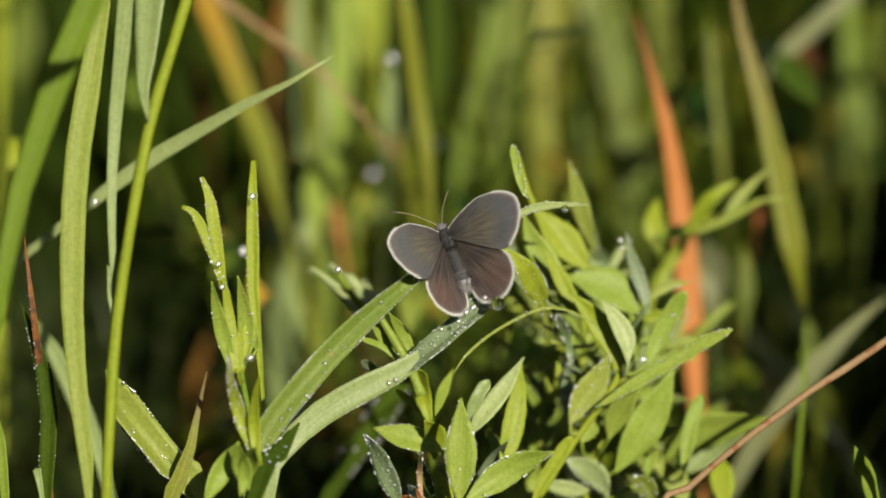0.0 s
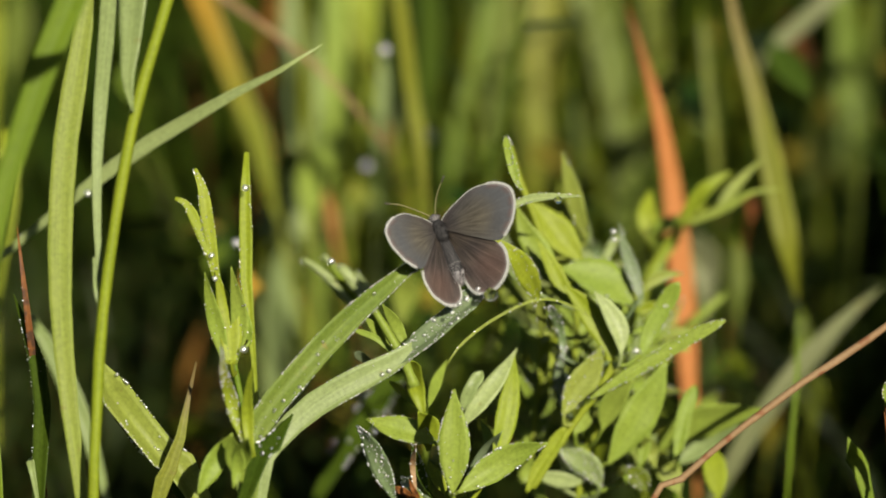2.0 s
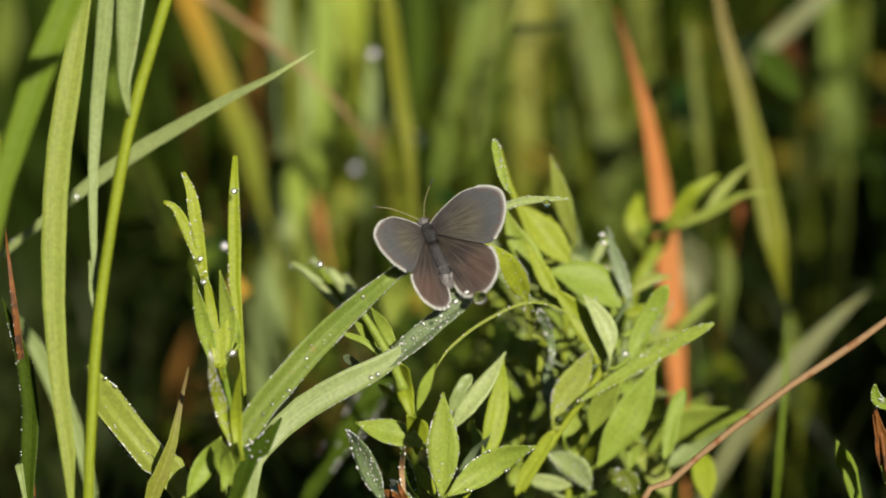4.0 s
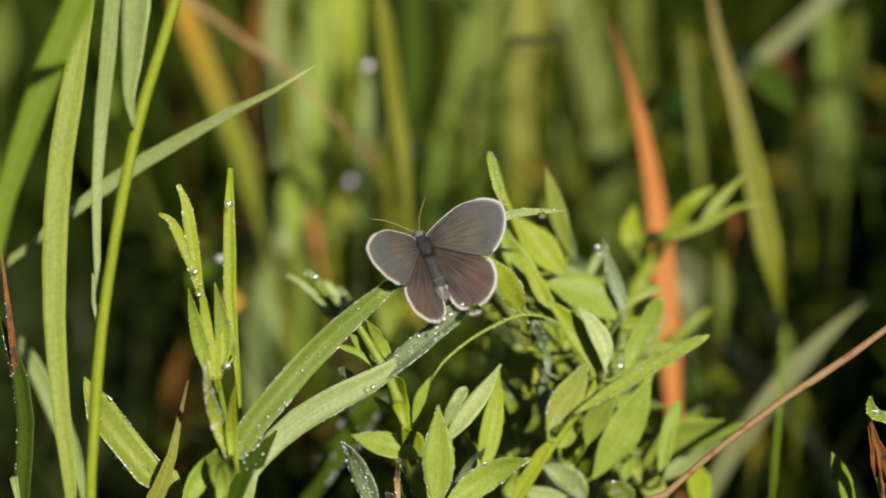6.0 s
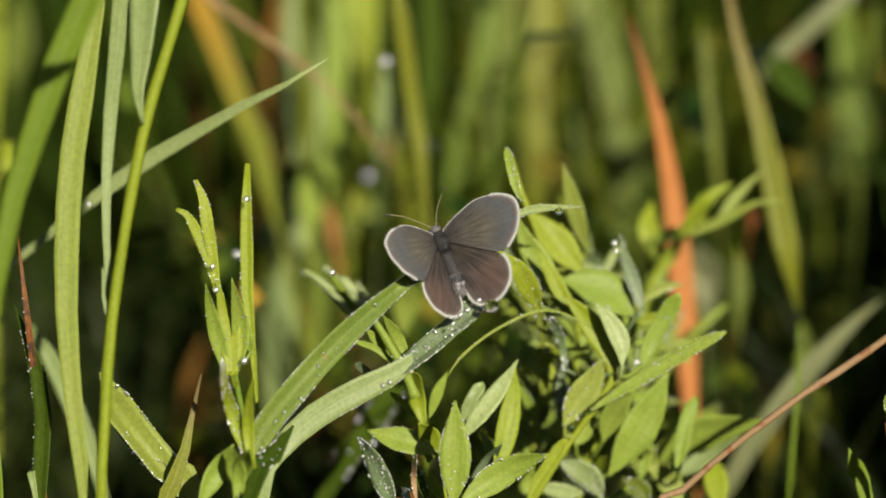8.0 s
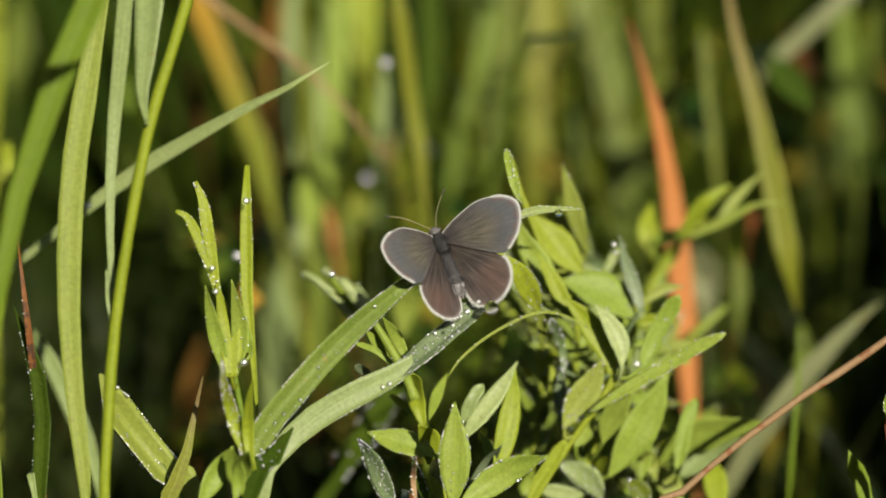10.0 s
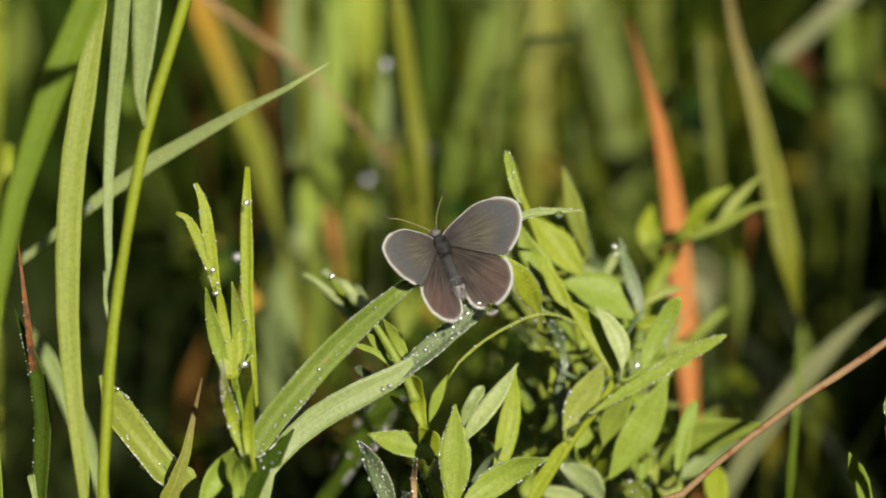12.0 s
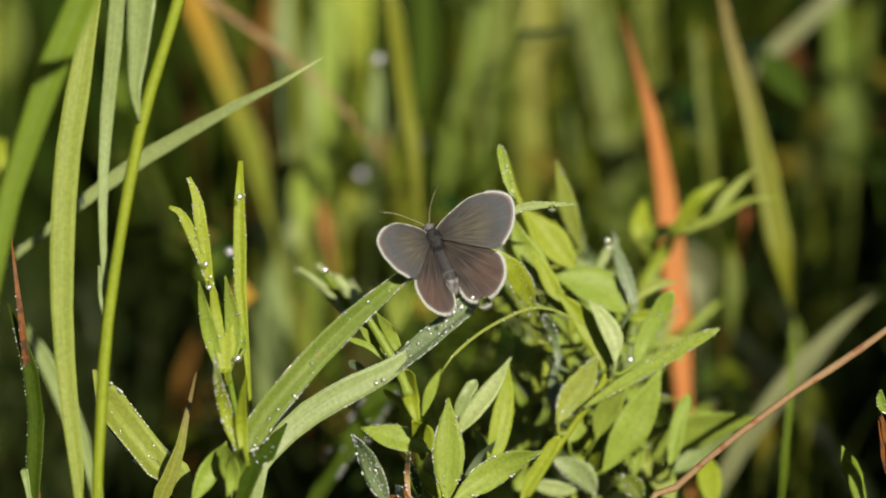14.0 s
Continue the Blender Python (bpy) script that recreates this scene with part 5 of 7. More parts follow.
leaf(p, [(0.0791, 0.3869, 0.1708), (0.0803, 0.3869, 0.1661), (0.0811, 0.3869, 0.1609)], 0.0018, "rust", shape='spear', face=-25, label='curled withered brown leaf')
leaf(p, [(0.0837, 0.3872, 0.1722), (0.0817, 0.3868, 0.1726), (0.0799, 0.3864, 0.1733), (0.0793, 0.3867, 0.1747), (0.0793, 0.3870, 0.1762)], 0.0020, "fresh", shape='blunt', dew=30, name='bud', label='light green bud set with dew')

p = plant("dry_stalk", "dry tan grass stalk leaning over", (0.0402, 0.3904, -0.0040), category='grass')
stem(p, [(0.0901, 0.4039, 0.1883), (0.0807, 0.4025, 0.1814), (0.0737, 0.4015, 0.1767), (0.0665, 0.4005, 0.1722), (0.0582, 0.3992, 0.1661), (0.0521, 0.3983, 0.1616), (0.0428, 0.3965, 0.1535), (0.0377, 0.3955, 0.1485)], 0.0012, "tan", knobs=0.35, end=0.0016, ground=True)

# out-of-focus grass farther back

tuft = plant("dry_grass", "dry bright orange grass leaf standing alone", (0.0586, 0.4907, -0.0040), category='grass', group='tufts of meadow grass')
blade(tuft, [(0.0437, 0.5228, 0.2284), (0.0450, 0.5232, 0.2247), (0.0477, 0.5225, 0.2163), (0.0510, 0.5213, 0.2053), (0.0537, 0.5197, 0.1924), (0.0555, 0.5176, 0.1795), (0.0568, 0.5149, 0.1667), (0.0579, 0.5121, 0.1539), (0.0586, 0.5094, 0.1411), (0.0597, 0.5067, 0.1283)], 0.0056, "orange", shape='spear', face=-10, keel=0.1)

tuft = plant("grass_tuft", "tuft of tall grass blades a little behind", (-0.0667, 0.4333, -0.0040), category='grass', group='tufts of meadow grass')
blade(tuft, [(-0.0812, 0.4395, 0.1758), (-0.0762, 0.4383, 0.1680), (-0.0712, 0.4361, 0.1570), (-0.0667, 0.4333, 0.1438)], 0.0038, "pale", shape='reed')

tuft = plant("grass_tuft", "tuft of tall grass blades a little behind", (-0.0420, 0.5427, -0.0040), category='grass', group='tufts of meadow grass')
blade(tuft, [(-0.0660, 0.6021, 0.2307), (-0.0589, 0.5987, 0.2147), (-0.0530, 0.5956, 0.2001), (-0.0485, 0.5933, 0.1892), (-0.0455, 0.5912, 0.1798)], 0.0062, "gold", shape='strap', face=15)
blade(tuft, [(-0.0121, 0.5251, 0.1952), (-0.0217, 0.5296, 0.2068), (-0.0324, 0.5336, 0.2162), (-0.0419, 0.5370, 0.2225), (-0.0514, 0.5404, 0.2288), (-0.0650, 0.5444, 0.2385), (-0.0827, 0.5471, 0.2463), (-0.1015, 0.5477, 0.2489), (-0.1177, 0.5452, 0.2371), (-0.1231, 0.5401, 0.2134), (-0.1257, 0.5351, 0.1897), (-0.1257, 0.5300, 0.1660)], 0.0016, "tan", shape='reed')
blade(tuft, [(-0.0094, 0.5287, 0.2359), (-0.0074, 0.5283, 0.2202), (-0.0058, 0.5285, 0.2069), (-0.0045, 0.5269, 0.1992), (-0.0036, 0.5255, 0.1927)], 0.0037, "sere", shape='strap', face=10)
blade(tuft, [(-0.0427, 0.4968, 0.1723), (-0.0417, 0.4996, 0.1669), (-0.0425, 0.4982, 0.1607)], 0.0058, "gold", shape='leaf')
blade(tuft, [(-0.0688, 0.5514, 0.1190), (-0.0578, 0.5409, 0.1207), (-0.0494, 0.5403, 0.1179)], 0.0056, "olive", shape='leaf', face=30)
# shaded leaf, darkened by its colour rather than by a caster
blade(tuft, [(-0.0052, 0.4610, 0.1620), (-0.0111, 0.4580, 0.1543), (-0.0169, 0.4555, 0.1453), (-0.0240, 0.4534, 0.1348)], 0.0060, "deep", dew=30, dew_size=0.0006, shape='reed', face=20, label='dark green leaf set with dew, shade put into its colour')

tuft = plant("grass_tuft", "tuft of tall grass blades a little behind", (0.0856, 0.5178, -0.0040), category='grass', group='tufts of meadow grass')
blade(tuft, [(0.1005, 0.4996, 0.1670), (0.0926, 0.4964, 0.1615), (0.0840, 0.4927, 0.1536), (0.0770, 0.4900, 0.1459), (0.0707, 0.4880, 0.1366), (0.0644, 0.4859, 0.1268)], 0.0050, "dull", shape='grass', face=25, label='dry-tipped dull green grass blade')

tuft = plant("grass_tuft", "tuft of yellow-green blades behind the resting place", (-0.0065, 0.4559, -0.0040), category='grass', group='tufts of meadow grass')
blade(tuft, [(-0.0074, 0.4988, 0.1714), (-0.0071, 0.5042, 0.1645), (-0.0080, 0.5026, 0.1570)], 0.0077, "straw", shape='leaf')
blade(tuft, [(0.0139, 0.4516, 0.1811), (0.0150, 0.4504, 0.1761), (0.0133, 0.4491, 0.1699)], 0.0051, "yellow", shape='leaf')

tuft = plant("grass_tuft", "tuft of drying grass blades farther back", (-0.1172, 0.5954, -0.0040), category='grass', group='tufts of meadow grass')
blade(tuft, [(-0.1168, 0.6024, 0.2322), (-0.1160, 0.5993, 0.2176), (-0.1163, 0.5965, 0.2045)], 0.0045, "yellow", shape='strap', twist=-40)

tuft = plant("grass_tuft", "tuft of drying grass blades farther back", (-0.0476, 0.6051, -0.0040), category='grass', group='tufts of meadow grass')
blade(tuft, [(-0.0484, 0.7021, 0.2201), (-0.0510, 0.6977, 0.1997), (-0.0531, 0.6938, 0.1811)], 0.0069, "amber", shape='leaf', face=40)
blade(tuft, [(-0.0386, 0.6509, 0.1717), (-0.0396, 0.6495, 0.1653), (-0.0406, 0.6477, 0.1565)], 0.0092, "pale", shape='leaf', face=15)
blade(tuft, [(-0.0312, 0.5908, 0.1776), (-0.0292, 0.5891, 0.1696), (-0.0265, 0.5869, 0.1594)], 0.0039, "amber", shape='spear', label='withered orange-brown leaf')
blade(tuft, [(-0.0674, 0.6405, 0.1229), (-0.0710, 0.6388, 0.1149), (-0.0735, 0.6364, 0.1037)], 0.0082, "amber", shape='leaf', face=55)

tuft = plant("grass_tuft", "tuft of drying grass blades farther back", (0.0786, 0.5970, -0.0040), category='grass', group='tufts of meadow grass')
blade(tuft, [(0.0824, 0.5957, 0.2007), (0.0854, 0.5965, 0.2045), (0.0919, 0.5981, 0.2118), (0.1012, 0.5997, 0.2193), (0.1125, 0.6018, 0.2292), (0.1316, 0.6231, 0.2334), (0.1564, 0.6572, 0.2014)], 0.0045, "dull", shape='strap', label='pale blade hanging over')
blade(tuft, [(0.0692, 0.5941, 0.2211), (0.0703, 0.5902, 0.2068), (0.0717, 0.5868, 0.1925), (0.0729, 0.5844, 0.1810)], 0.0025, "olive", shape='strap', twist=0)
blade(tuft, [(0.1264, 0.6594, 0.2272), (0.1218, 0.6345, 0.2074), (0.1193, 0.6286, 0.1796)], 0.0042, "straw", shape='strap', face=20, twist=-77)
blade(tuft, [(0.1188, 0.6411, 0.2098), (0.1188, 0.6286, 0.1923), (0.1172, 0.6248, 0.1739)], 0.0082, "green", shape='leaf', face=10)
blade(tuft, [(0.0680, 0.5886, 0.1620), (0.0691, 0.5740, 0.1562), (0.0697, 0.5716, 0.1448)], 0.0088, "dull", shape='leaf')

tuft = plant("grass_tuft", "tuft of wide sunlit grass blades far back", (-0.0266, 0.6439, -0.0040), category='grass', group='tufts of meadow grass')
blade(tuft, [(-0.0221, 0.6677, 0.2265), (-0.0243, 0.6686, 0.2066), (-0.0257, 0.6675, 0.1900), (-0.0274, 0.6627, 0.1672)], 0.0076, "olive", shape='strap', twist=-52)
blade(tuft, [(-0.0332, 0.6578, 0.2274), (-0.0351, 0.6651, 0.2004), (-0.0354, 0.6679, 0.1832), (-0.0333, 0.6631, 0.1603)], 0.0066, "green", shape='strap', twist=-87)
blade(tuft, [(-0.0597, 0.5981, 0.1193), (-0.0637, 0.6053, 0.1126), (-0.0652, 0.6037, 0.1050)], 0.0068, "amber", shape='leaf', face=40)


tuft = plant("grass_tuft", "tuft of wide sunlit grass blades far back", (0.1218, 0.6567, -0.0040), category='grass', group='tufts of meadow grass')
blade(tuft, [(0.1189, 0.6449, 0.2253), (0.1242, 0.6555, 0.2016), (0.1240, 0.6590, 0.1813), (0.1215, 0.6552, 0.1635)], 0.0065, "olive", shape='strap', twist=53)

tuft = plant("grass_tuft", "tuft of mixed green and yellow grass blades far back", (-0.0280, 0.6727, -0.0040), category='grass', group='tufts of meadow grass')
blade(tuft, [(-0.0361, 0.6117, 0.2313), (-0.0361, 0.6196, 0.2030), (-0.0357, 0.6219, 0.1807), (-0.0349, 0.6173, 0.1593)], 0.0047, "olive", shape='strap', twist=124)
blade(tuft, [(-0.0286, 0.6664, 0.1969), (-0.0296, 0.6640, 0.1855), (-0.0306, 0.6620, 0.1757), (-0.0322, 0.6592, 0.1627)], 0.0166, "vetch", shape='leaf', face=18)
blade(tuft, [(-0.0412, 0.6194, 0.1677), (-0.0419, 0.6176, 0.1593), (-0.0431, 0.6153, 0.1486)], 0.0144, "light", shape='leaf', face=15, label='pale grey-green leaf')
blade(tuft, [(-0.0356, 0.6299, 0.2173), (-0.0353, 0.6267, 0.2021), (-0.0362, 0.6228, 0.1837), (-0.0373, 0.6189, 0.1654)], 0.0081, "pale", shape='leaf', face=10, twist=20)
blade(tuft, [(-0.0211, 0.6626, 0.2270), (-0.0223, 0.6579, 0.2046), (-0.0239, 0.6534, 0.1838)], 0.0095, "yellow", shape='strap', face=8, twist=20)
blade(tuft, [(-0.0336, 0.5972, 0.1833), (-0.0320, 0.5831, 0.1767), (-0.0335, 0.5804, 0.1638)], 0.0089, "vetch", shape='leaf', face=10)
blade(tuft, [(-0.0386, 0.5938, 0.1839), (-0.0389, 0.6105, 0.1717), (-0.0404, 0.6076, 0.1582)], 0.0092, "pale", shape='leaf', face=10)
blade(tuft, [(-0.0415, 0.6070, 0.1575), (-0.0424, 0.6039, 0.1432), (-0.0437, 0.6011, 0.1297), (-0.0446, 0.5982, 0.1162)], 0.0089, "pale", shape='reed', face=10)

tuft = plant("grass_tuft", "tuft of dull green grass blades far back", (0.0370, 0.6771, -0.0040), category='grass', group='tufts of meadow grass')
blade(tuft, [(0.0494, 0.7630, 0.2183), (0.0535, 0.7564, 0.1870), (0.0567, 0.7505, 0.1593), (0.0577, 0.7458, 0.1372)], 0.0109, "faded", shape='strap', twist=30)
blade(tuft, [(0.1246, 0.7028, 0.2235), (0.1253, 0.6952, 0.1879), (0.1243, 0.6862, 0.1454)], 0.0066, "green", shape='strap', twist=-30)
blade(tuft, [(0.1159, 0.6952, 0.1879), (0.1170, 0.6905, 0.1658), (0.1156, 0.6851, 0.1403)], 0.0059, "faded", shape='leaf', face=8)

tuft = plant("grass_tuft", "withered brown leaves and olive blades in the shade", (-0.0281, 0.5994, -0.0040), category='grass', group='tufts of meadow grass')
blade(tuft, [(-0.0144, 0.5866, 0.1933), (-0.0135, 0.5956, 0.1858), (-0.0114, 0.5939, 0.1778)], 0.0036, "rust", shape='leaf', label='withered rust-brown leaf')
blade(tuft, [(-0.0711, 0.6572, 0.1997), (-0.0722, 0.6782, 0.1851), (-0.0699, 0.6754, 0.1718)], 0.0094, "rust", shape='leaf', face=50, label='withered rust-brown leaf')
blade(tuft, [(-0.0295, 0.5765, 0.1237), (-0.0321, 0.5876, 0.1113), (-0.0339, 0.5850, 0.0994)], 0.0072, "amber", shape='leaf', face=20, label='withered amber-brown leaf')
blade(tuft, [(-0.0503, 0.6444, 0.2030), (-0.0481, 0.6338, 0.1948), (-0.0463, 0.6319, 0.1863)], 0.0048, "orange", shape='leaf', face=55, label='dry orange leaf')
blade(tuft, [(-0.0247, 0.6291, 0.1699), (-0.0233, 0.6072, 0.1660), (-0.0244, 0.6052, 0.1571)], 0.0093, "olive", shape='leaf', label='olive blade')

tuft = plant("grass_tuft", "small dry orange and brown leaves near the stalk", (0.0773, 0.5005, -0.0040), category='grass', group='tufts of meadow grass')
blade(tuft, [(0.0844, 0.5439, 0.1314), (0.0844, 0.5511, 0.1205), (0.0833, 0.5490, 0.1108)], 0.0054, "gold", shape='leaf', face=45, label='yellow-brown leaf')

tuft = plant("grass_tuft", "tuft of soft green and yellowing grass blades behind the butterfly", (0.0268, 0.7238, -0.0040), category='grass', group='tufts of meadow grass')
blade(tuft, [(0.0228, 0.7229, 0.2218), (0.0216, 0.7184, 0.2008), (0.0204, 0.7151, 0.1851), (0.0189, 0.7121, 0.1711)], 0.0082, "faded", shape='strap', face=10)
blade(tuft, [(0.0325, 0.7229, 0.2218), (0.0328, 0.7173, 0.1956), (0.0325, 0.7132, 0.1764), (0.0305, 0.7084, 0.1537)], 0.0079, "sere", shape='strap', face=-8)
blade(tuft, [(0.0479, 0.7024, 0.2218), (0.0519, 0.6988, 0.2048), (0.0557, 0.6952, 0.1879), (0.0580, 0.6912, 0.1692), (0.0592, 0.6876, 0.1522)], 0.0080, "faded", shape='strap', face=6)
blade(tuft, [(0.0172, 0.6827, 0.2252), (0.0145, 0.6785, 0.2055), (0.0105, 0.6750, 0.1890), (0.0057, 0.6708, 0.1692)], 0.0047, "green", shape='strap', face=6)
blade(tuft, [(-0.0135, 0.5775, 0.2114), (-0.0137, 0.5751, 0.2001), (-0.0144, 0.5724, 0.1875)], 0.0037, "pale", shape='leaf', face=12)
blade(tuft, [(-0.0221, 0.6100, 0.1718), (-0.0212, 0.6087, 0.1658), (-0.0228, 0.6073, 0.1590)], 0.0080, "sere", shape='leaf')
blade(tuft, [(0.0448, 0.7151, 0.1851), (0.0466, 0.7128, 0.1746), (0.0457, 0.7102, 0.1624)], 0.0071, "faded", shape='leaf')
blade(tuft, [(-0.0293, 0.7225, 0.2200), (-0.0289, 0.7191, 0.2043), (-0.0296, 0.7154, 0.1869), (-0.0318, 0.7110, 0.1659)], 0.0082, "green", shape='strap', face=8)
# dark blade put in for a shaded gap between the lit ones
blade(tuft, [(-0.0021, 0.6021, 0.2307), (-0.0013, 0.5984, 0.2132), (-0.0024, 0.5947, 0.1958)], 0.0060, "deep", shape='reed', face=8)
blade(tuft, [(0.0388, 0.7626, 0.2165), (0.0384, 0.7571, 0.1907), (0.0369, 0.7517, 0.1649)], 0.0075, "sere", shape='strap', face=10)
blade(tuft, [(0.0439, 0.7225, 0.2200), (0.0466, 0.7184, 0.2008), (0.0503, 0.7132, 0.1764)], 0.0071, "faded", shape='strap', face=-10)
blade(tuft, [(0.0661, 0.7024, 0.2218), (0.0673, 0.6974, 0.1980), (0.0687, 0.6923, 0.1743)], 0.0069, "olive", shape='strap', face=8)

tuft = plant("grass_tuft", "tuft of slim yellow-green blades in the shade", (0.0828, 0.5478, -0.0040), category='grass', group='tufts of meadow grass')
blade(tuft, [(0.0825, 0.5058, 0.1624), (0.0807, 0.5081, 0.1735), (0.0784, 0.5100, 0.1823), (0.0763, 0.5124, 0.1937), (0.0743, 0.5146, 0.2038), (0.0717, 0.5164, 0.2126), (0.0688, 0.5186, 0.2227), (0.0672, 0.5255, 0.2310), (0.0673, 0.5329, 0.2421), (0.0758, 0.5562, 0.2551), (0.0958, 0.5883, 0.2620), (0.1239, 0.6266, 0.2500), (0.1390, 0.6386, 0.2101)], 0.0057, "ripe", shape='hang', face=-6, label='yellow-green blade bent over with its tip hanging')
blade(tuft, [(0.0761, 0.5501, 0.1786), (0.0775, 0.5492, 0.1742), (0.0764, 0.5481, 0.1691)], 0.0028, "orange", shape='leaf', face=20, label='dry orange leaf')
blade(tuft, [(0.1008, 0.6592, 0.2110), (0.1060, 0.6568, 0.1998), (0.1083, 0.6545, 0.1886)], 0.0065, "rust", shape='leaf', face=40, label='withered rust-brown leaf')
blade(tuft, [(0.0737, 0.5481, 0.1691), (0.0747, 0.5461, 0.1596), (0.0741, 0.5438, 0.1487)], 0.0042, "olive", shape='leaf')
blade(tuft, [(0.0716, 0.5420, 0.1405), (0.0755, 0.5412, 0.1367), (0.0789, 0.5401, 0.1317)], 0.0058, "yellow", shape='leaf', face=40)
blade(tuft, [(0.0865, 0.5249, 0.1561), (0.0873, 0.5232, 0.1483), (0.0865, 0.5213, 0.1391)], 0.0046, "olive", shape='leaf')
blade(tuft, [(0.0922, 0.5413, 0.1371), (0.0936, 0.5399, 0.1304), (0.0925, 0.5381, 0.1222)], 0.0056, "yellow", shape='leaf')
blade(tuft, [(-0.0942, 0.4941, 0.2038), (-0.0938, 0.4919, 0.1935), (-0.0952, 0.4894, 0.1814), (-0.0967, 0.4865, 0.1680)], 0.0050, "yellow", shape='reed', label='blurred yellow-green blade at the edge')
blade(tuft, [(-0.1284, 0.7013, 0.2167), (-0.1288, 0.6985, 0.2031), (-0.1302, 0.6952, 0.1879)], 0.0104, "faded", shape='leaf', face=12)
blade(tuft, [(-0.0125, 0.6276, 0.2066), (-0.0134, 0.6247, 0.1929), (-0.0144, 0.6221, 0.1807), (-0.0153, 0.6192, 0.1669)], 0.0062, "pale", shape='leaf', face=12)
blade(tuft, [(-0.0287, 0.6526, 0.2278), (-0.0287, 0.6486, 0.2089), (-0.0297, 0.6449, 0.1916), (-0.0309, 0.6412, 0.1742)], 0.0071, "vetch", shape='strap', face=8, twist=20)
blade(tuft, [(-0.0415, 0.7028, 0.2235), (-0.0423, 0.6985, 0.2031), (-0.0441, 0.6941, 0.1828)], 0.0104, "pale", shape='strap', face=8, twist=10)


# single dew drops
drop((0.0095, 0.3853, 0.1924), 0.00129, True)
drop((-0.0343, 0.4030, 0.2080), 0.00071)
drop((-0.0394, 0.3907, 0.1983), 0.00060)
drop((-0.0388, 0.3899, 0.1943), 0.00060)
drop((0.0333, 0.4190, 0.1966), 0.00068)
drop((0.0335, 0.4187, 0.1951), 0.00051)
drop((0.0372, 0.4105, 0.1757), 0.00076)
drop((-0.0189, 0.4012, 0.1949), 0.00071)
drop((-0.0337, 0.3863, 0.1824), 0.00079)
drop((-0.0661, 0.4254, 0.2028), 0.00075)
drop((0.0216, 0.3972, 0.2069), 0.00072, True)
drop((-0.0083, 0.3865, 0.1784), 0.00050)
drop((-0.0095, 0.3864, 0.1778), 0.00050)
drop((0.0053, 0.3862, 0.1915), 0.00055)
drop((0.0041, 0.3860, 0.1907), 0.00045)
drop((0.0028, 0.3857, 0.1892), 0.00045)
drop((-0.0080, 0.3953, 0.1910), 0.00081)
drop((-0.0124, 0.3927, 0.1881), 0.00090)
drop((-0.0156, 0.3909, 0.1847), 0.00070)
drop((-0.0172, 0.3905, 0.1827), 0.00060)
drop((0.0073, 0.3856, 0.1934), 0.00050)
drop((-0.0125, 0.5505, 0.2141), 0.0016)
drop((-0.0016, 0.5927, 0.1865), 0.0013)
drop((-0.0018, 0.5954, 0.1848), 0.0013)
drop((-0.0183, 0.5910, 0.1786), 0.0015)
drop((-0.0406, 0.4528, 0.1873), 0.00103)


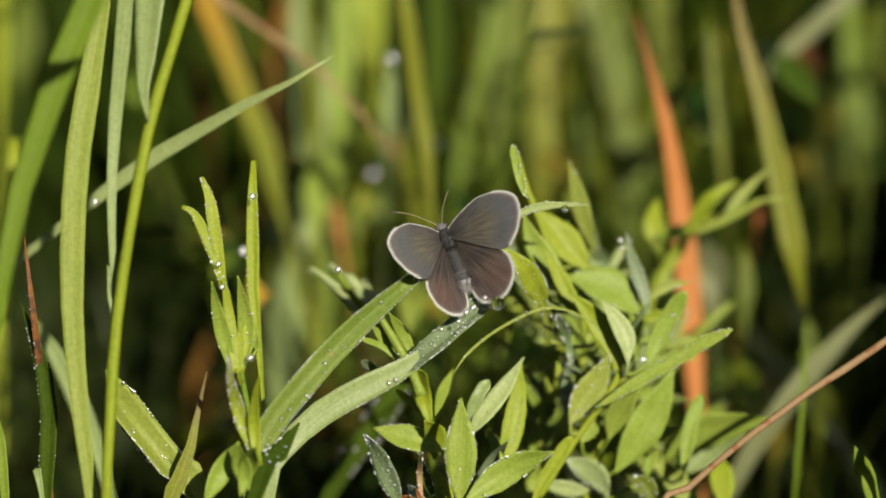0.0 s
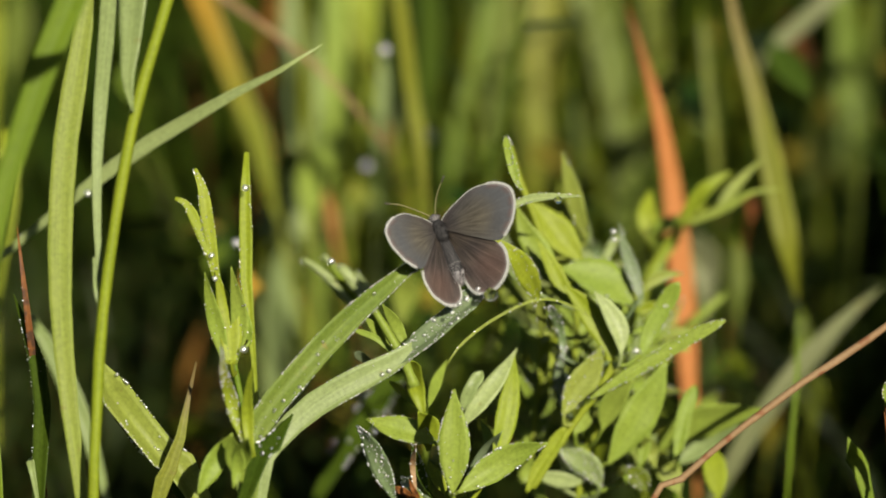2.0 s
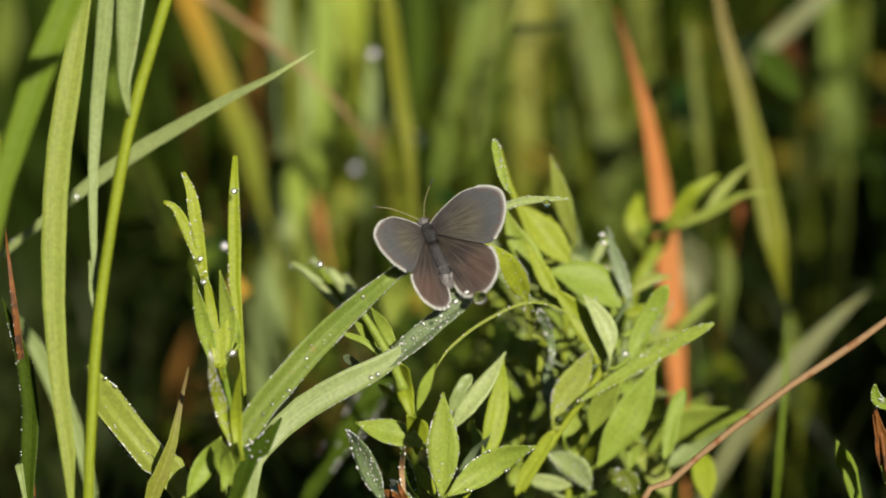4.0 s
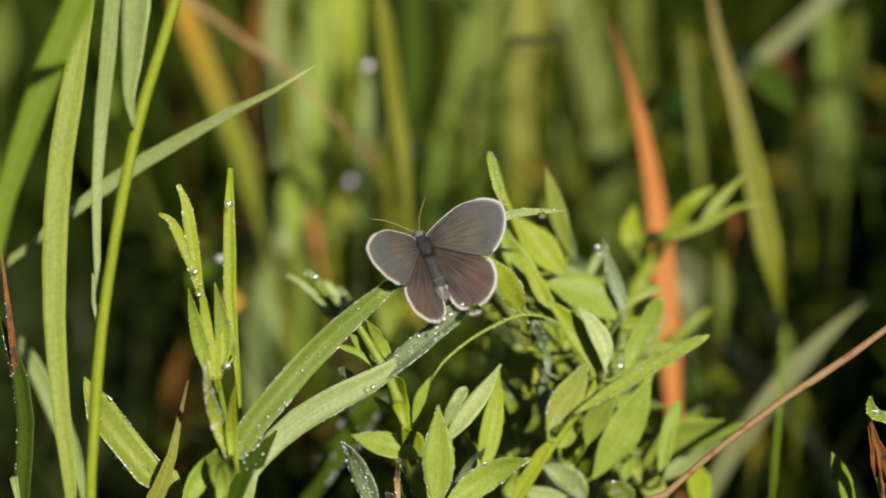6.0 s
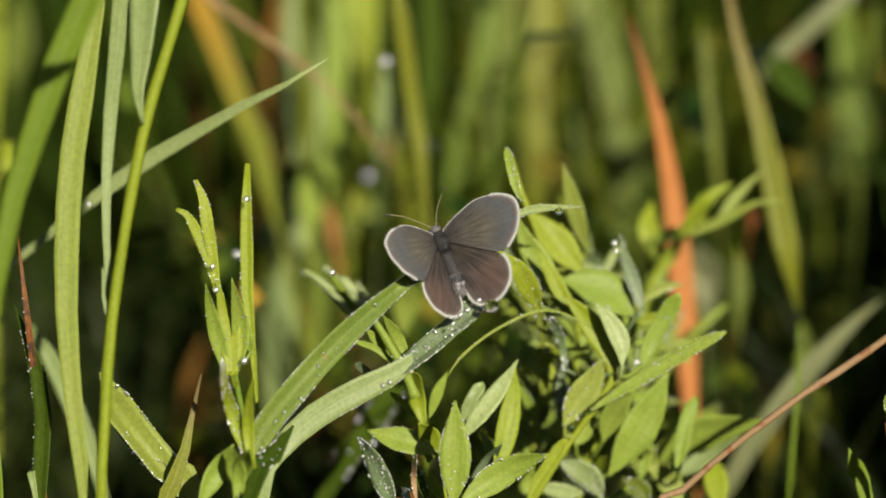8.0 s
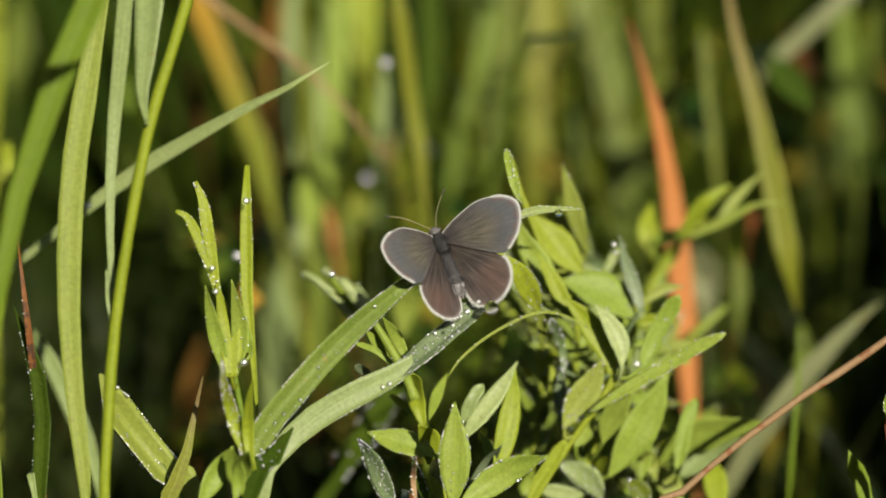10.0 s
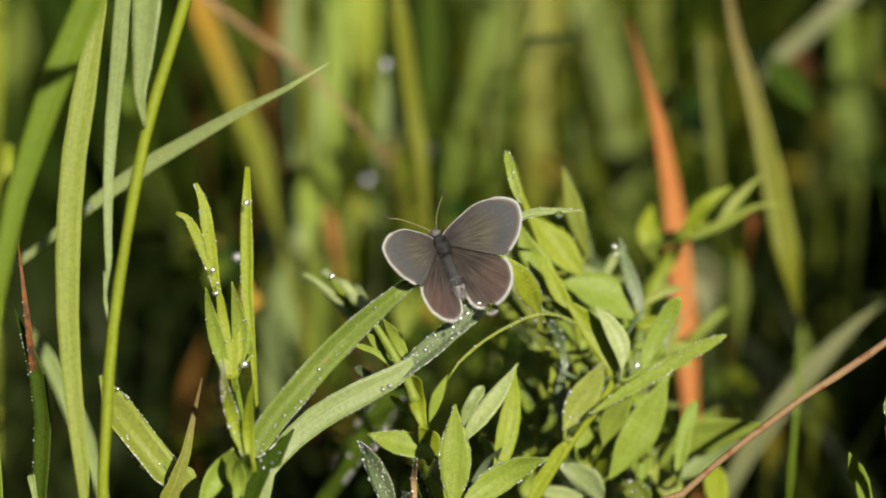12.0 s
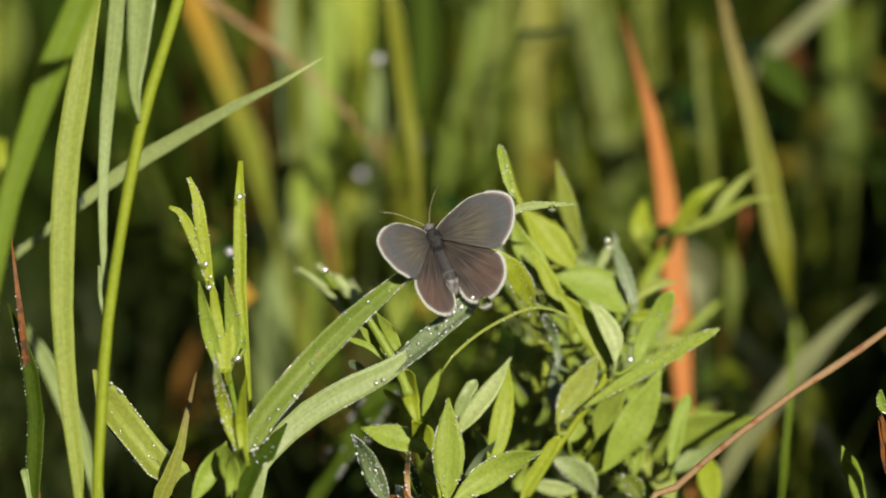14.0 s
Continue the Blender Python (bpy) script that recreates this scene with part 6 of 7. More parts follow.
# ---- the butterfly ----
def wing_material(name, inner, outer, warm, warm_at, streak_reach, vein_tone):
    """Scaled wing: dark veins that fan out from the root, paler scales between and pale rims."""
    m, n, l = nodes_of(name)
    at = n.new("ShaderNodeTexCoord")
    sep = n.new("ShaderNodeSeparateXYZ")
    l.new(at.outputs["Object"], sep.inputs["Vector"])
    along = n.new("ShaderNodeMath"); along.operation = "ABSOLUTE"
    l.new(sep.outputs["X"], along.inputs[0])
    angle = n.new("ShaderNodeMath"); angle.operation = "ARCTAN2"
    l.new(sep.outputs["Y"], angle.inputs[0]); l.new(along.outputs[0], angle.inputs[1])
    fan = n.new("ShaderNodeMath"); fan.operation = "MULTIPLY"; fan.inputs[1].default_value = 44.0
    l.new(angle.outputs[0], fan.inputs[0])
    wave = n.new("ShaderNodeMath"); wave.operation = "COSINE"
    l.new(fan.outputs[0], wave.inputs[0])
    line = n.new("ShaderNodeMapRange")
    line.inputs["From Min"].default_value, line.inputs["From Max"].default_value = 0.86, 1.0
    line.inputs["To Min"].default_value, line.inputs["To Max"].default_value = 1.0, vein_tone
    l.new(wave.outputs[0], line.inputs["Value"])
    far = n.new("ShaderNodeVectorMath"); far.operation = "LENGTH"
    l.new(at.outputs["Object"], far.inputs[0])
    reach = n.new("ShaderNodeMapRange")
    reach.inputs["From Min"].default_value, reach.inputs["From Max"].default_value = 0.002, 0.014
    l.new(far.outputs["Value"], reach.inputs["Value"])
    mix = n.new("ShaderNodeMix"); mix.data_type = "RGBA"
    mix.inputs["A"].default_value, mix.inputs["B"].default_value = (*inner, 1), (*outer, 1)
    l.new(reach.outputs["Result"], mix.inputs["Factor"])
    cloud = n.new("ShaderNodeTexNoise"); cloud.inputs["Scale"].default_value = 170.0; cloud.inputs["Detail"].default_value = 3.0
    l.new(at.outputs["Object"], cloud.inputs["Vector"])
    tint = n.new("ShaderNodeMapRange")
    tint.inputs["From Min"].default_value, tint.inputs["From Max"].default_value = 0.45, 0.75
    tint.inputs["To Max"].default_value = 0.2
    l.new(cloud.outputs["Fac"], tint.inputs["Value"])
    bronze = n.new("ShaderNodeMix"); bronze.data_type = "RGBA"
    bronze.inputs["B"].default_value = (0.072, 0.056, 0.026, 1)
    l.new(tint.outputs["Result"], bronze.inputs["Factor"]); l.new(mix.outputs["Result"], bronze.inputs["A"])
    # a warm patch in the disc of the wing
    flatten = n.new("ShaderNodeCombineXYZ")
    l.new(along.outputs[0], flatten.inputs["X"]); l.new(sep.outputs["Y"], flatten.inputs["Y"])
    off = n.new("ShaderNodeVectorMath"); off.operation = "DISTANCE"
    off.inputs[1].default_value = (warm_at[0], warm_at[1], 0)
    l.new(flatten.outputs["Vector"], off.inputs[0])
    spot = n.new("ShaderNodeMapRange"); spot.interpolation_type = "SMOOTHSTEP"
    spot.inputs["From Min"].default_value, spot.inputs["From Max"].default_value = 0.0005, 0.0055
    spot.inputs["To Min"].default_value, spot.inputs["To Max"].default_value = 0.6, 0.0
    l.new(off.outputs["Value"], spot.inputs["Value"])
    glowing = n.new("ShaderNodeMix"); glowing.data_type = "RGBA"
    glowing.inputs["B"].default_value = (*warm, 1)
    l.new(spot.outputs["Result"], glowing.inputs["Factor"]); l.new(bronze.outputs["Result"], glowing.inputs["A"])
    # pale hair streaks that fan out from the root
    fine = n.new("ShaderNodeCombineXYZ")
    turn = n.new("ShaderNodeMath"); turn.operation = "MULTIPLY"; turn.inputs[1].default_value = 17.0
    l.new(angle.outputs[0], turn.inputs[0])
    out_by = n.new("ShaderNodeMath"); out_by.operation = "MULTIPLY"; out_by.inputs[1].default_value = 190.0
    l.new(far.outputs["Value"], out_by.inputs[0])
    l.new(turn.outputs[0], fine.inputs["X"]); l.new(out_by.outputs[0], fine.inputs["Y"])
    streak = n.new("ShaderNodeTexNoise"); streak.inputs["Scale"].default_value = 1.0; streak.inputs["Detail"].default_value = 3.0
    l.new(fine.outputs["Vector"], streak.inputs["Vector"])
    streaked = n.new("ShaderNodeMapRange")
    streaked.inputs["From Min"].default_value, streaked.inputs["From Max"].default_value = 0.32, 0.70
    streaked.inputs["To Min"].default_value, streaked.inputs["To Max"].default_value = 0.45, 1.45
    l.new(streak.outputs["Fac"], streaked.inputs["Value"])
    bronze = glowing
    scales = n.new("ShaderNodeTexNoise"); scales.inputs["Scale"].default_value = 5200.0; scales.inputs["Detail"].default_value = 2.0
    l.new(at.outputs["Object"], scales.inputs["Vector"])
    patch = n.new("ShaderNodeTexNoise"); patch.inputs["Scale"].default_value = 330.0; patch.inputs["Detail"].default_value = 3.0
    l.new(at.outputs["Object"], patch.inputs["Vector"])
    a = n.new("ShaderNodeMath"); a.operation = "MULTIPLY_ADD"; a.inputs[1].default_value, a.inputs[2].default_value = 0.7, 0.65
    l.new(scales.outputs["Fac"], a.inputs[0])
    b = n.new("ShaderNodeMath"); b.operation = "MULTIPLY_ADD"; b.inputs[1].default_value, b.inputs[2].default_value = 0.5, 0.75
    l.new(patch.outputs["Fac"], b.inputs[0])
    c = n.new("ShaderNodeMath"); c.operation = "MULTIPLY"
    l.new(a.outputs[0], c.inputs[0]); l.new(b.outputs[0], c.inputs[1])
    d = n.new("ShaderNodeMath"); d.operation = "MULTIPLY"
    l.new(c.outputs[0], d.inputs[0]); l.new(line.outputs["Result"], d.inputs[1])
    tone = n.new("ShaderNodeMix"); tone.data_type = "RGBA"; tone.blend_type = "MULTIPLY"; tone.inputs["Factor"].default_value = 1.0
    l.new(bronze.outputs["Result"], tone.inputs["A"]); l.new(d.outputs[0], tone.inputs["B"])
    e = n.new("ShaderNodeMath"); e.operation = "MULTIPLY"
    # the streaks fade out half way to the rim
    near_root = n.new("ShaderNodeMapRange"); near_root.interpolation_type = "SMOOTHSTEP"
    near_root.inputs["From Min"].default_value, near_root.inputs["From Max"].default_value = streak_reach
    near_root.inputs["To Min"].default_value, near_root.inputs["To Max"].default_value = 1.0, 0.12
    l.new(far.outputs["Value"], near_root.inputs["Value"])
    streak_mix = n.new("ShaderNodeMix"); streak_mix.inputs["A"].default_value = 1.0
    l.new(near_root.outputs["Result"], streak_mix.inputs["Factor"]); l.new(streaked.outputs["Result"], streak_mix.inputs["B"])
    l.new(d.outputs[0], e.inputs[0]); l.new(streak_mix.outputs["Result"], e.inputs[1])
    l.new(e.outputs[0], tone.inputs["B"])
    # scales turn pale towards the fringed rim
    uv = n.new("ShaderNodeUVMap")
    rim = n.new("ShaderNodeSeparateXYZ")
    l.new(uv.outputs["UV"], rim.inputs["Vector"])
    # brown patches inside the fringe
    inside = n.new("ShaderNodeMapRange"); inside.interpolation_type = "SMOOTHSTEP"
    inside.inputs["From Min"].default_value, inside.inputs["From Max"].default_value = 0.78, 0.93
    l.new(rim.outputs["X"], inside.inputs["Value"])
    flecked = n.new("ShaderNodeMapRange")
    flecked.inputs["From Min"].default_value, flecked.inputs["From Max"].default_value = -0.2, 0.9
    flecked.inputs["To Min"].default_value, flecked.inputs["To Max"].default_value = 0.75, 0.2
    l.new(wave.outputs[0], flecked.inputs["Value"])
    browned = n.new("ShaderNodeMath"); browned.operation = "MULTIPLY"
    l.new(inside.outputs["Result"], browned.inputs[0]); l.new(flecked.outputs["Result"], browned.inputs[1])
    kept = n.new("ShaderNodeMath"); kept.operation = "MULTIPLY"
    l.new(browned.outputs[0], kept.inputs[0]); l.new(rim.outputs["Y"], kept.inputs[1])
    brown = n.new("ShaderNodeMix"); brown.data_type = "RGBA"
    brown.inputs["B"].default_value = (0.066, 0.046, 0.041, 1)
    l.new(kept.outputs[0], brown.inputs["Factor"]); l.new(tone.outputs["Result"], brown.inputs["A"])
    tone = brown
    pale = n.new("ShaderNodeMapRange"); pale.interpolation_type = "SMOOTHSTEP"
    pale.inputs["From Min"].default_value, pale.inputs["From Max"].default_value = 0.90, 1.03
    l.new(rim.outputs["X"], pale.inputs["Value"])
    masked = n.new("ShaderNodeMath"); masked.operation = "MULTIPLY"
    l.new(pale.outputs["Result"], masked.inputs[0]); l.new(rim.outputs["Y"], masked.inputs[1])
    rimmed = n.new("ShaderNodeMix"); rimmed.data_type = "RGBA"
    rimmed.inputs["B"].default_value = (0.20, 0.19, 0.19, 1)
    l.new(masked.outputs[0], rimmed.inputs["Factor"]); l.new(tone.outputs["Result"], rimmed.inputs["A"])
    tone = rimmed
    skin = n["Principled BSDF"]
    skin.inputs["Roughness"].default_value = 0.7
    skin.inputs["Specular IOR Level"].default_value = 0.12
    l.new(tone.outputs["Result"], skin.inputs["Base Color"])
    bump = n.new("ShaderNodeBump"); bump.inputs["Strength"].default_value = 0.4; bump.inputs["Distance"].default_value = 0.00008
    l.new(d.outputs[0], bump.inputs["Height"]); l.new(bump.outputs["Normal"], skin.inputs["Normal"])
    return m


def plain_material(name, colour, rough=0.6, scale=900.0, spread=0.5, through=0.0):
    m, n, l = nodes_of(name)
    at = n.new("ShaderNodeTexCoord")
    grain = n.new("ShaderNodeTexNoise"); grain.inputs["Scale"].default_value = scale; grain.inputs["Detail"].default_value = 4.0
    l.new(at.outputs["Object"], grain.inputs["Vector"])
    mix = n.new("ShaderNodeMix"); mix.data_type = "RGBA"
    mix.inputs["A"].default_value = (*[v * (1 - spread) for v in colour], 1)
    mix.inputs["B"].default_value = (*[v * (1 + spread) for v in colour], 1)
    l.new(grain.outputs["Fac"], mix.inputs["Factor"])
    skin = n["Principled BSDF"]; skin.inputs["Roughness"].default_value = rough
    l.new(mix.outputs["Result"], skin.inputs["Base Color"])
    if through:
        # fine hairs let the light pass
        passing = n.new("ShaderNodeBsdfTranslucent"); both = n.new("ShaderNodeMixShader")
        both.inputs["Fac"].default_value = through
        l.new(mix.outputs["Result"], passing.inputs["Color"])
        l.new(skin.outputs["BSDF"], both.inputs[1]); l.new(passing.outputs["BSDF"], both.inputs[2])
        l.new(both.outputs["Shader"], n["Material Output"].inputs["Surface"])
    return m


M["forewing"] = wing_material("forewing_scales", (0.026, 0.023, 0.022), (0.050, 0.053, 0.056), (0.063, 0.055, 0.037), (0.0070, -0.0010), (0.004, 0.011), 1.10)
M["hindwing"] = wing_material("hindwing_scales", (0.016, 0.013, 0.012), (0.042, 0.035, 0.032), (0.060, 0.035, 0.027), (0.0062, -0.0100), (0.005, 0.015), 1.28)
M["fringe"] = plain_material("white_wing_fringe", (0.40, 0.41, 0.37), 0.8, 3000.0, 0.3, 0.4)
M["fur"] = plain_material("dark_grey_fur", (0.011, 0.010, 0.010), 0.8, 2600.0, 0.7)
M["tail_fur"] = plain_material("white_tail_fur", (0.34, 0.31, 0.30), 0.8, 2600.0, 0.3)
M["pale_fur"] = plain_material("pale_grey_fur", (0.20, 0.19, 0.19), 0.8, 2600.0, 0.5)
M["grey_fur"] = plain_material("grey_body_fur", (0.075, 0.070, 0.068), 0.8, 2600.0, 0.6)
M["shaft"] = plain_material("olive_feeler", (0.150, 0.135, 0.060), 0.5, 1500.0, 0.3)
M["shaft_ring"] = plain_material("pale_feeler_ring", (0.200, 0.185, 0.105), 0.6, 1500.0, 0.3)
M["horn"] = plain_material("banded_dark_horn", (0.035, 0.03, 0.025), 0.5, 1500.0, 0.8)


def outline(points, count=64):
    """A closed smooth outline through places in the wing's plane, in metres."""
    p = [Vector((x, y)) * 0.00097 for x, y in points]
    n, out = len(p), []
    for i in range(n):
        a, b, c, d = p[i - 1], p[i], p[(i + 1) % n], p[(i + 2) % n]
        for k in range(6):
            t = k / 6
            out.append(0.5 * (2 * b + (c - a) * t + (2 * a - 5 * b + 4 * c - d) * t * t + (3 * b - a - 3 * c + d) * t ** 3))
    return out


def wing_mesh(rim, mirror, camber, soft=(), ring=False):
    """A thin cambered wing from its outline; ring: the outer fringe alone, as a rough-edged band."""
    sx = -1 if mirror else 1
    centre = sum(rim, Vector((0, 0))) / len(rim)
    steps, n = 9, len(rim)
    verts, faces = [], []

    def height(q):
        s = q.length / 0.016
        return camber * math.sin(min(1, s) * math.pi) + 0.00004 * math.cos(31 * math.atan2(q.y, max(q.x, 1e-5))) * min(1, s * 2)

    if ring:
        fine = 8
        for sign in (1, -1):
            for i in range(n * fine):
                k, f = i // fine, i % fine / fine
                q = rim[k].lerp(rim[(k + 1) % n], f)
                w = ring[k] + (ring[(k + 1) % n] - ring[k]) * f
                w *= (1.25 if i % 2 else 0.55) * (1 + 0.3 * math.sin(i * 12.9898) * math.sin(i * 4.1))
                out = (q - centre).normalized()
                far, near = q + out * w, q - out * 0.00006
                for v in (near, far):
                    verts.append(Vector((sx * v.x, v.y, height(v) + sign * 0.00005)))
        m = n * fine
        for s in (0, 1):
            for i in range(m):
                j = (i + 1) % m
                if ring[i // fine] <= 0:
                    continue
                a, b, c, d = (s * 2 * m + 2 * i, s * 2 * m + 2 * i + 1, s * 2 * m + 2 * j + 1, s * 2 * m + 2 * j)
                faces.append((a, b, c, d) if (s == 0) != mirror else (d, c, b, a))
        return meshed("fringe", verts, faces)
    uvs = []
    for sign in (1, -1):
        for k in range(steps + 1):
            f = 1 - k / steps
            for q in rim:
                v = centre + (q - centre) * f
                verts.append(Vector((sx * v.x, v.y, height(v) + sign * 0.00004)))
            uvs += [(f, m) for m in soft]
    for s in (0, 1):
        b = s * (steps + 1) * n
        for k in range(steps):
            for i in range(n):
                j = (i + 1) % n
                quad = (b + k * n + i, b + k * n + j, b + (k + 1) * n + j, b + (k + 1) * n + i)
                faces.append(quad if (s == 0) != mirror else quad[::-1])
    return meshed("wing", verts, faces, uvs)


butterfly = tagged(new("butterfly"), "small dusky brown butterfly with white-fringed wings resting on grass", "butterfly")
butterfly.empty_display_size = 0.01
butterfly.matrix_basis = pose(0.0004, 0.3946, 0.2023, 68.03, -22.12, 4.96)

# head to the front (y), back towards z, in millimetres
FORE = [(0.6, 1.2), (2.2, 2.2), (4.8, 3.1), (8.6, 4.0), (12.0, 3.6), (14.5, 2.4), (15.7, 0.7), (15.3, -1.7), (13.8, -4.1), (11.6, -5.9), (9.6, -6.5), (6.0, -4.2), (2.5, -1.7), (0.8, -0.5)]
HIND = [(0.5, -0.4), (4.0, -2.6), (7.3, -4.9), (9.5, -7.0), (9.9, -9.1), (9.3, -11.1), (7.8, -12.8), (5.6, -13.9), (3.2, -14.0), (1.4, -12.8), (0.7, -10.4), (0.5, -5.0)]


def lobes(points, width, begin, end, edge):
    """How broad the fringe is along the outline: full between two of its places, a thread before them, none behind."""
    n = len(points)
    return [width if begin <= i / 6 <= end else edge if i / 6 < begin else 0.0 for i in range(6 * n)]


WINGS = {}
for side, mirror in (("right", False), ("left", True)):
    for name, shape, scales, lift, camber, begin, end in (("forewing", FORE, "forewing", 0.00016, 0.0005, 4.0, 9.3), ("hindwing", HIND, "hindwing", 0.0, 0.0004, 3.0, 11.4)):
        rim = outline(shape)
        w = part(name, wing_mesh(rim, mirror, camber, lobes(shape, 1.0, begin, end, 0.25 if name == "forewing" else 0.0)), M[scales], butterfly, "grey-brown wing with fine dark veins")
        part("fringe", wing_mesh(rim, mirror, camber, ring=lobes(shape, 0.00031 if name == "forewing" else 0.00043, begin, end, 0.00009 if name == "forewing" else 0.0)), M["fringe"], w, "white hair fringe")
        if name == "hindwing":
            beads = [(Vector(((-1 if mirror else 1) * rim[k].x, rim[k].y - 0.0002, 0.0003)), 0.00012 + 0.00010 * luck.random(), Vector((0, 0, 1)), 0.9) for k in range(39, 58) if luck.random() < (0.35 if mirror else 0.9)]
            droplets(beads, w)
        WINGS[side, name] = (w, lift)


def body_mesh(stations, sides=14, fuzz=0.0):
    """A round body along y: stations of place, half width, half height and rise, in millimetres."""
    verts, faces = [], []
    for y, rx, rz, z in stations:
        for j in range(sides):
            g = 2 * math.pi * j / sides
            c = Vector((rx * math.cos(g), y, z + rz * math.sin(g))) * 0.001
            verts.append(c * (1 + fuzz * noise.noise(c * 9000)))
    for k in range(len(stations) - 1):
        for j in range(sides):
            i = (j + 1) % sides
            faces.append((k * sides + j, (k + 1) * sides + j, (k + 1) * sides + i, k * sides + i))
    faces.append(tuple(range(sides)))
    faces.append(tuple((len(stations) - 1) * sides + j for j in range(sides))[::-1])
    return meshed("body", verts, faces)


def fur(spots, count, length, seed, name, material, parent):
    """Short hairs over a body, each a thin spike."""
    chance = random.Random(seed)
    verts, faces = [], []
    for _ in range(count):
        (y0, rx, rz, z0), (y1, rx1, rz1, z1) = (lambda k: (spots[k], spots[k + 1]))(chance.randrange(len(spots) - 1))
        f, g = chance.random(), chance.uniform(0, math.pi)
        y, a, b, z = y0 + (y1 - y0) * f, rx + (rx1 - rx) * f, rz + (rz1 - rz) * f, z0 + (z1 - z0) * f
        root = Vector((a * math.cos(g), y, z + b * math.sin(g)))
        way = Vector((math.cos(g) * 0.8, -0.9 + chance.uniform(-0.5, 0.4), math.sin(g) * 0.6 + chance.uniform(-0.2, 0.3)))
        tip = root + way * length * chance.uniform(0.5, 1.2)
        side = Vector((-math.sin(g), 0.3, math.cos(g))) * 0.02
        n = len(verts)
        verts += [(root - side) * 0.001, (root + side) * 0.001, (root + way * 0.05 + Vector((0, 0, 0.05))) * 0.001, tip * 0.001]
        faces += [(n, n + 1, n + 3), (n + 1, n + 2, n + 3), (n + 2, n, n + 3)]
    return tagged(part(name, meshed(name, verts, faces, smooth=False), M[material], parent, "short fine hairs"), kind="stuff")


THORAX = [(-2.8, 0.9, 0.9, 0.7), (-2.0, 1.35, 1.2, 0.8), (-0.6, 1.55, 1.4, 0.9), (0.6, 1.35, 1.25, 0.8), (1.3, 0.9, 0.8, 0.5)]
ABDOMEN = [(-2.2, 1.0, 0.9, 0.7), (-3.4, 1.1, 1.0, 1.0), (-4.6, 1.2, 1.05, 1.2), (-5.8, 1.3, 1.15, 1.35), (-7.2, 1.4, 1.2, 1.4), (-8.6, 1.35, 1.15, 1.35), (-9.6, 1.1, 1.0, 1.2), (-10.6, 0.7, 0.6, 1.0), (-11.1, 0.2, 0.2, 0.7)]
HEAD = [(1.1, 0.5, 0.5, 0.4), (1.4, 0.85, 0.75, 0.4), (1.9, 0.95, 0.8, 0.4), (2.4, 0.7, 0.6, 0.2), (2.65, 0.25, 0.25, 0.1)]
thorax = part("thorax", body_mesh(THORAX[::-1], fuzz=0.05), M["fur"], butterfly, "dark furry thorax")
fur(THORAX, 700, 0.8, 3, "fur", "fur", thorax)
fur([(-2.6, 1.9, 1.0, 0.5), (-0.6, 2.1, 1.1, 0.6), (0.8, 1.8, 0.9, 0.5)], 160, 0.9, 8, "grey_fur", "grey_fur", thorax)
abdomen = part("abdomen", body_mesh(ABDOMEN, fuzz=0.04), M["fur"], butterfly, "dark grey abdomen with pale rings")
part("abdomen_tip", body_mesh([(y, rx * 1.03, rz * 1.03, z) for y, rx, rz, z in ABDOMEN[5:]], fuzz=0.04), M["pale_fur"], abdomen, "pale hairy tip")
for y, rx, rz, z in ABDOMEN[4:-2]:
    band = [(y - 0.10, rx * 0.99, rz * 0.99, z), (y, rx * 1.03, rz * 1.03, z), (y + 0.10, rx * 0.99, rz * 0.99, z)]
    part("pale_ring", body_mesh(band[::-1]), M["grey_fur"], abdomen)
fur(ABDOMEN[:5], 150, 0.7, 5, "grey_fur", "grey_fur", abdomen)
fur(ABDOMEN[4:-1], 420, 0.6, 6, "pale_fur", "pale_fur", abdomen)
fur([(-5.0, 1.5, 0.7, 0.6), (-7.0, 1.6, 0.7, 0.6), (-9.0, 1.5, 0.7, 0.6)], 200, 0.8, 10, "side_fur", "pale_fur", abdomen)
fur([(-8.2, 1.3, 1.1, 1.2), (-9.2, 1.2, 1.0, 1.2), (-10.2, 0.9, 0.8, 1.0), (-11.0, 0.5, 0.5, 0.8)], 300, 0.9, 9, "tail_tuft", "tail_fur", abdomen)
head = part("head", body_mesh(HEAD[::-1], fuzz=0.04), M["grey_fur"], butterfly, "grey furry head")
fur(HEAD, 220, 0.35, 7, "pale_fur", "pale_fur", head)
for s in (1, -1):
    eye = bead(0.00042, 1.0, 2)
    for v in eye.vertices:
        v.co += Vector((s * 0.00078, 0.0019, 0.0003))
    part("eye", eye, M["horn"], head, "dark eye")
for ends in ([(0.35, 2.3, 0.4), (1.3789, 4.3897, 1.7077), (2.5968, 5.8412, 2.9501), (4.1214, 7.2618, 4.1876)], [(-0.35, 2.3, 0.4), (-2.4514, 4.0907, 2.6728), (-4.4761, 5.5366, 4.9268), (-6.7079, 6.4263, 7.0926)]):
    places = [Vector(q) * 0.001 for q in ends]
    feeler = part("antenna", tube(places, 0.00008, 0.00007, rows=16, sides=6), M["shaft"], butterfly, "thin olive antenna with faint pale rings")
    way = (places[-1] - places[-2]).normalized()
    part("club", tube([places[-1] - way * 0.0008, places[-1] - way * 0.0003, places[-1] + way * 0.0004], 0.00013, 0.00018, rows=6, sides=6), M["horn"], feeler, "dark club")
    mids, _, _ = spline(places, 18)
    for a, b in zip(mids[1:-2:2], mids[2:-1:2]):
        part("pale_ring", tube([a, a.lerp(b, 0.25), a.lerp(b, 0.5)], 0.0001, rows=3, sides=6), M["shaft_ring"], feeler)
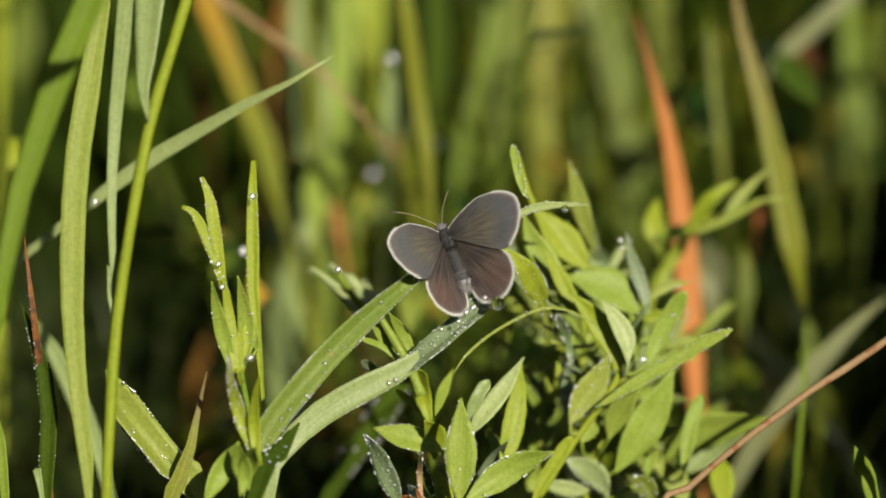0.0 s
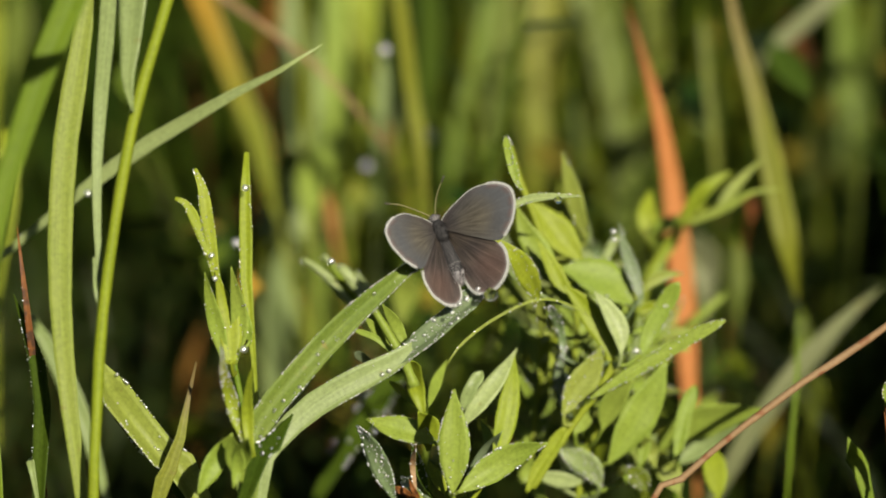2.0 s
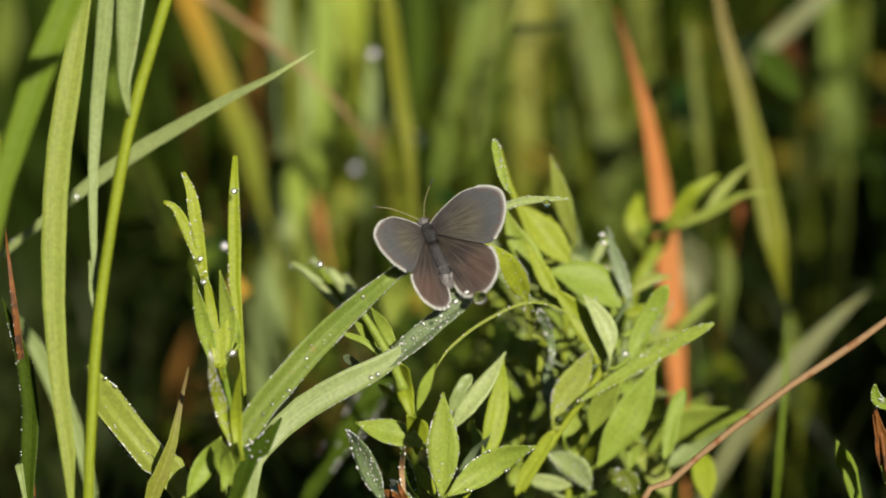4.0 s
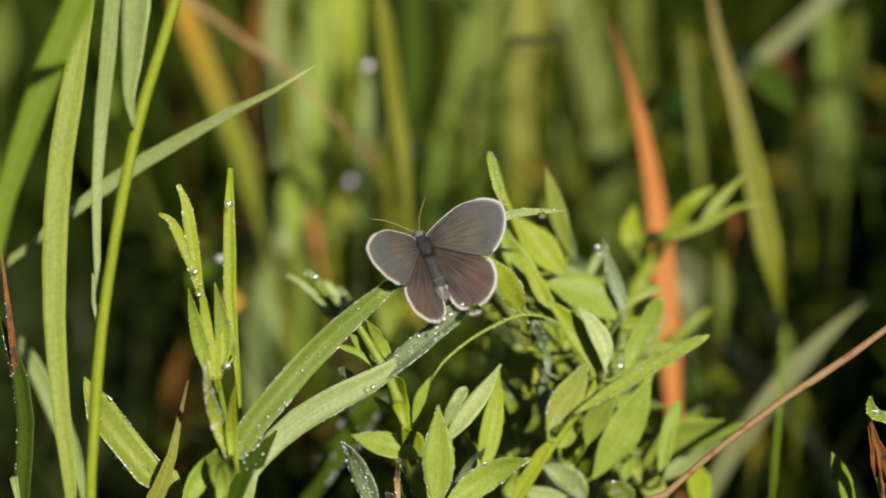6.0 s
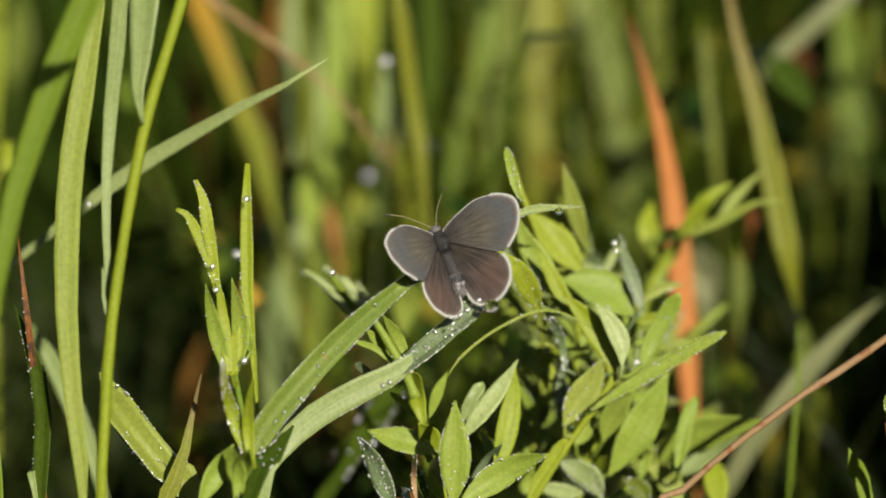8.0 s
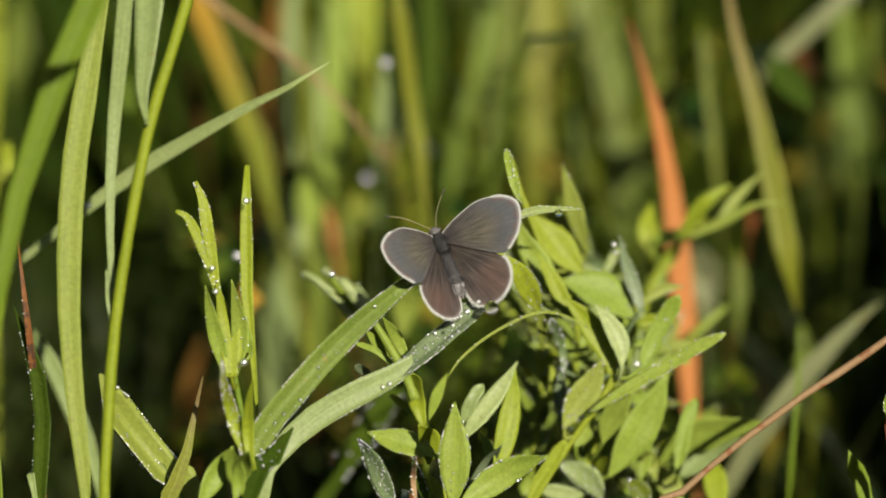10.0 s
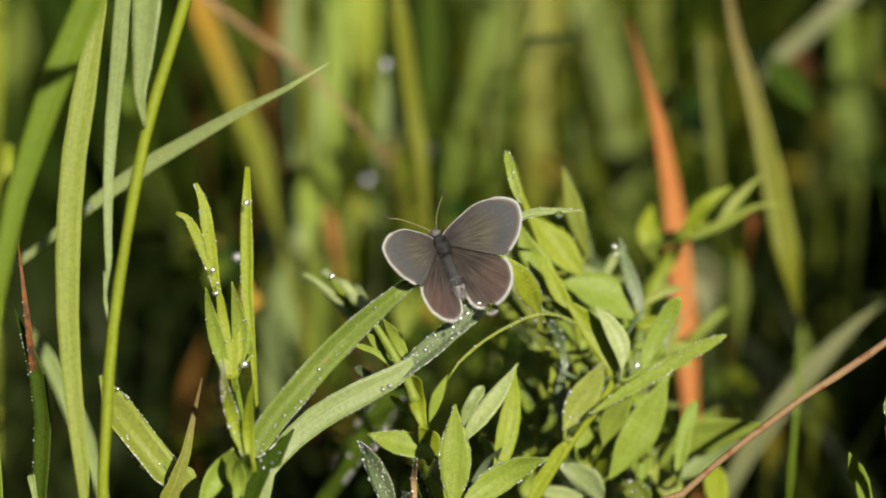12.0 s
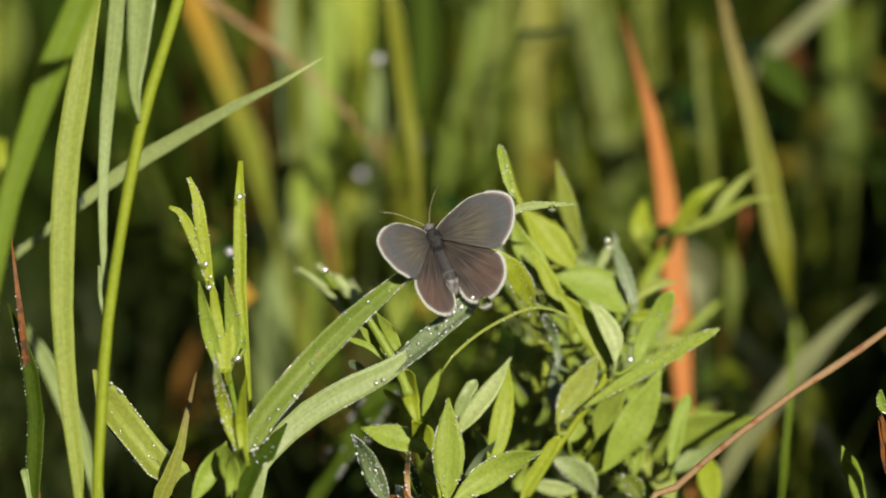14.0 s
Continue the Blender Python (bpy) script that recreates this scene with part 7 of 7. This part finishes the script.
for hip, knee, foot in (((0.6, 0.6, -0.3), (-1.78, -1.46, -2.15), (-4.16, -3.51, -1.61)),
                        ((-0.6, 0.3, -0.3), (-3.20, -2.05, -1.97), (-5.80, -4.41, -1.24)),
                        ((0.5, -0.8, -0.3), (-2.26, -2.39, -2.29), (-5.02, -3.98, -1.88)),
                        ((-0.5, -1.2, -0.3), (-3.58, -3.08, -1.86), (-6.66, -4.95, -1.02)),
                        ((0.6, -1.8, -0.3), (0.6, -8.6, -6.4), (0.14, -13.15, -5.12)),
                        ((-0.3, -2.0, -0.3), (-1.9, -8.1, -6.4), (-1.73, -13.58, -4.18))):
    part("leg", tube([Vector(q) * 0.001 for q in (hip, knee, foot)], 0.00016, 0.00009, rows=10, sides=6), M["horn"], butterfly)


# ---- movement ----
def motions():
    # seconds, how far the right and the left pair of wings are raised
    beats = [(0.0, 26, 51), (0.3, 16, 51), (0.7, 12, 49), (1.0, 22, 52), (1.2, 23, 54), (1.5, 22, 53), (1.7, 18, 54), (2.0, 23, 55), (2.2, 28, 57), (2.3, 26, 56), (2.4, 54, 84), (2.5, 62, 76),
             (2.6, 58, 75), (2.7, 38, 66), (2.8, 31, 70), (2.9, 25, 66), (3.0, 18, 55), (3.2, 23, 56), (4.2, 18, 55), (5.3, 6, 55), (5.7, 4, 56), (6.0, 8, 53), (6.2, 12, 50), (6.5, 6, 53), (6.6, 5, 54),
             (6.8, 16, 54), (7.0, 18, 56), (7.2, 11, 50), (7.3, 4, 48), (7.5, 20, 57), (7.6, 28, 57), (8.0, 17, 54), (8.2, 16, 50), (9.3, 14, 51), (10.3, 13, 51), (10.7, 16, 48), (11.0, 12, 48), (11.3, 12, 48),
             (11.5, 8, 49), (11.7, 17, 51), (12.0, 12, 52), (12.2, 9, 54), (12.5, 17, 49), (12.6, 19, 52), (12.7, 31, 62), (12.8, 41, 58), (12.9, 37, 59), (13.0, 27, 53), (13.1, 11, 50), (13.2, 34, 59),
             (13.3, 27, 58), (13.4, 10, 54), (13.5, 8, 52), (13.6, 12, 51), (13.8, 9, 50), (14.0, 12, 53)]
    for (side, name), (wing, lift) in WINGS.items():
        drop_back = 1.2 if name == "hindwing" else 0.0
        if side == "right":
            walk(wing, [(t, pose(0.0004, -0.0005, 0.0006 + lift, 0, -(r + 2 - drop_back), 0)) for t, r, _ in beats])
        else:
            walk(wing, [(t, pose(-0.0004, -0.0005, 0.0006 + lift, 0, s + 2 - drop_back, 0)) for t, _, s in beats])
    # the tall grass sways in light gusts: seconds, and how far it leans, in tenths of a millimetre at the height of the butterfly
    gusts = [(0.0, 0), (0.5, -3.5), (1.0, 7), (1.5, 6), (2.0, -13), (2.5, -25), (3.0, -4), (3.2, -15), (3.8, -4), (4.6, 5), (5.5, 7), (6.0, 14), (6.5, 10), (7.0, 7), (7.5, 4), (8.0, 1), (8.8, 4), (9.7, 8), (10.5, 7), (11.0, 0),
             (11.5, 1), (12.0, 4), (12.5, 2), (13.0, -10), (13.5, 1), (14.0, 7)]
    for name, share in (("lush", 0.8), ("tall", 0.7), ("stalk", 1.0), ("slant", 0.55), ("spike", 0.6)):
        ob = stalk if name == "stalk" else BLADES[name]
        root = ob.location.copy()
        walk(ob, [(t, pose(*root, 0, math.degrees(share * g * 0.0001 / 0.21), 0)) for t, g in gusts])


motions()
